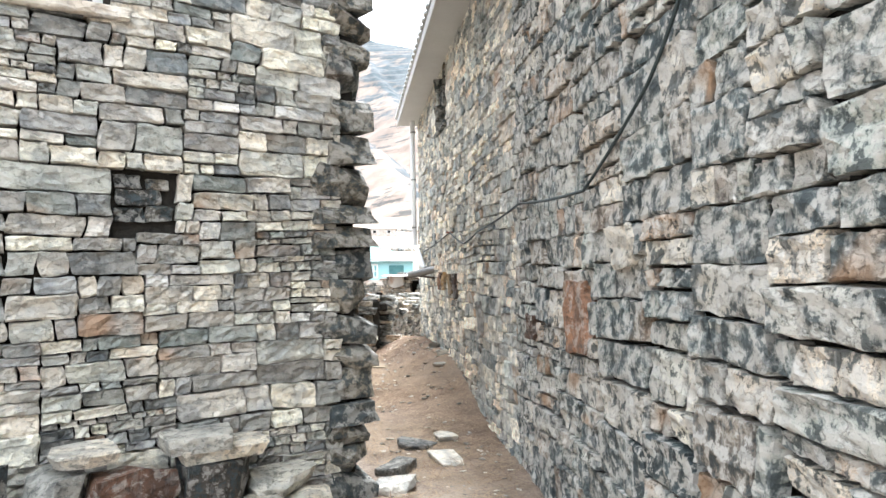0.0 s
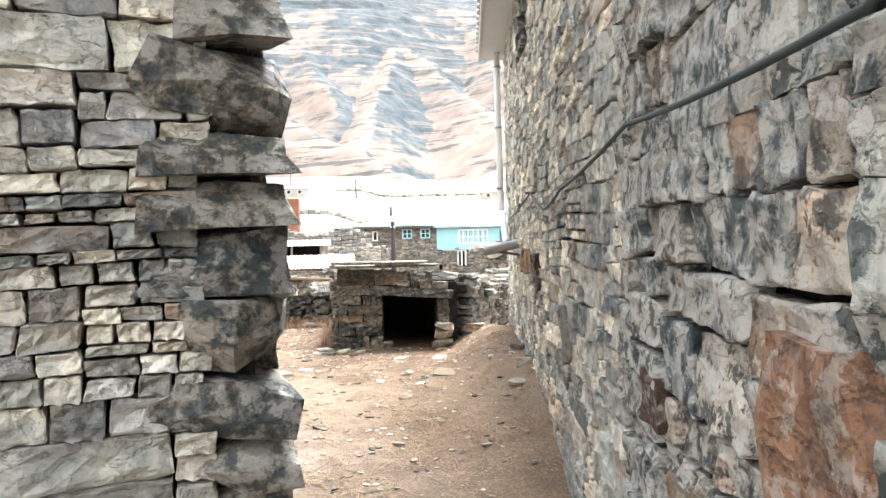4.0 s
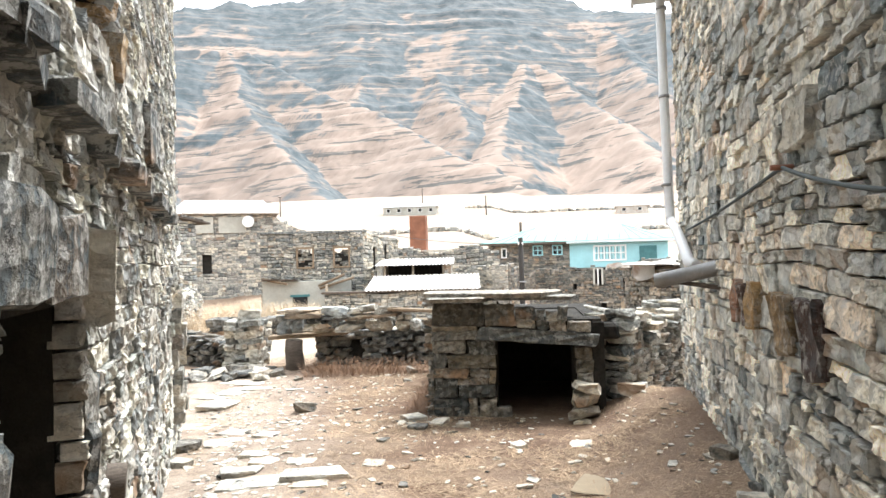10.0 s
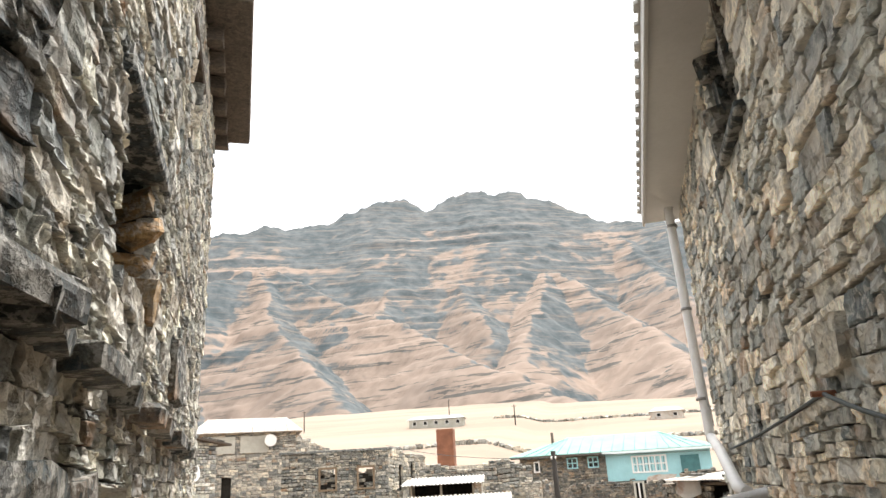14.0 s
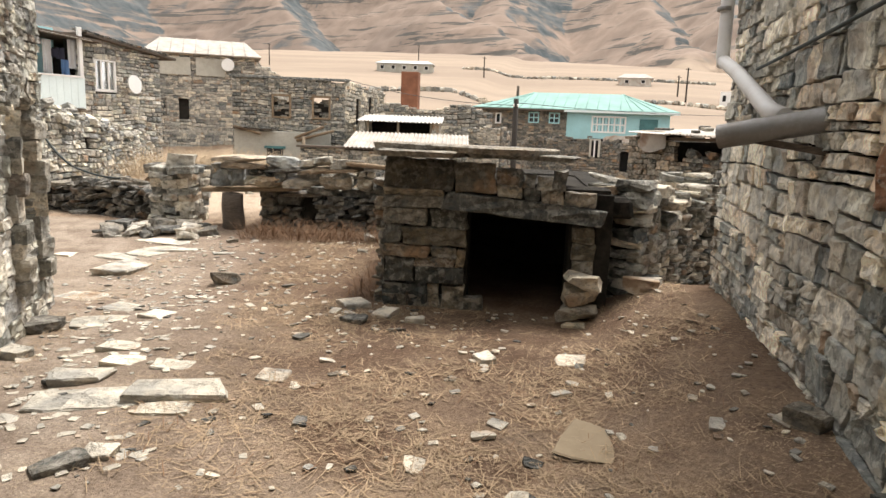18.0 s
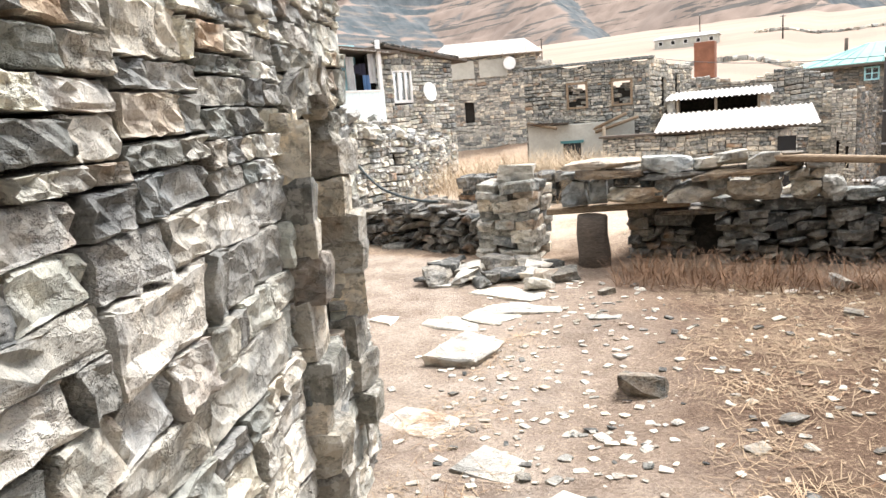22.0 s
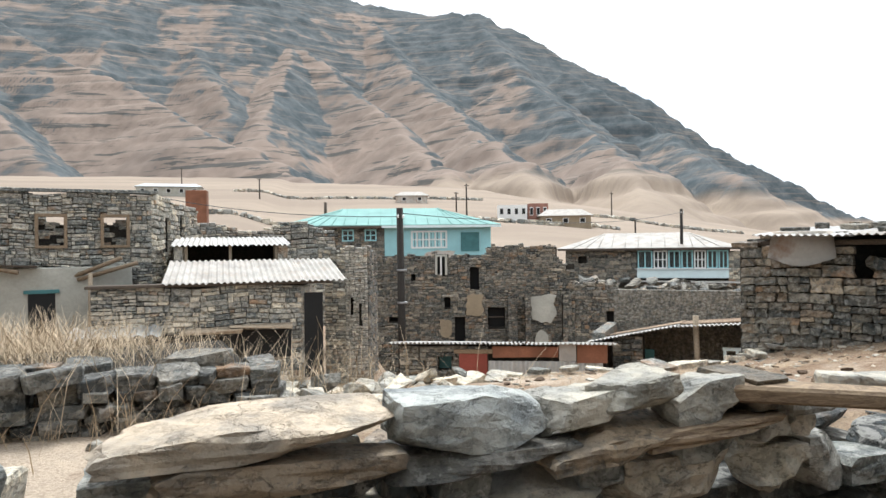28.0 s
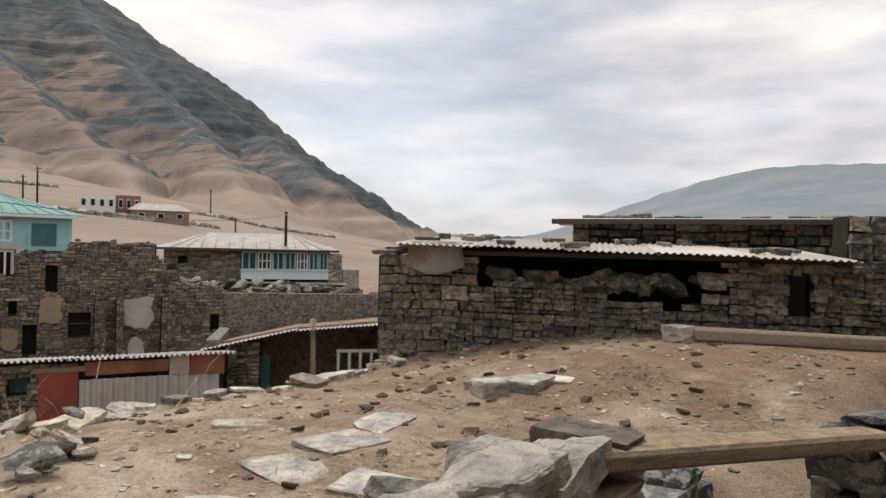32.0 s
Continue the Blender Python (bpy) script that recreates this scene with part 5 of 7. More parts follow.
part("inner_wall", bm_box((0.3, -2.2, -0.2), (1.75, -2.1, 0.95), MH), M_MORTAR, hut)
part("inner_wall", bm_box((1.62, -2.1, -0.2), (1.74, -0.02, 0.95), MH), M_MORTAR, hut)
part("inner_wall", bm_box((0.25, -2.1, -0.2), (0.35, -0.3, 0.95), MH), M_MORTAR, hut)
# pier of stacked blocks beside the opening
for x, y, z, w, d, h, rz in ((0.30, 0, 0.39, 0.27, 0.28, 0.09, 0.1), (0.31, 0, 0.28, 0.26, 0.26, 0.13, -0.1), (0.29, 0, 0.15, 0.28, 0.28, 0.12, 0.15), (0.34, 0.1, 0.03, 0.28, 0.24, 0.11, 0.5)):
    b = thing("stone_block", "squared stone block stacked beside the hut opening", "stone", "pier blocks")
    joined("block", [(("r", r.randrange(14)), MH @ Matrix.Translation((1.22 + x, 0.17 + y, z - 0.05)) @ Euler((0, 0, rz)).to_matrix().to_4x4() @ Matrix.Diagonal((w, d, h * 1.08, 1)))], M_STONE_TAN, b, kind="")
# rubble side walls
side_r = thing("rubble_wall", "rough rubble wall running back from the stone hut", "wall", kind="structure")
rt = lambda q: 0.92 + 0.10 * math.sin(q * 5) + 0.05 * math.sin(q * 13)  # noqa: E731
scatter_wall(side_r, boulder_items((1.30, 17.0), (1.1, 1.75), 2.6, rt, random.Random(51), 0.5, -0.1, (0.04, 0.09), (0.09, 0.22), jig=0.7), M_STONE, (1.5, 17.2), 3.2, 270)
part("core", bm_box((0.05, -0.42, -0.2), (2.55, -0.10, 0.72), frame_of((1.30, 17.0), (1.1, 1.75))), M_MORTAR, side_r)
side_l = thing("rubble_wall", "rough mixed rubble side wall of the hut yard", "wall", kind="structure")
lt = lambda q: (0.76 if q < 0.5 else 0.97) + 0.06 * math.sin(q * 4.1) + 0.04 * math.sin(q * 11)  # noqa: E731
scatter_wall(side_l, boulder_items((-0.95, 19.95), (0.25, -3.2), 3.15, lt, random.Random(52), 0.5, -0.1, (0.04, 0.09), (0.09, 0.22), jig=0.7), M_STONE_DIM, (-0.9, 18.6), 3.4, 290)
part("core", bm_box((0.05, -0.42, -0.2), (3.1, -0.10, 0.80), frame_of((-0.95, 19.95), (0.25, -3.2))), M_MORTAR, side_l)
b = thing("grey_boulder", "large rounded grey boulder on top of a rubble wall", "stone")
joined("boulder", [(("r", 5), pose(-0.98, 18.75, 1.07, 0, 0, 80) @ Matrix.Diagonal((0.26, 0.24, 0.14, 1)))], M_STONE, b, kind="")
back_r = thing("rubble_wall", "far rubble wall behind the alley houses", "wall", kind="structure")
scatter_wall(back_r, boulder_items((2.3, 18.75), (3.0, -0.3), 3.4, lambda q: 0.95 + 0.1 * math.sin(q * 6), random.Random(54), 0.5, -0.1, (0.08, 0.16), (0.15, 0.4)), M_RUBBLE)

# ---- the dry wall with plank, post and slabs ----
bench = thing("dry_stone_wall", "dry stone wall carrying boulders, brown slabs and a plank", "wall", kind="structure")
MW = frame_of((-3.5, 20.02), (1, 0.15))
low = boulder_items((-2.35, 20.16), (1, 0.10), 1.45, lambda q: 0.44, random.Random(61), 0.5, -0.05, (0.045, 0.09), (0.12, 0.30), jig=0.7)
low += boulder_items((-3.0, 20.52), (1, 0.05), 0.9, lambda q: 0.44, random.Random(63), 0.4, -0.05, (0.05, 0.10), (0.12, 0.30), jig=0.7)
low += boulder_items((-3.15, 20.25), (1, 0.05), 0.6, lambda q: 0.44, random.Random(62), 0.4, -0.05, (0.05, 0.10), (0.10, 0.25))
scatter_wall(bench, low, M_RUBBLE, (-2, 20.0), 4, 240)
part("core", bm_box((0.75, -0.5, -0.2), (2.5, -0.2, 0.42), MW), M_MORTAR, bench)
mats = (M_STONE, M_STONE_TAN, M_STONE_DARK, M_SLAB_BROWN, M_PALE, M_RUBBLE, M_WOOD, M_STONE_NEAR, M_SLAB_TAN, M_BOULDER, M_BLUEBLOCK)


def wall_stone(x, z, w, h, seed, depth, tilt=0.0, back=0.0):
    q = random.Random(seed)
    return (("h", seed % 9), MW @ Matrix.Translation((x, -depth / 2 - back + q.uniform(-.02, .02), z)) @ Euler((q.gauss(0, .03), radians(-tilt), q.gauss(0, .05))).to_matrix().to_4x4() @ Matrix.Diagonal((w * 1.0, depth, h * 1.02, 1)))


MID = ((-0.04, 0.78, 0.23, 0.07, 0), (-0.04, 0.63, 0.21, 0.22, 10), (0.16, 0.65, 0.16, 0.23, 10), (0.42, 0.74, 0.22, 0.11, 2), (0.49, 0.60, 0.46, 0.14, 9), (0.60, 0.69, 0.11, 0.10, 2), (0.73, 0.67, 0.15, 0.13, 0), (1.00, 0.62, 0.46, 0.16, 9), (1.17, 0.70, 0.17, 0.12, 0), (1.44, 0.61, 0.40, 0.17, 1), (1.52, 0.71, 0.21, 0.08, 0), (1.77, 0.73, 0.14, 0.10, 0), (1.90, 0.73, 0.12, 0.09, 0), (1.82, 0.60, 0.20, 0.16, 1), (2.02, 0.61, 0.18, 0.18, 0), (2.25, 0.56, 0.29, 0.09, 0), (2.46, 0.62, 0.30, 0.08, 2), (2.52, 0.53, 0.28, 0.08, 2))
for i, (x, z, w, h, k) in enumerate(MID):
    pieces("boulder", [wall_stone(x, z, w, h, i * 5 + 3, 0.24, 0.0, -0.13)], mats[k], bench)
    pieces("boulder", [(("r", i % 14), MW @ Matrix.Translation((x + 0.04, -0.38, z - 0.03)) @ Euler((0, 0, 0.4 * (i % 3))).to_matrix().to_4x4() @ Matrix.Diagonal((w * 0.9, 0.24, h, 1)))], M_RUBBLE, bench)
LOW = ((1.27, 0.49, 0.46, 0.10, 0), (1.07, 0.43, 0.78, 0.05, 3), (1.92, 0.48, 0.82, 0.10, 5), (2.46, 0.45, 0.37, 0.09, 2))
for i, (x, z, w, h, k) in enumerate(LOW):
    pieces("slab", [wall_stone(x, z, w, h, i * 7 + 1, 0.34)], mats[k], bench)
TOPS = ((0.22, 0.895, 0.66, 0.085, 8, -1), (0.28, 0.80, 0.56, 0.08, 3, -5), (0.77, 0.865, 0.41, 0.14, 10, 0), (0.80, 0.76, 0.53, 0.07, 5, 0), (1.10, 0.85, 0.25, 0.11, 9, 14), (1.25, 0.895, 0.28, 0.105, 9, 4), (1.51, 0.855, 0.25, 0.13, 9, 8), (1.72, 0.85, 0.16, 0.13, 3, 0), (1.91, 0.825, 0.20, 0.07, 1, 2), (1.20, 0.775, 0.46, 0.075, 3, 7), (1.50, 0.775, 0.48, 0.05, 6, 4))
for i, (x, z, w, h, k, tilt) in enumerate(TOPS):
    slab = k in (3, 5, 6, 8)
    t = thing("brown_slab" if k in (3, 8) else "boulder", "flat brown slab laid on top of a dry wall" if k in (3, 8) else "weathered grey boulder resting on top of a dry wall", "stone", "stones on the dry wall")
    joined("slab" if k in (3, 8) else "boulder", [wall_stone(x, z, w, h, i * 4 + 2, 0.26 if slab else 0.20, tilt * 0.6, -0.20 if slab else -0.16)], mats[k], t, kind="")
plank = thing("plank", "weathered brown plank spanning from a stump to the wall", "plank")
part("board", bm_box((-0.72, -0.16, -0.028), (0.55, 0.14, 0.028), MW @ Matrix.Translation((0.40, -0.12, 0.49)) @ Matrix.Rotation(radians(-2.0), 4, "Y"), 0.01, wobble=0.012), M_WOOD, plank)
stump = thing("stump", "thick weathered wooden stump holding up a plank", "post")
sx, sy = -3.36, 19.93
part("trunk", bm_tube([(sx, sy, -0.15), (sx + 0.01, sy, 0.1), (sx - 0.01, sy, 0.28), (sx, sy, 0.44)], 0.15, 9, taper=0.9), M_WOODDARK, stump)
beam = thing("beam", "long weathered timber laid across the wall top", "beam")
part("timber", bm_box((-0.46, -0.05, -0.05), (0.47, 0.05, 0.0), pose(-1.51, 19.94, 0.90, 0, 1.0, -27), 0.01, wobble=0.012), M_WOOD, beam)

# dark rubble wall, stone stack and the tumbled path wall
dark = thing("rubble_wall", "low dark tumbled rubble wall", "wall", kind="structure")
scatter_wall(dark, boulder_items((-8.2, 20.75), (3.6, -0.55), 3.75, lambda q: 0.36 + 0.06 * math.sin(q * 3) + 0.05 * q / 3, random.Random(71), 0.7, -0.25, (0.05, 0.12), (0.10, 0.28), jig=1.5), M_RUBBLE, (-4.8, 20.0), 2.6, 220)
part("core", bm_box((0.05, -0.6, -0.3), (3.7, -0.15, 0.2), frame_of((-8.2, 20.75), (3.6, -0.55))), M_MORTAR, dark)
stack = thing("stone_stack", "square stack of flat pale stones", "wall")
scatter_wall(stack, boulder_items((-4.55, 19.95), (1, 0.1), 0.62, lambda q: 0.74, random.Random(72), 0.55, -0.15, (0.06, 0.11), (0.2, 0.42), flat=True), M_STONE, (-4.3, 20), 3, 90)
t = thing("boulder", "pale rounded boulder on the stone stack", "stone")
joined("boulder", [(("r", 2), pose(-4.2, 20.2, 0.83, 0, 5, 20) @ Matrix.Diagonal((0.36, 0.3, 0.17, 1)))], M_PALE, t, kind="")
for i in range(26):
    x, y = -4.4 + r.uniform(-0.5, 0.9), 19.55 + r.uniform(-0.45, 0.4)
    w = r.uniform(0.12, 0.34)
    t = thing("fallen_stone", "fallen stone lying at the foot of the rubble", "stone", "fallen stones")
    joined("stone", [(("r", r.randrange(14)), pose(x, y, gz(x, y) + 0.04, r.uniform(-10, 10), r.uniform(-10, 10), r.uniform(0, 180)) @ Matrix.Diagonal((w, w * 0.7, w * r.uniform(0.25, 0.5), 1)))], M_PALE if r.random() < .5 else M_RUBBLE, t, kind="")
low2 = thing("rubble_wall", "low stone terrace wall under dry grass", "wall", kind="structure")
scatter_wall(low2, boulder_items((-6.3, 22.73), (5.2, 1.25), 3.1, lambda q: 0.53 - 0.02 * q, random.Random(73), 0.5, 0.0, (0.06, 0.12), (0.16, 0.42), flat=True), M_RUBBLE, (-4.5, 23.2), 2.5, 130)
part("grass_bank", bm_box((0, -2.2, -0.2), (3.0, -0.35, 0.40), frame_of((-6.3, 22.73), (5.2, 1.25)), 0.1), M_MORTAR, low2)
tumble = thing("rubble_heap", "heap of tumbled pale wall stones", "stones", kind="stuff")
joined("stonework", [(("r", r.randrange(14)), pose(x := -3.4 + r.gauss(0, 0.7), y := 24.1 + r.gauss(0, 0.45), gz(x, y) + r.uniform(0.0, 0.12), r.uniform(-25, 25), r.uniform(-25, 25), r.uniform(0, 180)) @ Matrix.Diagonal(((w := r.uniform(.08, .30)), w * .7, w * r.uniform(.25, .5), 1))) for _ in range(120)], M_STONE_TAN, tumble)
edge_row = thing("rubble_heap", "row of flat stones along the terrace edge", "stones", kind="stuff")
joined("stonework", [(("s", r.randrange(10)), pose(x := -3.2 + 6.2 * i / 60 + r.gauss(0, .1), y := 24.6 + 0.22 * (x + 3) + r.gauss(0, .2), gz(x, y) + 0.06, r.uniform(-9, 9), r.uniform(-9, 9), r.uniform(0, 180)) @ Matrix.Diagonal(((w := r.uniform(.14, .42)), w * .7, w * r.uniform(.12, .25), 1))) for i in range(60)], M_STONE_TAN, edge_row)

# ---- village houses ----


def far_wall(parent, p, u, length, z0, z1, material, openings=(), top=None, seed=0, hs=(0.09, 0.2), ls=(0.2, 0.6), thick=0.4):
    stone_face(parent, p, u, length, z0, z1, material, hs, ls, openings, top=top, far=True, seed=seed, depth=0.10, gap=0.012, proud=0.02, wave=0.04)
    wall_body(parent, p, u, length, z0, z1, thick, openings, M_MORTAR, top=top)


def window(parent, m, x0, x1, z0, z1, material, cols=2, rows=2, y=-0.12, bar=0.05, label=""):
    """A framed window in an opening: frame, glazing bars and panes."""
    bm = bm_box((x0, y - 0.03, z0), (x0 + bar, y + 0.03, z1), m)
    for a in ((x1 - bar, x1, z0, z1), (x0 + bar, x1 - bar, z0, z0 + bar), (x0 + bar, x1 - bar, z1 - bar, z1)):
        bm_box((a[0], y - 0.03, a[2]), (a[1], y + 0.03, a[3]), m, bm=bm)
    f = part("window", bm, material, parent, label)
    for i in range(1, cols):
        x = x0 + (x1 - x0) * i / cols
        part("bar", bm_box((x - bar * 0.4, y - 0.02, z0 + bar), (x + bar * 0.4, y + 0.02, z1 - bar), m), material, f)
    for j in range(1, rows):
        z = z0 + (z1 - z0) * j / rows
        part("rail", bm_box((x0 + bar, y - 0.016, z - bar * 0.35), (x1 - bar, y + 0.016, z + bar * 0.35), m), material, f)
    part("pane", bm_box((x0 + bar, y - 0.05, z0 + bar), (x1 - bar, y - 0.045, z1 - bar), m), M_GLASS, f)
    # Added black sheet darkens the view through the glass
    part("backing", bm_box((x0, y - 0.24, z0), (x1, y - 0.22, z1), m), M_DARK, f)
    return f


def sheet_roof(parent, p, u, length, zf, depth, rise, material, over=0.25, pitch=0.16, name="roof_sheet"):
    """A lean-to roof of corrugated sheets, its low edge along the front."""
    m = frame_of(p, u, zf) @ Matrix.Translation((-over, over, 0)) @ Matrix.Rotation(math.atan2(rise, depth), 4, "X").inverted()
    n = max(1, round((length + 2 * over) / 1.1))
    w = (length + 2 * over) / n
    for i in range(n):
        mm = m @ Matrix.Translation((i * w, 0, r.uniform(0, 0.02))) @ Matrix.Diagonal((1, -1, 1, 1))
        ob = part(name, mesh_of(name, *corrugated(mm, w * 1.02, math.hypot(depth + 2 * over, rise), pitch, 0.028), material), material, parent)


def gable_box(parent, p, u, length, depth, z0, rise, material, over=0.4, hip=0.0, name="roof", slab=0.06):
    """A pitched roof over a box, hipped where hip > 0."""
    m = frame_of(p, u, z0)
    bm = bmesh.new()
    a = [(-over, over, 0), (length + over, over, 0), (length + over, -depth - over, 0), (-over, -depth - over, 0)]
    ridge = [(hip, -depth / 2, rise), (length - hip, -depth / 2, rise)]
    lo = [bm.verts.new(m @ Vector(v)) for v in a]
    hi = [bm.verts.new(m @ Vector(v)) for v in ridge]
    lo2 = [bm.verts.new(m @ Vector((v[0], v[1], -slab))) for v in a]
    for f in ((lo[0], lo[1], hi[1], hi[0]), (lo[2], lo[3], hi[0], hi[1]), (lo[1], lo[2], hi[1]), (lo[3], lo[0], hi[0]), lo2[::-1]):
        bm.faces.new(f)
    for i in range(4):
        bm.faces.new((lo[i], lo2[i], lo2[(i + 1) % 4], lo[(i + 1) % 4]))
    bmesh.ops.recalc_face_normals(bm, faces=bm.faces)
    rf = part(name, bm, material, parent)
    x = 0.6
    while x < length:
        part("seam", bm_tube([m @ Vector((x, over, 0.02)), m @ Vector((min(max(x, hip), length - hip), -depth / 2, rise + 0.02))], 0.025, 4), material, rf)
        x += 0.9
    return rf


def box_core(parent, p, u, length, depth, z0, z1, material=M_MORTAR):
    return part("wall_core", bm_box((0.05, -depth, z0), (length - 0.05, -0.42, z1), frame_of(p, u)), material, parent)


window(house_a, MF, 4.0, 4.42, 2.95, 3.75, M_WHITE, 2, 1, -0.2, 0.05)
part("sill", bm_box((3.9, -0.3, 2.88), (4.55, 0.04, 2.945), MF, 0.012, wobble=0.008), M_PALE, house_a)
# house with the blue balcony
hc = thing("balcony_house", "stone village house with light blue wooden balcony and laundry", "house")
C0, CU = Vector((-14.35, 32.4)), Vector((0.58, 3.95)).normalized()
CF = Vector((0.27, 0.963)).normalized()
MC, MCF = frame_of(C0, CU), frame_of(C0 - CF * 7, CF)
far_wall(hc, C0, CU, 4.0, -1.0, 3.75, M_STONE_LIT, ((0.75, 1.75, 2.05, 3.15), (1.2, 1.55, 0.35, 0.75)), lambda q: 3.85 - 0.09 * q, 81)
window(hc, MC, 0.75, 1.75, 2.05, 3.15, M_WHITE, 3, 1, -0.05, 0.09, "white three-part window")
window(hc, MC, 1.2, 1.55, 0.35, 0.75, M_WHITE, 1, 1, -0.05)
part("whitewash", bm_box((0.9, 0.05, 0.1), (1.19, 0.075, 0.98), MC), M_WHITE, hc)
part("whitewash", bm_box((1.56, 0.05, 0.1), (1.95, 0.075, 0.98), MC), M_WHITE, hc)
dish = part("satellite_dish", bm_tube([MC @ Vector((2.15, 0.30, 2.35)), MC @ Vector((2.15, 0.33, 2.36)), MC @ Vector((2.15, 0.42, 2.37))], 0.22, 14, taper=1.5), M_WHITE, hc, "white round satellite dish")
part("dish_arm", bm_tube([MC @ Vector((2.15, -0.1, 2.2)), MC @ Vector((2.15, 0.3, 2.33))], 0.025, 6), M_GUTTER, dish)
box_core(hc, C0, CU, 4.0, 6, -1.0, 3.4)
far_wall(hc, C0 - CF * 7, CF, 7.0, -1.0, 1.45, M_STONE_LIT, (), None, 82)
part("balcony_back", bm_box((0, -1.05, 1.5), (7.0, -1.0, 4.0), MCF), M_BALCONY, hc, "light blue boarded wall")
part("balcony_floor", bm_box((0, -1.0, 1.42), (7.0, 0.30, 1.52), MCF), M_WOODDARK, hc)
bal = part("balcony_front", bm_box((0, 0.25, 1.46), (7.0, 0.30, 2.42), MCF), M_BLUEPALE, hc, "pale blue boarded balcony front")
for i in range(28):
    part("board", bm_box((i * 0.25 + 0.01, 0.302, 1.48), (i * 0.25 + 0.246, 0.308, 2.40), MCF), M_BLUEPALE, bal)
part("handrail", bm_box((0, 0.22, 2.42), (7.0, 0.34, 2.48), MCF), M_WHITE, bal)
for x in (1.2, 3.1, 5.1, 6.93):
    part("post", bm_box((x - 0.06, 0.22, 2.48), (x + 0.06, 0.32, 4.0), MCF), M_WHITE, hc)
part("side_panel", bm_box((6.98, -1.0, 1.45), (7.02, 0.3, 2.45), MCF), M_BLUEPALE, hc)
window(hc, MCF, 3.5, 4.2, 2.55, 3.45, M_WHITE, 2, 2, -0.97, 0.06)
part("door", bm_box((5.6, -0.99, 1.55), (6.3, -0.94, 3.3), MCF), M_WHITE, hc, "white panelled door")
gable = part("roof", bm_box((-0.2, -5.0, 3.98), (7.5, 0.42, 4.06), MCF @ Matrix.Rotation(radians(3), 4, "Y")), M_WOODDARK, hc, "dark earth roof edge")
part("eave_sheet", mesh_of("eave_sheet", *corrugated(MCF @ Matrix.Translation((-0.2, 0.46, 4.0)) @ Matrix.Rotation(radians(3), 4, "Y") @ Matrix.Rotation(radians(-8), 4, "X"), 7.5, -0.9, 0.16), M_TIN_WHITE), M_TIN_WHITE, gable)
part("roof_edge", bm_box((-0.1, -5.8, 3.62), (4.35, 0.25, 3.72), MC @ Matrix.Translation((0, 0, 0.18)) @ Matrix.Rotation(radians(5.1), 4, "Y"), 0.02), M_WOODDARK, hc)
for i in range(30):
    x = i * 0.14
    pieces("roof_stone", [(("s", i % 10), MC @ Matrix.Translation((x, 0.12, 3.92 - 0.09 * x + 0.02)) @ Euler((0, 0, i * 1.7)).to_matrix().to_4x4() @ Matrix.Diagonal((0.3, 0.26, 0.06, 1)))], M_STONE_DARK, hc)
for x, z0, z1, mat in ((5.25, 2.65, 3.55, M_CLOTH_W), (5.75, 2.5, 3.5, M_CLOTH_W), (6.35, 2.4, 2.95, M_CLOTH_B), (6.2, 2.95, 3.3, M_CLOTH_D), (6.6, 2.7, 3.6, M_CLOTH_W), (6.0, 3.0, 3.25, M_CLOTH_D)):
    bm = bmesh.new()
    vv = [[bm.verts.new(MCF @ Vector((x + 0.32 * i / 5, 0.12 + 0.03 * math.sin(i * 2.2 + x), z1 + (z0 - z1) * j / 3))) for i in range(6)] for j in range(4)]
    for j in range(3):
        for i in range(5):
            bm.faces.new((vv[j][i], vv[j][i + 1], vv[j + 1][i + 1], vv[j + 1][i]))
    bmesh.ops.solidify(bm, geom=bm.faces, thickness=0.012)
    t = thing("laundry", "cloth hung to dry on a balcony line", "laundry", "laundry on the balcony")
    part("cloth", bm, mat, t)
t = thing("rug", "ochre rug folded over the balcony rail", "rug")
part("cloth", bm_box((3.4, 0.22, 2.2), (4.6, 0.36, 2.52), MCF, 0.03, wobble=0.02), M_CLOTH_O, t)

# broken wall below the balcony house
rc = thing("rubble_wall", "tall old stone retaining wall with a broken top", "wall", kind="structure")
RC, RU = Vector((-6.9, 20.85)), Vector((-1.3, 5.3))
rct = lambda q: 1.55 - 0.12 * q + 0.09 * math.sin(q * 3.1) + 0.06 * math.sin(q * 7.7)  # noqa: E731
far_wall(rc, RC, RU, 5.6, -0.4, 1.7, M_STONE_LIT, ((1.9, 2.15, 0.75, 0.95),), rct, 83, (0.045, 0.11), (0.10, 0.32))
joined("stonework", [(("r", r.randrange(14)), frame_of(RC, RU) @ Matrix.Translation((q := r.uniform(0, 5.5), r.uniform(-0.4, 0.03), 1.50 - 0.12 * q + r.uniform(-.12, .10))) @ Euler((r.gauss(0, .3), r.gauss(0, .3), r.uniform(0, 3))).to_matrix().to_4x4()
        @ Matrix.Diagonal(((w := r.uniform(.12, .36)), w * .7, w * r.uniform(.25, .5), 1))) for _ in range(110)], M_STONE_LIT, rc)
wire = thing("cable", "black cable hanging across a stone wall", "cable")
part("strand", bm_tube(sag([(-6.72, 20.9, 1.0), (-6.2, 20.75, 0.62), (-5.3, 20.5, 0.5)], 8, 0.04), 0.015, 6), M_CABLE, wire)

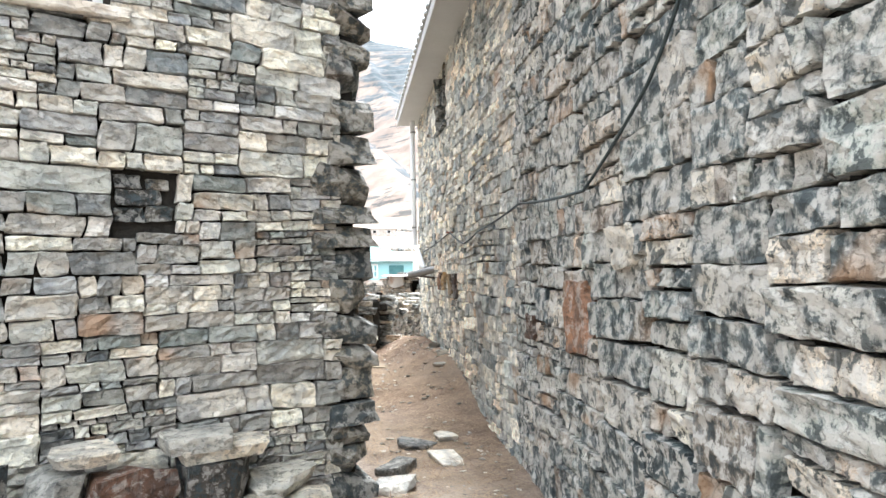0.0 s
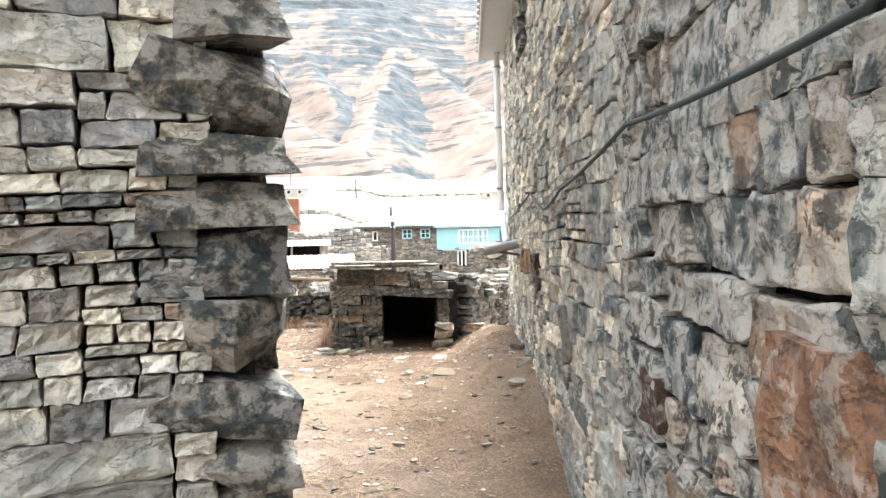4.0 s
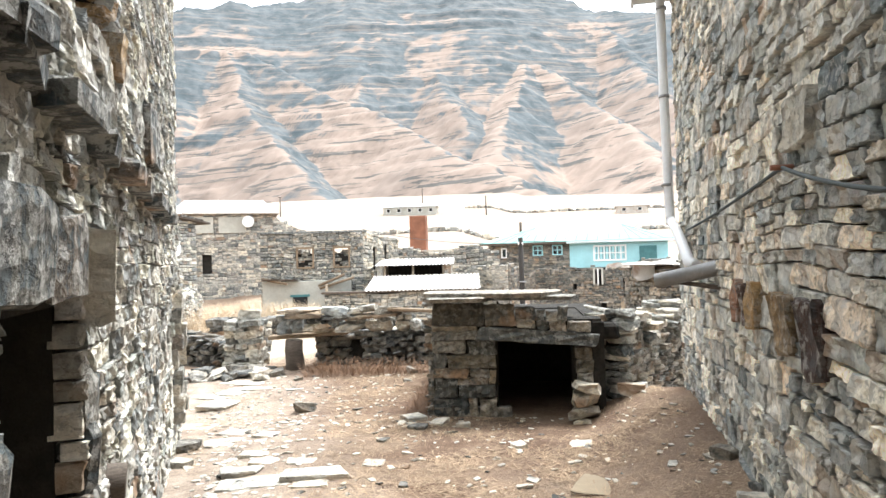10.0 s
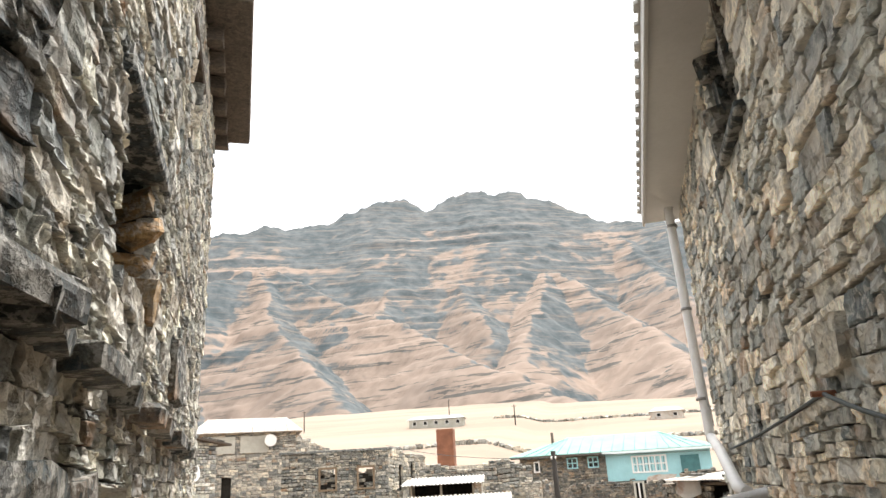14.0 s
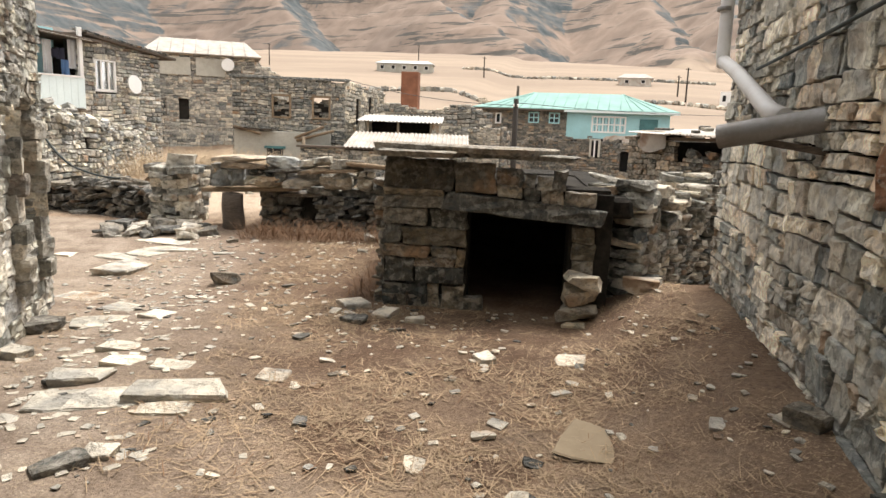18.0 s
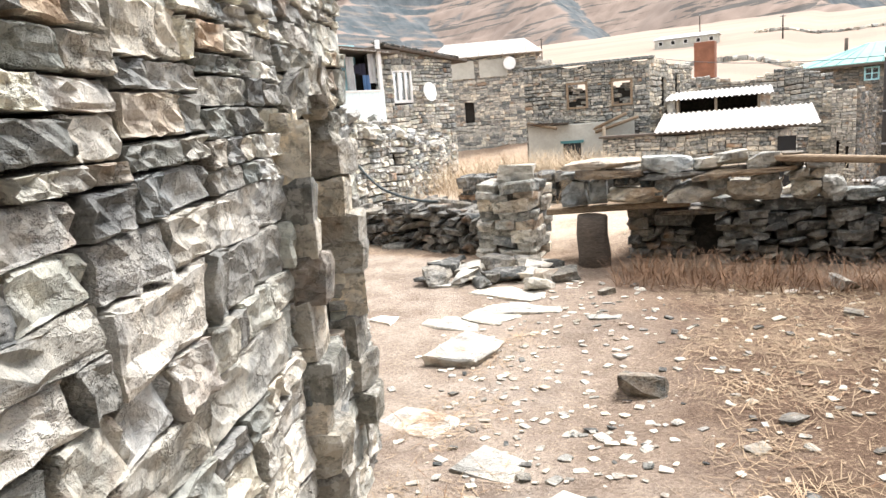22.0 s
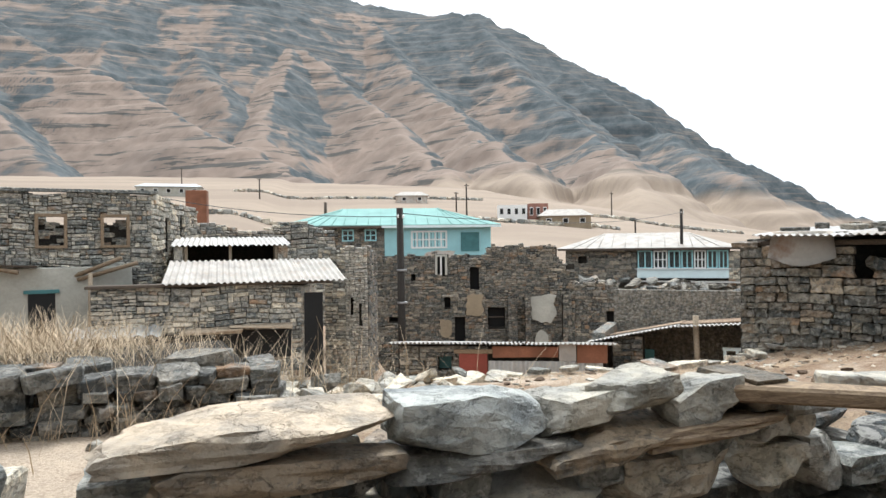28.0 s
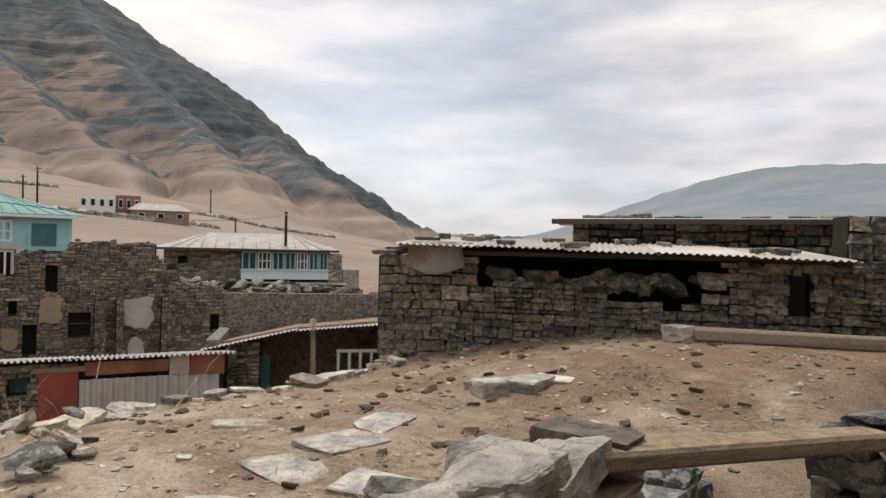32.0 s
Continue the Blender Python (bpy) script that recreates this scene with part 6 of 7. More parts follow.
# pale-roofed house behind
hd = thing("stone_house", "grey stone house with pale metal roof and dish", "house", "village houses")
D0, DU = Vector((-28.4, 60.3)), Vector((6.1, 2.95))
far_wall(hd, D0, DU, 7.6, -3.0, 5.9, M_STONE, ((2.0, 2.7, 1.0, 2.6),), None, 84, (0.12, 0.26), (0.3, 0.8))
box_core(hd, D0, DU, 7.6, 6, -3, 5.8)
gable_box(hd, D0, DU, 7.6, 6, 5.9, 1.35, M_TIN_WHITE, 0.5, 0.6)
MD = frame_of(D0, DU)
part("plaster_panel", bm_box((0.5, 0.08, 4.3), (2.9, 0.12, 5.6), MD), M_PLASTER, hd)
part("plaster_panel", bm_box((3.3, 0.08, 4.3), (5.4, 0.12, 5.6), MD), M_PLASTER, hd)
part("satellite_dish", bm_tube([MD @ Vector((5.6, 0.35, 5.2)), MD @ Vector((5.6, 0.45, 5.2))], 0.38, 14, taper=1.25), M_WHITE, hd, "white satellite dish")
window(hd, MD, 0.4, 1.1, 1.2, 2.5, M_WOODDARK, 1, 2, 0.05)
far_wall(hd, D0 + DU.normalized() * 7.6, (0.6, 3), 6, -3, 5.6, M_STONE, (), lambda q: 5.6 - 0.2 * q, 85, (0.12, 0.26), (0.3, 0.8))

# roofless house with two square windows
he = thing("ruined_house", "roofless grey stone house with empty square windows", "house", "village houses")
E0, EU = Vector((-11.98, 38.68)), Vector((4.38, 1.42))
EL = EU.length
eo = ((EL - 2.98, EL - 2.28, 1.45, 2.3), (EL - 1.34, EL - 0.66, 1.45, 2.3))
far_wall(he, E0, EU, EL, -2.2, 3.05, M_STONE, eo, lambda q: 3.0 + 0.06 * math.sin(q * 2.3), 86, (0.07, 0.16), (0.12, 0.36))
ME = frame_of(E0, EU)
for o in eo:
    for a in ((o[0] - 0.05, o[0] + 0.04, o[2], o[3]), (o[1] - 0.04, o[1] + 0.05, o[2], o[3]), (o[0] - 0.05, o[1] + 0.05, o[3] - 0.02, o[3] + 0.07), (o[0] - 0.05, o[1] + 0.05, o[2] - 0.06, o[2] + 0.02)):
        part("window_board", bm_box((a[0], -0.05, a[2]), (a[1], 0.10, a[3]), ME, 0.008), M_WOOD, he)
    part("infill", bm_box((o[0], -0.45, o[2]), (o[1], -0.30, o[2] + 0.62), ME), M_MORTAR, he)
    joined("stonework", [(("f", r.randrange(10)), ME @ Matrix.Translation((r.uniform(*o[:2]), -0.28, r.uniform(o[2], o[3] - 0.1))) @ Matrix.Diagonal((0.28, 0.1, 0.12, 1))) for _ in range(18)], M_STONE, he)
E1 = E0 + EU
far_wall(he, E1, (0.35, 3.0), 5, -2.2, 3.0, M_STONE_TAN, ((1.2, 1.7, 1.2, 2.4), (2.8, 3.3, 1.2, 2.4)), lambda q: 3.0 - 0.04 * q, 87)
part("top_slab", bm_box((-0.1, -0.5, 3.0), (EL + 0.2, 0.12, 3.07), ME, 0.01, wobble=0.03), M_STONE, he)
part("plaster_wall", bm_box((EL - 4.5, 0.12, -2.4), (EL - 0.6, 0.5, 0.85), ME, 0.02), M_PLASTER, he, "stained greenish plaster front")
# Black panel paints the doorway's shade; the plaster has no opening
part("door", bm_box((EL - 3.2, 0.46, -1.9), (EL - 2.55, 0.53, 0.15), ME), M_DARK, he, "flat black panel painted as the shade of an open doorway")
part("door_frame", bm_box((EL - 3.3, 0.48, 0.15), (EL - 2.45, 0.56, 0.25), ME), M_TEALFRAME, he)
for a, b in (((EL - 4.5, 0.5, 1.0), (EL - 3.4, 1.0, 0.75)), ((EL - 2.2, 0.4, 0.55), (EL - 0.9, 0.9, 1.1)), ((EL - 2.0, 0.5, 0.5), (EL - 0.5, 1.0, 0.95))):
    part("rafter", bm_tube([ME @ Vector(a), ME @ Vector(b)], 0.06, 6), M_WOOD, he)
part("porch_post", bm_tube([ME @ Vector((EL - 1.7, 0.9, -2.0)), ME @ Vector((EL - 1.7, 0.9, 0.7))], 0.06, 7), M_WOODPALE, he)
part("awning", bm_box((EL - 4.5, 0.1, 0.95), (EL - 3.0, 0.9, 1.0), ME @ Matrix.Rotation(radians(2), 4, "Y"), wobble=0.03), M_WOODDARK, he)

# sheds with tin roofs in front of it
hs_ = thing("stone_shed", "stone shed under a pale corrugated tin roof", "shed", "village sheds")
T0, TU = Vector((-8.35, 36.6)), Vector((5.9, 0.65))
far_wall(hs_, T0, TU, 5.2, -2.4, 0.35, M_STONE, (), None, 88, (0.07, 0.16), (0.13, 0.38))
sheet_roof(hs_, T0 + Vector((1.9, 0.2)), TU, 4.2, 0.42, 2.6, 0.45, M_TIN_WHITE, 0.25)
part("purlin", bm_box((-0.1, -0.3, 0.35), (6.0, 0.18, 0.43), frame_of(T0, TU), 0.01), M_WOODDARK, hs_)
far_wall(hs_, T0 + TU.normalized() * 5.2, (0.5, 3), 2.6, -2.4, 0.3, M_PALE, (), lambda q: 0.3, 89)
box_core(hs_, T0, TU, 5.2, 3, -2.4, 0.3)
part("eave_sheet", mesh_of("eave_sheet", *corrugated(frame_of(T0, TU, -0.62) @ Matrix.Translation((-0.4, 0.0, 0)) @ Matrix.Rotation(radians(-9), 4, "X"), 2.1, 0.95, 0.3, 0.035), M_TIN_GREY), M_TIN_GREY, hs_)
for x0, x1, y1, z in ((2.1, 3.6, 0.8, -0.80), (3.3, 4.9, 0.7, -0.74)):
    part("eave_plank", bm_box((x0, 0.05, z), (x1, y1, z + 0.05), frame_of(T0, TU), 0.01, wobble=0.05), M_WOODPALE, hs_)
# Black sheet paints the shade under the eave planks
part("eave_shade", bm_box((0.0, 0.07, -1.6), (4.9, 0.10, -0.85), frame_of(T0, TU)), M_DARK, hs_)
# Black panel paints the darkness of a door gap
part("door_gap", bm_box((5.25, 0.0, -2.2), (5.75, 0.06, 0.1), frame_of(T0, TU)), M_DARK, hs_)
h2 = thing("stone_shed", "open shed with dark inside and rusty roof", "shed", "village sheds")
T1 = Vector((-6.9, 40.2))
part("back_wall", bm_box((0, -2.5, -1), (3.2, -2.3, 1.5), frame_of(T1, TU)), M_MORTAR, h2)
part("side_wall", bm_box((-0.1, -2.4, -1), (0.15, 0, 1.4), frame_of(T1, TU)), M_STONE, h2)
part("side_wall", bm_box((3.0, -2.4, -1), (3.3, 0, 1.4), frame_of(T1, TU)), M_STONE, h2)
part("parapet", bm_box((0.6, -0.2, 0.45), (2.0, 0, 0.75), frame_of(T1, TU)), M_WOOD, h2)
sheet_roof(h2, T1, TU, 3.2, 1.42, 2.6, 0.25, M_TIN, 0.2)
for x in (0.2, 1.5, 2.9):
    part("post", bm_box((x, -0.15, -1), (x + 0.09, -0.06, 1.42), frame_of(T1, TU)), M_WOODPALE, h2)
h3 = thing("ruined_house", "low ruined stone walls behind sheds", "house", "village houses")
far_wall(h3, (-8.0, 47.0), (6.2, 0.4), 6.2, -2, 2.4, M_STONE, (), lambda q: 2.2 + 0.2 * math.sin(q * 1.7), 90)
box_core(h3, (-8.0, 47.0), (6.2, 0.4), 6.2, 3, -2, 1.9)
chim = thing("rusty_tank", "square rusty sheet-metal tank standing between houses", "tank")
part("sheet", bm_box((-0.8, -0.6, -2.5), (0.8, 0.6, 2.0), pose(-11.4, 75.6, 4.0), 0.03), M_RUST, chim)
part("base_wall", bm_box((-4.5, -0.4, -4.0), (4.5, 1.2, 0.2), pose(-12.2, 74.4, 2.4)), M_STONE, chim)
post_w = thing("white_post", "white painted sheet panel between houses", "panel")
part("sheet", bm_box((-0.45, -0.05, -3.5), (0.45, 0.05, 1.2), pose(-12.6, 60.0, 2.5)), M_BLUEPALE, post_w)

# pale tower-like wall stub and the tall ruins
tw = thing("ruined_wall", "tall pale stub of a ruined stone wall", "wall", "village ruins")
far_wall(tw, (-1.78, 40.98), (0.72, -0.03), 0.74, -4, 1.4, M_PALE, ((0.18, 0.25, -0.9, -0.4), (0.45, 0.52, -1.3, -0.6)), lambda q: 1.36 + 0.06 * math.sin(q * 9), 91, (0.05, 0.11), (0.10, 0.28))
far_wall(tw, (-2.45, 41.15), (0.67, -0.17), 0.69, -4, 1.3, M_STONE_TAN, (), lambda q: 1.28 + 0.05 * math.sin(q * 11), 92, (0.07, 0.14), (0.14, 0.36))
far_wall(tw, (-1.0, 40.95), (0.6, 3), 3, -4, 1.4, M_STONE_DIM, (), lambda q: 1.4 - 0.1 * q, 93)
box_core(tw, (-2.2, 41.0), (1.2, -0.05), 1.2, 2, -4, 1.2)
hf = thing("ruined_house", "tall dark ruined stone houses with empty window holes", "house", "village ruins")
F0, FU = Vector((0.1, 54.2)), Vector((10.1, -2.4))
fo = ((5.52, 5.98, -0.98, 0.25), (6.44, 7.33, -3.0, -1.95), (4.69, 5.22, -3.75, -2.39), (3.70, 4.28, -0.2, 0.78), (2.42, 2.62, -0.5, -0.15), (4.15, 4.45, -1.95, -1.35), (1.2, 1.9, -2.65, -2.45), (9.2, 9.55, -2.1, -1.5), (7.6, 8.0, -4.6, -3.3))
htop = lambda q: (0.82 + 0.10 * math.sin(q * 4) + 0.08 * math.sin(q * 11) if q < 6.45 else 1.32 + 0.05 * math.sin(q * 5) + 0.04 * math.sin(q * 17) if q < 10.0 else 1.0 - 1.2 * (q - 10.0))  # noqa: E731
far_wall(hf, F0, FU, 11.0, -5.9, 1.45, M_STONE_DIM, fo, htop, 94, (0.08, 0.18), (0.14, 0.42))
MFv = frame_of(F0, FU)
for o in fo:
    # Black sheet paints the dark inside of each hole
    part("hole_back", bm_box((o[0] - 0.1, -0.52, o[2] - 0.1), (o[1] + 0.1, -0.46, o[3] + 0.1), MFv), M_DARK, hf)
for x0, x1, z0, z1, mat in ((3.68, 3.80, -0.2, 0.82, M_PLASTER), (4.20, 4.32, -0.2, 0.82, M_PLASTER), (3.95, 4.03, -0.2, 0.78, M_WHITE), (3.68, 4.32, 0.76, 0.86, M_PLASTER)):
    part("window_frame", bm_box((x0, 0.0, z0), (x1, 0.12, z1), MFv, 0.01), mat, hf)


def rough_patch(parent, m, x0, x1, z0, z1, material, seed, y=0.085):
    """A flaking skin of plaster with a ragged outline."""
    q = random.Random(seed)
    bm = bmesh.new()
    cx, cz = (x0 + x1) / 2, (z0 + z1) / 2
    rim = []
    for k in range(18):
        t = 2 * math.pi * k / 18
        e = q.uniform(0.78, 1.08) / max(abs(math.cos(t)), abs(math.sin(t)), 0.75)
        rim.append(bm.verts.new(m @ Vector((cx + math.cos(t) * e * (x1 - x0) / 2, y + q.uniform(-0.01, 0.01), cz + math.sin(t) * e * (z1 - z0) / 2))))
    f = bm.faces.new(rim)
    out = bmesh.ops.extrude_face_region(bm, geom=[f])
    back = m.to_3x3() @ Vector((0, -0.10, 0))
    bmesh.ops.translate(bm, vec=back, verts=[v for v in out["geom"] if isinstance(v, bmesh.types.BMVert)])
    bmesh.ops.recalc_face_normals(bm, faces=bm.faces)
    return part("plaster_patch", bm, material, parent)


for n_, box in enumerate(((8.65, 10.0, -2.8, -1.22), (3.9, 4.55, -3.5, -2.5), (8.9, 9.6, -4.6, -3.2), (5.3, 6.2, -2.4, -1.2))):
    rough_patch(hf, MFv, *box, M_PLASTER if n_ % 2 == 0 else M_EARTHPLASTER, 300 + n_)
part("hole_frame", bm_box((6.5, -0.3, -2.5), (7.3, -0.24, -2.44), MFv), M_WOODDARK, hf)
part("lintel", bm_box((4.05, -0.1, -1.35), (4.6, 0.12, -1.26), MFv, 0.01), M_STONE, hf)
part("lintel", bm_box((4.6, -0.1, -2.42), (5.3, 0.12, -2.32), MFv, 0.01), M_STONE_DIM, hf)
for x, w, z1 in ((7.45, 0.5, -1.4), (8.35, 0.3, -1.2), (10.3, 0.45, -1.3)):
    far_wall(hf, F0 + FU.normalized() * x + Vector((-0.23, -0.97)) * 0.45, FU, w, -5.9, z1, M_STONE_DIM, (), None, 500 + int(x), (0.08, 0.18), (0.14, 0.3), 0.3)
far_wall(hf, F0 + Vector((-0.5, 2.8)), (0.5, -2.8), 2.8, -5.9, 0.8, M_STONE_DIM, (), lambda q: 0.4 + 0.15 * q, 506, (0.08, 0.18), (0.14, 0.42))
F2 = F0 + FU.normalized() * 11.0
far_wall(hf, F2, (7.4, -4.2), 8.6, -5, 1.0, M_STONE_DIM, ((1.6, 2.0, -3.0, -2.1), (4.2, 4.7, -2.8, -1.7), (6.2, 6.8, -2.4, -1.3)), lambda q: -0.75 - 0.12 * q + 0.25 * math.sin(q * 1.3), 95, (0.09, 0.2), (0.14, 0.42))
for q, z in ((1.8, -2.55), (4.45, -2.25), (6.5, -1.85)):
    # Black sheet added behind each hole as its inner shade
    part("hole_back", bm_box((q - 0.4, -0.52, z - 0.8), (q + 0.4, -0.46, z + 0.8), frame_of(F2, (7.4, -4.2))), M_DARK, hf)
joined("stonework", [(("r", r.randrange(14)), pose(x := r.uniform(9.5, 19), y := 53.5 - 0.5 * (x - 10) + r.uniform(0.3, 4), r.uniform(-1.7, -0.5) - 0.05 * (x - 10), r.uniform(-30, 30), r.uniform(-30, 30), r.uniform(0, 180)) @ Matrix.Diagonal(((w := r.uniform(.3, .9)), w * .7, w * .35, 1))) for _ in range(320)], M_STONE_DIM, hf)

# house with the turquoise roof
hh = thing("turquoise_house", "large stone house with turquoise metal roof and blue veranda", "house")
H0, HU = Vector((-4.2, 70.4)), Vector((15.2, -2.0))
MHh = frame_of(H0, HU)
far_wall(hh, H0, HU, 7.2, -3, 2.9, M_STONE_DIM, ((1.2, 1.7, 1.6, 2.5), (4.0, 4.9, 1.75, 2.65), (5.7, 6.6, 1.75, 2.65)), None, 96, (0.12, 0.26), (0.3, 0.8))
window(hh, MHh, 1.2, 1.7, 1.6, 2.5, M_WHITE, 1, 1, 0.05, 0.1)
window(hh, MHh, 4.0, 4.9, 1.75, 2.65, M_BLUE, 2, 2, 0.05, 0.1)
window(hh, MHh, 5.7, 6.6, 1.75, 2.65, M_BLUE, 2, 2, 0.05, 0.1)
part("veranda_wall", bm_box((7.2, -0.3, 0.6), (15.3, 0.1, 2.9), MHh), M_BLUE, hh, "light blue boarded veranda")
for i in range(32):
    part("board", bm_box((7.25 + i * 0.25, 0.10, 0.65), (7.46 + i * 0.25, 0.13, 2.75), MHh), M_BLUE, hh)
window(hh, MHh, 9.2, 11.95, 1.15, 2.5, M_WHITE, 6, 2, 0.16, 0.13, "wide white veranda window")
part("veranda_gap", bm_box((13.0, 0.14, 0.9), (14.4, 0.18, 2.35), MHh), M_TEALFRAME, hh)
part("under_wall", bm_box((7.2, -0.4, -3), (15.2, 0.0, 0.6), MHh), M_STONE_DIM, hh)
box_core(hh, H0, HU, 15.2, 8, -3, 2.85)
gable_box(hh, H0, HU, 15.3, 8.5, 2.95, 1.5, M_TURQ, 0.7, 3.8)
part("eave_trim", bm_box((7.0, 0.62, 2.72), (16.0, 0.72, 2.9), MHh), M_BLUEPALE, hh)
part("flue", bm_tube([MHh @ Vector((2.5, -3, 3.4)), MHh @ Vector((2.5, -3, 4.9))], 0.12, 8), M_WOODDARK, hh)

part("eave_trim", bm_box((-0.6, 0.62, 2.74), (7.0, 0.71, 2.88), MHh), M_WOODDARK, hh)
rough_patch(hh, MHh, 10.2, 12.6, 0.2, 1.0, M_RUSTPALE, 310, 0.17)

# house with the long blue window band
hi_ = thing("veranda_house", "stone house with pale roof and turquoise window band", "house")
I0, IU = Vector((15.6, 64.8)), Vector((9.8, -5.4))
MI = frame_of(I0, IU)
far_wall(hi_, I0, IU, 5.0, -3.8, 0.95, M_STONE_DIM, ((0.9, 1.5, -0.1, 0.5),), None, 97, (0.12, 0.24), (0.3, 0.7))
# Black sheet behind the small window in place of an unlit room
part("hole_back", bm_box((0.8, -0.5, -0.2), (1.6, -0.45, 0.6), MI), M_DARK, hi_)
part("band_wall", bm_box((5.0, -0.2, -1.1), (11.0, 0.22, -0.45), MI), M_BLUEPALE, hi_, "pale turquoise boarded window band")
for i in range(20):
    part("board", bm_box((5.02 + i * 0.3, 0.22, -1.06), (5.29 + i * 0.3, 0.245, -0.47), MI), M_BLUEPALE, hi_)
for x0, x1 in ((5.05, 6.05), (6.12, 7.04), (7.1, 7.9), (7.95, 8.72), (8.78, 9.56), (9.62, 10.3), (10.35, 10.98)):
    white = x0 in (6.12, 8.78)
    window(hi_, MI, x0, x1, -0.45, 0.82, M_WHITE if white else M_BLUE, 3 if white else 2, 2 if white else 1, 0.15, 0.09)
    if not white:
        part("curtain", bm_box((x0 + 0.08, 0.085, -0.36), (x1 - 0.08, 0.095, 0.74), MI), M_BLUEPALE, hi_)
part("sill", bm_box((4.9, 0.2, -0.48), (11.1, 0.34, -0.42), MI), M_WHITE, hi_)
part("lean_to_sheet", bm_box((4.8, 0.2, -1.28), (12.2, 1.3, -1.22), MI @ Matrix.Rotation(radians(0.6), 4, "Y"), 0.01, wobble=0.04), M_TIN_WHITE, hi_)
far_wall(hi_, I0 + IU.normalized() * 5, IU, 6.2, -3.8, -1.25, M_STONE_DIM, (), None, 98, (0.12, 0.24), (0.3, 0.7))
box_core(hi_, I0, IU, 11.2, 6, -3.8, 0.9)
gable_box(hi_, I0, IU, 11.2, 6.5, 1.02, 1.1, M_TIN_WHITE, 0.55, 2.6)
part("eave_board", bm_box((-0.5, 0.5, 0.86), (11.7, 0.56, 1.0), MI), M_WOODDARK, hi_)
far_wall(hi_, I0 + IU.normalized() * 11.0, IU, 1.0, -3.8, 0.75, M_STONE_TAN, (), None, 197, (0.12, 0.24), (0.3, 0.7))
part("annex", bm_box((12.1, -1.2, -2), (13.3, -0.2, -0.35), MI, 0.02), M_STONE_TAN, hi_)
iw = thing("rubble_wall", "long rubble terrace wall below houses", "wall", kind="structure")
far_wall(iw, (13, 58.5), (16, -7), 17.5, -5.5, -1.3, M_STONE_DIM, ((7.5, 8.1, -3.0, -1.7),), lambda q: -1.45 + 0.2 * math.sin(q * 1.9) + 0.12 * math.sin(q * 5), 99)

# tin sheds below the terrace
ts = thing("tin_shed", "low shed with red door, metal sheets and tin roof", "shed")
S0, SU = Vector((-0.95, 34.15)), Vector((4.55, -1.5))
MS = frame_of(S0, SU)
part("lintel", bm_box((1.3, 0.0, -1.18), (2.2, 0.10, -1.08), MS, 0.01), M_WOOD, ts)
part("window_back", bm_box((0.85, -0.4, -1.7), (1.3, -0.36, -1.1), MS), M_TEALFRAME, ts)
far_wall(ts, S0, SU, 2.1, -2.9, -1.0, M_STONE_DIM, ((0.91, 1.23, -1.6, -1.22),), None, 101, (0.08, 0.16), (0.2, 0.5))
part("door", bm_box((1.42, 0.02, -2.7), (2.08, 0.08, -1.18), MS, 0.01), M_RED, ts, "red painted plank door")
part("infill", bm_box((2.05, -0.1, -2.7), (4.8, -0.06, -1.0), MS), M_MORTAR, ts)
part("sheet_wall", mesh_of("sheet_wall", *corrugated(MS @ Matrix.Translation((2.1, 0.05, -2.7)) @ Matrix.Rotation(radians(90), 4, "X"), 2.6, 1.35, 0.2, 0.03), M_TIN_GREY), M_TIN_GREY, ts, "grey corrugated metal sheets")
part("rust_sheet", bm_box((2.2, 0.06, -1.26), (3.7, 0.09, -1.02), MS, wobble=0.02), M_RUST, ts)
part("rust_sheet", bm_box((3.72, 0.06, -1.34), (4.1, 0.09, -0.95), MS), M_TIN_WHITE, ts)
part("rust_sheet", bm_box((4.12, 0.06, -1.38), (4.8, 0.09, -0.96), MS), M_RUST, ts)
sheet_roof(ts, S0, SU, 4.8, -0.93, 2.5, -0.34, M_TIN, 0.22, 0.10)
ts2 = thing("open_shed", "open-fronted dark shed under a rusty tin roof", "shed")
Q0, QU = Vector((4.3, 34.5)), Vector((3.4, -2.3))
MQ = frame_of(Q0, QU)
part("back_wall", bm_box((0, -2.6, -3), (4.2, -2.4, 0), MQ), M_STONE_DIM, ts2)
part("side_wall", bm_box((-0.2, -2.5, -3), (0.1, 0, -0.95), MQ), M_STONE_DIM, ts2)
part("post", bm_tube([MQ @ Vector((2.35, 0, -2.6)), MQ @ Vector((2.3, 0, -0.45))], 0.07, 8), M_WOODPALE, ts2)
# Right wall added to keep sunlight out and the inside dark
part("side_wall", bm_box((4.15, -2.5, -3), (4.4, 0.1, -0.5), MQ), M_STONE_DIM, ts2)
gate = part("window_frame", bm_box((2.9, -0.62, -1.36), (4.1, -0.56, -1.28), MQ), M_BLUEPALE, ts2, "pale blue glazed frame standing inside")
for i in range(5):
    part("bar", bm_box((2.92 + i * 0.28, -0.61, -2.4), (2.99 + i * 0.28, -0.57, -1.36), MQ), M_BLUEPALE, gate)
part("board", bm_box((1.0, -0.9, -2.4), (1.25, -0.85, -1.45), MQ), M_TEALFRAME, ts2)
far_wall(ts2, Q0 + QU.normalized() * 0.3, QU, 0.75, -3, -1.05, M_STONE_DIM, (), None, 103, (0.08, 0.16), (0.2, 0.4))
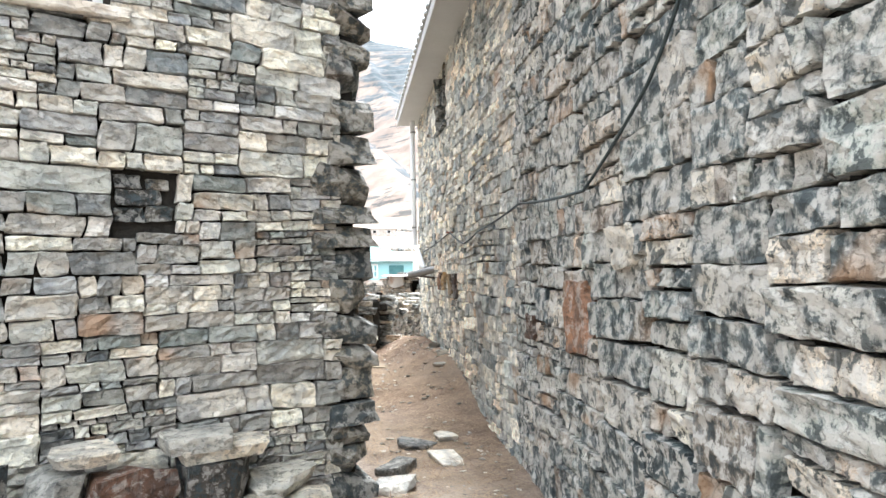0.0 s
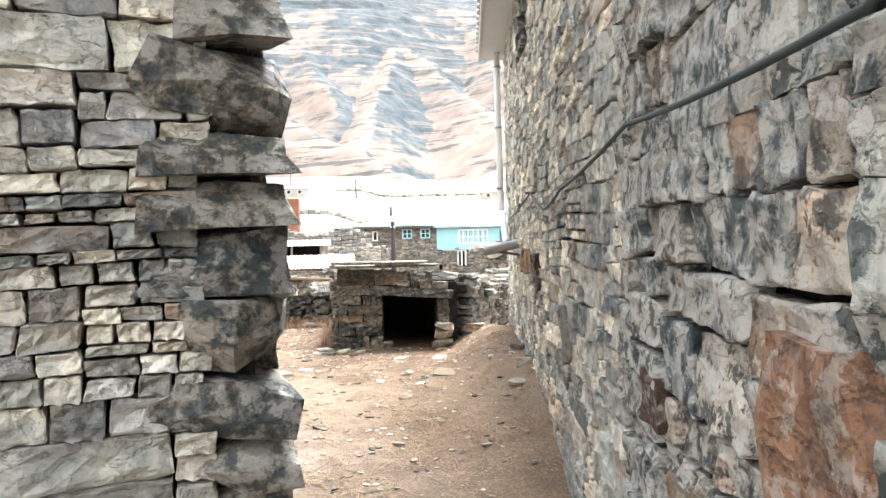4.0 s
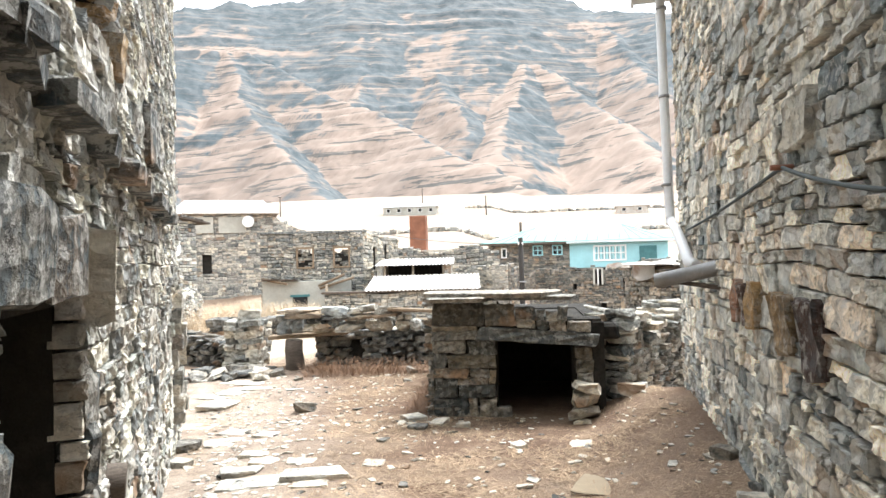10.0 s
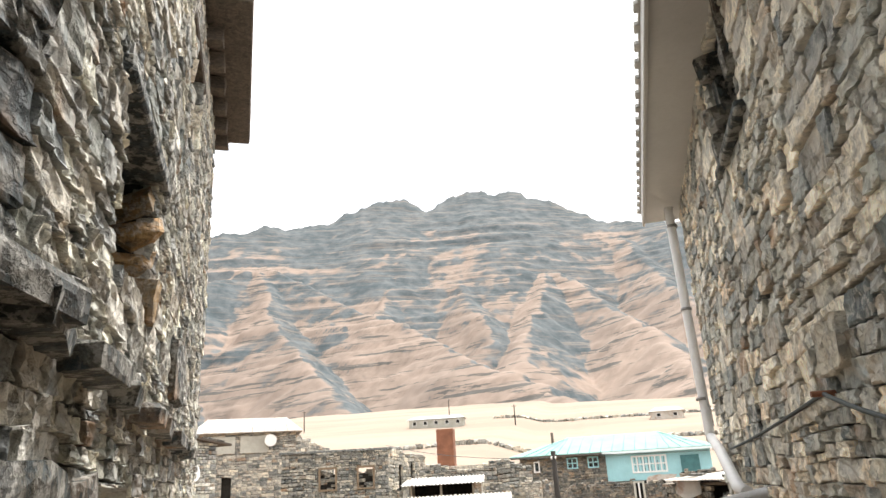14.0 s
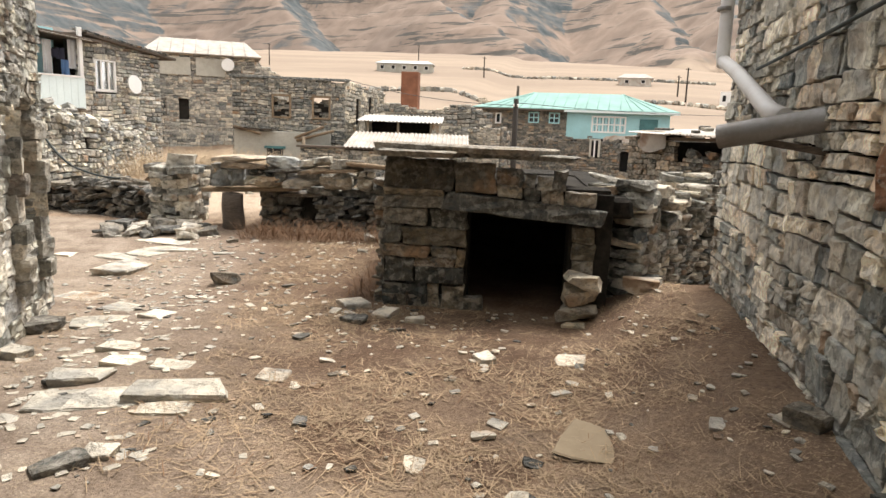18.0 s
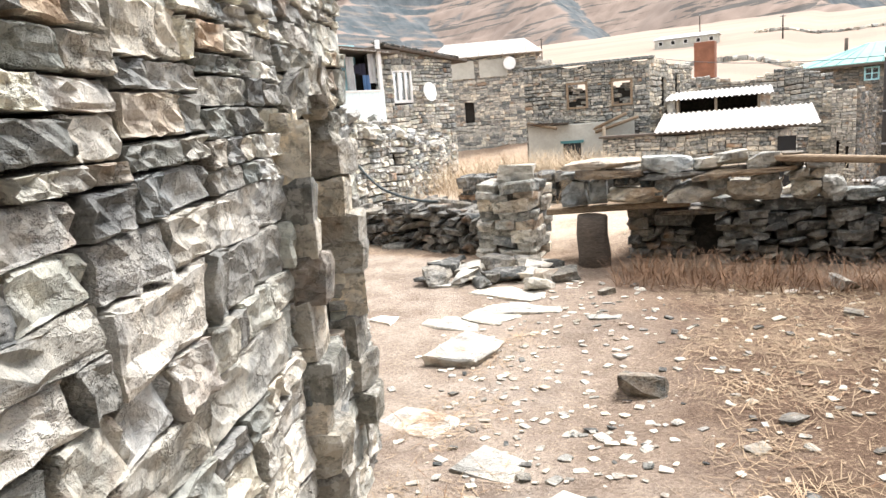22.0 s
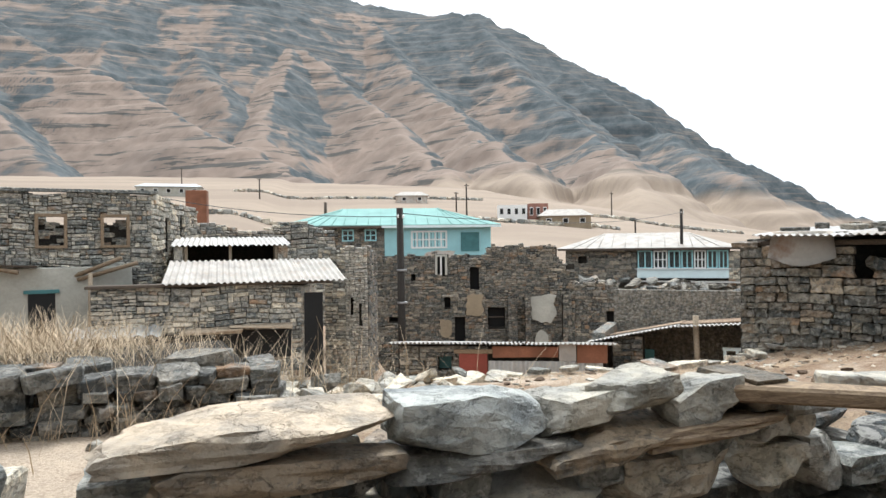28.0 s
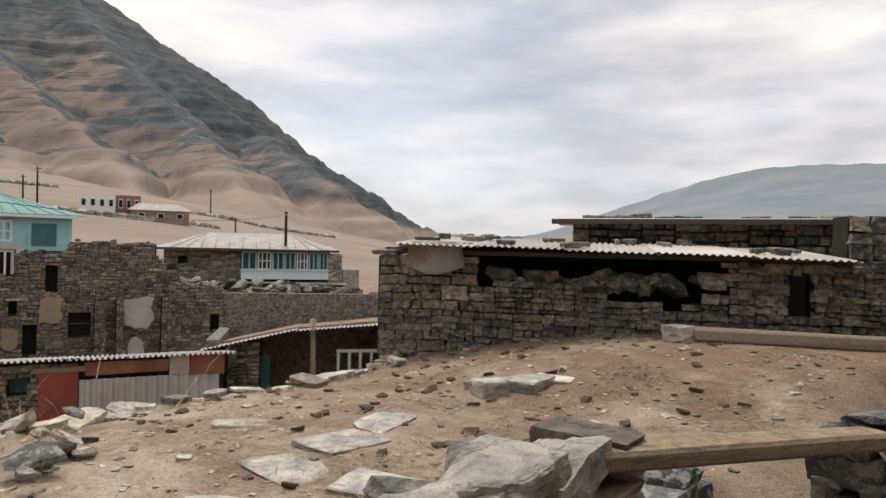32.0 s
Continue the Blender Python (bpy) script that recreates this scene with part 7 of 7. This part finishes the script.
for x0, z, rot, n_ in ((-0.3, -1.16, -12.5, 2), (1.85, -0.70, -4.2, 2)):
    mm = frame_of(Q0, QU, z) @ Matrix.Translation((x0, 0.3, 0)) @ Matrix.Rotation(radians(rot), 4, "Y") @ Matrix.Rotation(radians(4.0), 4, "X")
    for i in range(n_):
        part("roof_sheet", mesh_of("roof_sheet", *corrugated(mm @ Matrix.Translation((i * 1.12, 0, 0)), 1.15, -3.2, 0.10, 0.018), M_TIN), M_TIN, ts2)
    part("earth_roof", bm_box((0, -3.2, 0.02), (2.3, -0.7, 0.06), mm, 0.02, wobble=0.03), M_GROUND, ts2)

# ---- shed with the rusty sheet on the terrace ----
J0, JU = Vector((2.4, 26.1)), Vector((3.1, -4.8)).normalized()
hj = thing("stone_shed", "dark stone shed with tin roof weighted by flat stones", "shed")
jtop = lambda q: 1.25 + 0.03 * math.sin(q * 9) if q < 1.2 else 0.98 - 0.10 * (q - 1.8) + 0.09 * math.sin(q * 3.3) + 0.05 * math.sin(q * 8) if q < 4.25 else 1.24 if q < 5.5 else 1.3  # noqa: E731
stone_face(hj, J0, JU, 6.6, -0.25, 1.4, M_STONE_DIM, (0.06, 0.14), (0.09, 0.25), ((4.92, 5.22, 0.65, 1.16),), near=(0, 4.0, -0.2, 1.4), top=jtop, seed=111, proud=0.03)
wall_body(hj, J0, JU, 6.6, -0.4, 1.3, 0.35, ((4.92, 5.22, 0.65, 1.16),), M_MORTAR, top=lambda q: jtop(q) - 0.05)
MJ = frame_of(J0, JU)
for q in (4.62, 5.42):
    scatter_wall(hj, boulder_items(J0 + JU * (q - 0.25), JU, 0.5, lambda c: 1.24, random.Random(112), 0.35, 0.6, (0.06, 0.12), (0.12, 0.26), leaves=(0,)), M_STONE_DIM)
joined("stonework", [(("r", r.randrange(14)), MJ @ Matrix.Translation((r.uniform(1.4, 4.1), r.uniform(-0.3, 0.0), 0.92 + r.uniform(0, .14))) @ Euler((r.gauss(0, .3), r.gauss(0, .3), r.uniform(0, 3))).to_matrix().to_4x4() @ Matrix.Diagonal(((w := r.uniform(.15, .36)), w * .8, w * .5, 1))) for _ in range(34)], M_STONE_DIM, hj)
part("back_wall", bm_box((0, -2.4, -0.4), (6.6, -2.2, 1.42), MJ), M_MORTAR, hj)
part("end_wall", bm_box((-0.05, -2.3, -0.4), (0.3, -0.1, 1.24), MJ), M_MORTAR, hj)
jr = MJ @ Matrix.Translation((0.25, 0.30, 1.41)) @ Matrix.Rotation(radians(1.0), 4, "Y") @ Matrix.Rotation(radians(-3.0), 4, "X")
for i in range(5):
    part("roof_sheet", mesh_of("roof_sheet", *corrugated(jr @ Matrix.Translation((i * 1.06, 0, 0.012 * (i % 2))), 1.10, -2.5, 0.085, 0.012), M_TIN_WHITE if i % 3 else M_TIN), M_TIN_WHITE, hj)
for i in range(22):
    x, y = r.uniform(0.1, 3.4) if i < 15 else r.uniform(3.4, 5.2), r.uniform(-2.3, -0.25)
    w = r.uniform(0.12, 0.36)
    t = thing("roof_stone", "flat dark stone weighing down a tin roof", "stone", "stones on the tin roof")
    joined("slab", [(("s", i % 10), jr @ Matrix.Translation((x, y, 0.045)) @ Euler((0, 0, r.uniform(0, 3))).to_matrix().to_4x4() @ Matrix.Diagonal((w, w * 0.7, 0.04 + 0.05 * r.random(), 1)))], M_STONE_DIM, t, kind="")
for i in range(8):
    pieces("edge_slab", [slab_item(MJ, 0.1 + 0.12 * i, -0.1 - 0.2 * (i % 3), 1.30 + 0.035 * (i % 4), 0.42, 0.35, 0.06, r, 0.04)], M_STONE_DIM, hj)
part("rafter", bm_box((0.2, -0.1, 1.28), (5.5, 0.0, 1.34), MJ, 0.01), M_WOODDARK, hj)
rs_ = thing("rusty_sheet", "pale bent metal sheet with rust stains on a wall", "metal sheet")
bm = bmesh.new()
vv = [[bm.verts.new(MJ @ Vector((0.42 + 0.68 * i / 8 - (0.05 * j / 4 if i == 0 else -0.04 * j / 4 if i == 8 else 0) * 1.0, 0.10 + 0.06 * math.sin(math.pi * i / 8) + 0.02 * j / 4, 1.45 - (0.42 - 0.10 * (abs(i - 4) / 4) ** 2) * j / 4))) for i in range(9)] for j in range(5)]
for j in range(4):
    for i in range(8):
        bm.faces.new((vv[j][i], vv[j][i + 1], vv[j + 1][i + 1], vv[j + 1][i])).smooth = True
bmesh.ops.solidify(bm, geom=bm.faces, thickness=0.01)
part("sheet", bm, M_RUSTPALE, rs_)
hk = thing("stone_house", "long dark stone building with flat sheet roof", "house")
K0 = J0 + JU * 2.4 + Vector((JU.y, -JU.x)) * -2.5
stone_face(hk, K0, JU, 9.0, 0.3, 1.84, M_STONE_DIM, (0.08, 0.17), (0.16, 0.5), (), seed=121, far=True, gap=0.02)
wall_body(hk, K0, JU, 9.0, -0.4, 1.84, 0.5, (), M_MORTAR)
stone_face(hk, J0 + JU * 5.58 + Vector((JU.y, -JU.x)) * -0.10, JU, 5.0, -0.2, 1.84, M_STONE_DIM, (0.08, 0.17), (0.2, 0.5), (), seed=122, gap=0.02)
wall_body(hk, J0 + JU * 5.58 + Vector((JU.y, -JU.x)) * -0.10, JU, 5.0, -0.4, 1.84, 0.5, (), M_MORTAR)
part("eave_board", bm_box((-0.3, 0.3, 1.78), (9, 0.34, 1.86), frame_of(K0, JU) @ Matrix.Rotation(radians(-0.6), 4, "Y"), 0.005), M_WOODDARK, hk)
part("roof", bm_box((-0.3, -3, 1.85), (9, 0.3, 1.90), frame_of(K0, JU) @ Matrix.Rotation(radians(-0.6), 4, "Y"), 0.01, wobble=0.03), M_TIN, hk, "flat weathered sheet roof")
for i in range(16):
    pieces("roof_stone", [slab_item(frame_of(K0, JU), r.uniform(-0.2, 8.5), -0.1 - r.random(), 1.94, 0.4, 0.3, 0.07, r, 0.04)], M_STONE_DIM, hk)
lg = thing("trough", "long hollowed pale log lying before a stone shed", "log")
part("beam", bm_box((-0.1, -0.09, -0.075), (4.0, 0.09, 0.075), MJ @ Matrix.Translation((3.9, 0.6, 0.49)) @ Matrix.Rotation(radians(0.8), 4, "Y"), 0.02, wobble=0.02), M_WOODPALE, lg, "squared pale split timber")
part("tarp", bm_box((0.0, 0, -0.34), (4.0, 0.03, 0.0), MJ @ Matrix.Translation((3.95, 0.56, 0.42)) @ Matrix.Rotation(radians(-14), 4, "X"), 0.01, wobble=0.03), M_DARK, lg, "black sheeting hanging under the timber")
pieces("end_stone", [slab_item(MJ, 3.62, 0.55, 0.45, 0.46, 0.3, 0.22, r)], M_PALE, lg)

# ---- poles ----


def pole(x, y, z0, z1, rad, name="utility_pole", label="dark wooden utility pole"):
    t = thing(name, label, "pole", "utility poles")
    part("shaft", bm_tube([(x, y, z0), (x - 0.03, y, (z0 + z1) / 2), (x - 0.05, y, z1)], rad, 9, taper=0.75), M_POLE, t)
    if rad > 0.14:
        part("crossbar", bm_box((-0.5, -0.04, -0.05), (0.5, 0.04, 0.05), pose(x - 0.05, y - rad, z1 - 0.3, 0, 0, 20)), M_POLE, t)
    for k in (-0.08, 0.08):
        part("insulator", bm_tube([(x - 0.05 + k, y - rad, z1 - 0.3), (x - 0.05 + k, y - rad, z1 - 0.2)], 0.03, 7), M_WHITE, t)
    return t


p1 = pole(-0.30, 38.0, -4.2, 2.45, 0.13)
part("band", bm_tube([(-0.3, 38.0, 0.6), (-0.3, 38.0, 0.66)], 0.15, 9), M_GUTTER, p1)
part("band", bm_tube([(-0.3, 38.0, -0.35), (-0.3, 38.0, -0.29)], 0.15, 9), M_GUTTER, p1)
pole(22.8, 61.2, -3, 3.7, 0.13)
for x, y, h in ((26.1, 137.7, 5.9), (-12.2, 171.7, 4.6), (-39.9, 242.5, 5.8), (54.3, 128.2, 2.6), (27, 150, 4), (70, 170, 6), (-75, 200, 6)):
    pole(x, y, gz(x, y) - 0.5, gz(x, y) + h, 0.16)
wires = thing("wires", "thin overhead wires between village poles", "cable")
part("strand", bm_tube(sag([(-0.35, 38, 2.2), (-9, 45, 3.4)], 8, 0.25), 0.012, 5), M_CABLE, wires)
part("strand", bm_tube(sag([(-0.35, 38, 2.3), (22.8, 61.2, 3.5)], 10, 0.5), 0.012, 5), M_CABLE, wires)

# ---- far houses on the slope ----


def far_house(x, y, rz, w, d, h, wallmat, roofmat, label, windows=4, rise=1.6, floors=1):
    t = thing("far_house", label, "house", "houses on the slope")
    z = gz(x, y) - 0.6
    m = pose(x, y, z, 0, 0, rz) @ Matrix(((1, 0, 0, -w / 2), (0, -1, 0, 0), (0, 0, 1, 0), (0, 0, 0, 1)))
    part("wall", bm_box((0, -d, 0), (w, 0, h + 0.6), m), wallmat, t)
    for i in range(windows):
        c = w * (i + 0.5) / windows
        k = min(0.5, w / windows * 0.26)
        f = part("window", bm_box((c - k, 0.0, 0.6 + h * 0.35), (c + k, 0.06, 0.6 + h * 0.8), m), M_WHITE, t)
        part("pane", bm_box((c - k * 0.8, 0.05, 0.6 + h * 0.39), (c + k * 0.8, 0.08, 0.6 + h * 0.76), m), M_DARK, f)
    if roofmat:
        p = m @ Vector((0, 0, 0))
        u = m.to_3x3() @ Vector((1, 0, 0))
        gable_box(t, (p.x, p.y), (u.x, u.y), w, d, z + h + 0.65, rise, roofmat, 0.4, 1.2)
    return t


far_house(-32.5, 180, 4, 13.6, 6, 2.1, M_PLASTER, M_TIN_GREY, "long grey single-storey house on the slope", 5, 0.9)
far_house(22.5, 178, -8, 7.4, 5, 1.8, M_RUSTPALE, M_TIN_WHITE, "small brick house on the slope", 2, 1.1)
far_house(33.6, 134, -14, 5.2, 4, 2.7, M_WHITE, None, "unfinished white block house on the slope", 4)
far_house(38.4, 134, -14, 3.6, 4, 3.3, M_BRICK, None, "unfinished red brick house on the slope", 3)
far_house(41.2, 128, -16, 8.6, 6, 1.9, M_EARTHPLASTER, M_TIN_WHITE, "low yellowish house with pale roof", 3, 1.2)
for x, y, n in ((-60, 120, 60), (10, 130, 40), (-20, 200, 60), (60, 165, 40)):
    fw = thing("field_wall", "long low field wall across dry slope", "wall", kind="structure")
    joined("stonework", [(("r", r.randrange(14)), pose(px := x + i * 1.1, py := y + 2 * math.sin(i * 0.2), gz(px, py) + 0.25, 0, 0, r.uniform(0, 180)) @ Matrix.Diagonal((1.4, 0.9, 0.9, 1))) for i in range(n)], M_STONE, fw)

# ---- litter on the ground ----
AREA = ((-3.4, 1.6, 9.8, 19.4), (-3.4, 4.2, 20.8, 25.5), (0.0, 1.3, 2.0, 9.8))


def free(x, y):
    """Open ground: outside the houses, the hut and the walls."""
    if y < 11.3 and y > 8.9 and x < 0.1 - 0.3 * (y - 9):
        return False
    q = Vector((x, y)) - CORNER
    if q.dot(Vector((ALONG.y, -ALONG.x))) < 0.08 and q.dot(ALONG) < A_LEN and y > 9:
        return False
    if x > 1.78 - 0.0876 * (17 - y) and y < 17.2:
        return False
    if -1.1 < x < 1.4 and 16.7 < y < 20.3:
        return False
    if x > 1.25 + 0.6 * (y - 17) and 17 < y < 20.4:
        return False
    return not (19.5 < y < 20.5 and x > -3.6)


def spots(n, seed, area=AREA, dense=None):
    q = random.Random(seed)
    out = []
    tot = [(a[1] - a[0]) * (a[3] - a[2]) for a in area]
    while len(out) < n:
        a = q.choices(area, tot)[0]
        x, y = q.uniform(a[0], a[1]), q.uniform(a[2], a[3])
        if free(x, y) and (dense is None or q.random() < dense(x, y)):
            out.append((x, y))
    return out


chips = thing("stone_chips", "small pale stone chips strewn over trodden earth", "stones", kind="stuff")
joined("chips", [(("s", r.randrange(10)), pose(x, y, gz(x, y) + 0.004, r.uniform(-12, 12), r.uniform(-12, 12), r.uniform(0, 180)) @ Matrix.Diagonal(((w := r.uniform(.015, .06) * (2.0 if r.random() < 0.08 else 1)), w * .75, w * .16, 1))) for x, y in spots(1700, 131)], M_PALE, chips)
chips3 = thing("stone_chips", "pale flat chips trodden into the stony path", "stones", kind="stuff")
joined("chips", [(("s", r.randrange(10)), pose(x, y, gz(x, y) + 0.003, r.uniform(-7, 7), r.uniform(-7, 7), r.uniform(0, 180)) @ Matrix.Diagonal(((w := r.uniform(.02, .07)), w * .7, w * .14, 1))) for x, y in spots(420, 133, ((-3.9, -0.9, 13.2, 19.3),), lambda x, y: 0.15 + 0.85 * (1 - smooth(0.2, 0.9, abs(x - (-1.9 - 0.42 * (y - 15))))))], M_PALE, chips3)
chips2 = thing("stone_chips", "dark slate chips strewn over trodden earth", "stones", kind="stuff")
joined("chips", [(("s", r.randrange(10)), pose(x, y, gz(x, y) + 0.004, r.uniform(-12, 12), r.uniform(-12, 12), r.uniform(0, 180)) @ Matrix.Diagonal(((w := r.uniform(.015, .07) * (2.0 if r.random() < 0.08 else 1)), w * .7, w * .18, 1))) for x, y in spots(700, 132)], M_RUBBLE, chips2)


def blades(name, label, category, places, material, length, width, lift, seed, lean=1.2):
    """Loose stalks: thin bent strips lying or standing."""
    q = random.Random(seed)
    v, f = [], []
    for x, y in places:
        z = gz(x, y)
        a, L = q.uniform(0, 2 * math.pi), q.uniform(*length)
        up = q.uniform(*lift)
        d = Vector((math.cos(a), math.sin(a), 0))
        side = Vector((-d.y, d.x, 0)) * q.uniform(*width) * 0.5
        p0 = Vector((x, y, z + 0.006))
        p1 = p0 + d * L * 0.5 * math.cos(up) + Vector((0, 0, L * 0.5 * math.sin(up)))
        p2 = p0 + d * L * math.cos(up * 0.8) + Vector((0, 0, L * math.sin(up) * 0.9 + 0.004))
        k = len(v)
        v += [p0 - side, p0 + side, p1 + side, p1 - side, p2 + side * 0.4, p2 - side * 0.4]
        f += [(k, k + 1, k + 2, k + 3), (k + 3, k + 2, k + 4, k + 5)]
    t = thing(name, label, category, kind="stuff")
    part("stalks", mesh_of(name, [tuple(p) for p in v], f, material), material, t)


def strawy(x, y):
    n1 = noise.noise(Vector((x * 0.8, y * 0.8, 3.1)))
    wear = smooth(0.25, 0.9, abs(x - (-1.9 - 0.25 * (y - 15)))) if 13 < y < 19.5 else 1.0
    n2 = noise.noise(Vector((x * 2.6, y * 2.6, 8.4)))
    return max(0.04, 0.40 + 0.8 * n1 + 0.7 * n2) * wear


blades("straw", "scattered dry yellow straw on the ground", "straw", spots(60000, 141, AREA, strawy), M_LITTER, (0.03, 0.14), (0.0018, 0.0048), (0.0, 0.22), 142)
blades("straw", "scattered brown twigs and stalks on the ground", "straw", spots(9000, 143, AREA, strawy), M_TWIG, (0.03, 0.12), (0.002, 0.005), (0.0, 0.4), 144)
blades("dry_weeds", "tangle of dry brown stalks along the dry wall", "weeds", [(-3.0 + 2.0 * random.Random(i).random(), 19.25 + 0.5 * random.Random(i + 9999).random()) for i in range(1400)], M_TWIG, (0.08, 0.3), (0.003, 0.006), (0.1, 1.3), 146)
blades("dry_weeds", "tangle of dry brown stalks beside the hut", "weeds", [(-1.0 + 0.35 * random.Random(i).random(), 16.8 + 2.7 * random.Random(i + 9999).random()) for i in range(900)], M_TWIG, (0.08, 0.3), (0.003, 0.006), (0.1, 1.2), 147)
g = random.Random(148)
tall = [(g.gauss(-5.6, 1.3), g.gauss(25.2, 0.9)) for _ in range(9000)]
blades("dry_grass", "tall dry straw-coloured grass clump", "grass", tall, M_STRAW, (0.3, 0.8), (0.003, 0.006), (0.7, 1.5), 149)
blades("dry_grass", "dry straw-coloured grass hanging over a terrace wall", "grass", [(g.uniform(-6.2, -3.2), g.uniform(23.0, 24.8)) for _ in range(4200)], M_STRAW, (0.08, 0.26), (0.002, 0.004), (0.2, 1.3), 150)

# flagstones of the path and separate larger stones
FLAGS = ((-3.58, 17.8, .42, .62), (-1.20, 14.6, .50, .26), (-1.18, 14.42, .24, .16), (-1.88, 14.76, .40, .18), (-1.76, 14.45, .28, .24), (-1.53, 14.49, .34, .26), (-1.75, 15.05, .30, .2), (-1.96, 15.36, .32, .2), (-1.46, 15.0, .24, .16),
         (-2.59, 16.05, .44, .3), (-2.74, 16.51, .40, .28), (-2.22, 16.21, .34, .22), (-3.3, 16.79, .40, .3), (-3.72, 18.49, .50, .34), (-0.85, 14.95, .20, .16), (0.8, 15.62, .30, .2), (-3.5, 18.69, .55, .36), (-3.78, 19.01, .6, .4), (-3.89, 18.32, .6, .34), (-2.85, 18.6, .26, .12), (-4.44, 19.07, .34, .22), (-4.5, 18.22, .26, .18))
for i, (x, y, w, d) in enumerate(FLAGS):
    t = thing("flagstone", "worn pale flagstone set in the trodden path", "stone", "flagstones of the path")
    joined("slab", [(("s", i % 10), pose(x, y, gz(x, y) + (-0.016 if i not in (0, 1, 3) else 0.008), r.uniform(-1.5, 1.5), r.uniform(-1.5, 1.5), r.uniform(-14, 22)) @ Matrix.Diagonal((w, d, 0.05 if i not in (0, 1, 3) else 0.07, 1)))], M_PALE, t, kind="")
ROCKS = ((-2.33, 17.5, .26, .17), (0.25, 15.5, .16, .05), (-0.3, 16.2, .14, .05), (-0.7, 16.1, .22, .05), (-0.85, 16.6, .26, .06), (-0.55, 16.35, .22, .05), (1.55, 14.2, .16, .09), (1.5, 13.4, .16, .08), (1.35, 16.9, .28, .14),
         (-2.86, 15.8, .24, .12), (-2.95, 15.5, .2, .1), (-2.6, 15.2, .2, .08), (-1.26, 13.82, .2, .04), (-1.19, 13.95, .16, .04), (-0.93, 12.9, .2, .04), (0.52, 10.15, .34, .05), (0.69, 9.7, .36, .05), (0.81, 10.34, .3, .04), (0.25, 9.52, .32, .09), (0.17, 9.1, .34, .1), (-1.42, 19.45, .2, .1), (-3.0, 19.1, .12, .05), (-3.92, 19.5, .36, .08), (-4.2, 19.74, .34, .12), (1.63, 13.6, .2, .05), (1.34, 12.84, .24, .03))
for i, (x, y, w, h) in enumerate(ROCKS):
    t = thing("loose_stone", "loose flat stone lying on strawy earth", "stone", "loose stones")
    joined("stone", [(("r", i % 14) if h > .09 else ("s", i % 10), pose(x, y, gz(x, y) + h * 0.2, r.uniform(-6, 6), r.uniform(-6, 6), r.uniform(0, 180)) @ Matrix.Diagonal((w, w * 0.72, h, 1)))], M_PALE if i % 3 else M_RUBBLE, t, kind="")
TERR = ((1.4, 22.9, .62, .42, .09), (1.05, 23.0, .28, .24, .12), (1.75, 22.85, .35, .25, .04), (-1.2, 22.5, .7, .4, .03), (-0.7, 22.7, .6, .34, .03), (-0.2, 22.9, .5, .3, .03), (-1.0, 21.9, .6, .4, .04), (-1.75, 22.3, .3, .22, .05), (-0.9, 23.6, .4, .2, .03))
for i, (x, y, w, d, h) in enumerate(TERR):
    t = thing("flat_slab", "flat pale slab half sunk in the terrace earth", "stone", "terrace slabs")
    joined("slab", [(("s", i % 10), pose(x, y, gz(x, y) + h * (0.4 if h > 0.05 else 0.05), r.uniform(-2, 2), r.uniform(-2, 2), r.uniform(0, 180)) @ Matrix.Diagonal((w, d, h, 1)))], M_PALE, t, kind="")
for i in range(130):
    x, y = r.uniform(-2.5, 4.0), r.uniform(21.0, 25.2)
    if not free(x, y):
        continue
    w = r.uniform(0.03, 0.09)
    t = thing("dung_clod", "dry dark crumbled dung clod on bare earth", "dung", "dung clods")
    joined("clod", [(("h", r.randrange(9)), pose(x, y, gz(x, y) + w * 0.12, r.uniform(-15, 15), r.uniform(-15, 15), r.uniform(0, 180)) @ Matrix.Diagonal((w * 1.3, w, w * 0.42, 1)))], M_DUNG, t, kind="")
sheet = thing("rusty_plate", "thin crumpled pinkish plate trodden into the ground", "metal sheet")
joined("plate", [(("s", 3), pose(0.76, 14.42, gz(0.76, 14.42) + 0.012, 3, -2, 82) @ Matrix.Diagonal((0.44, 0.26, 0.02, 1)))], M_EARTHPLASTER, sheet, kind="")
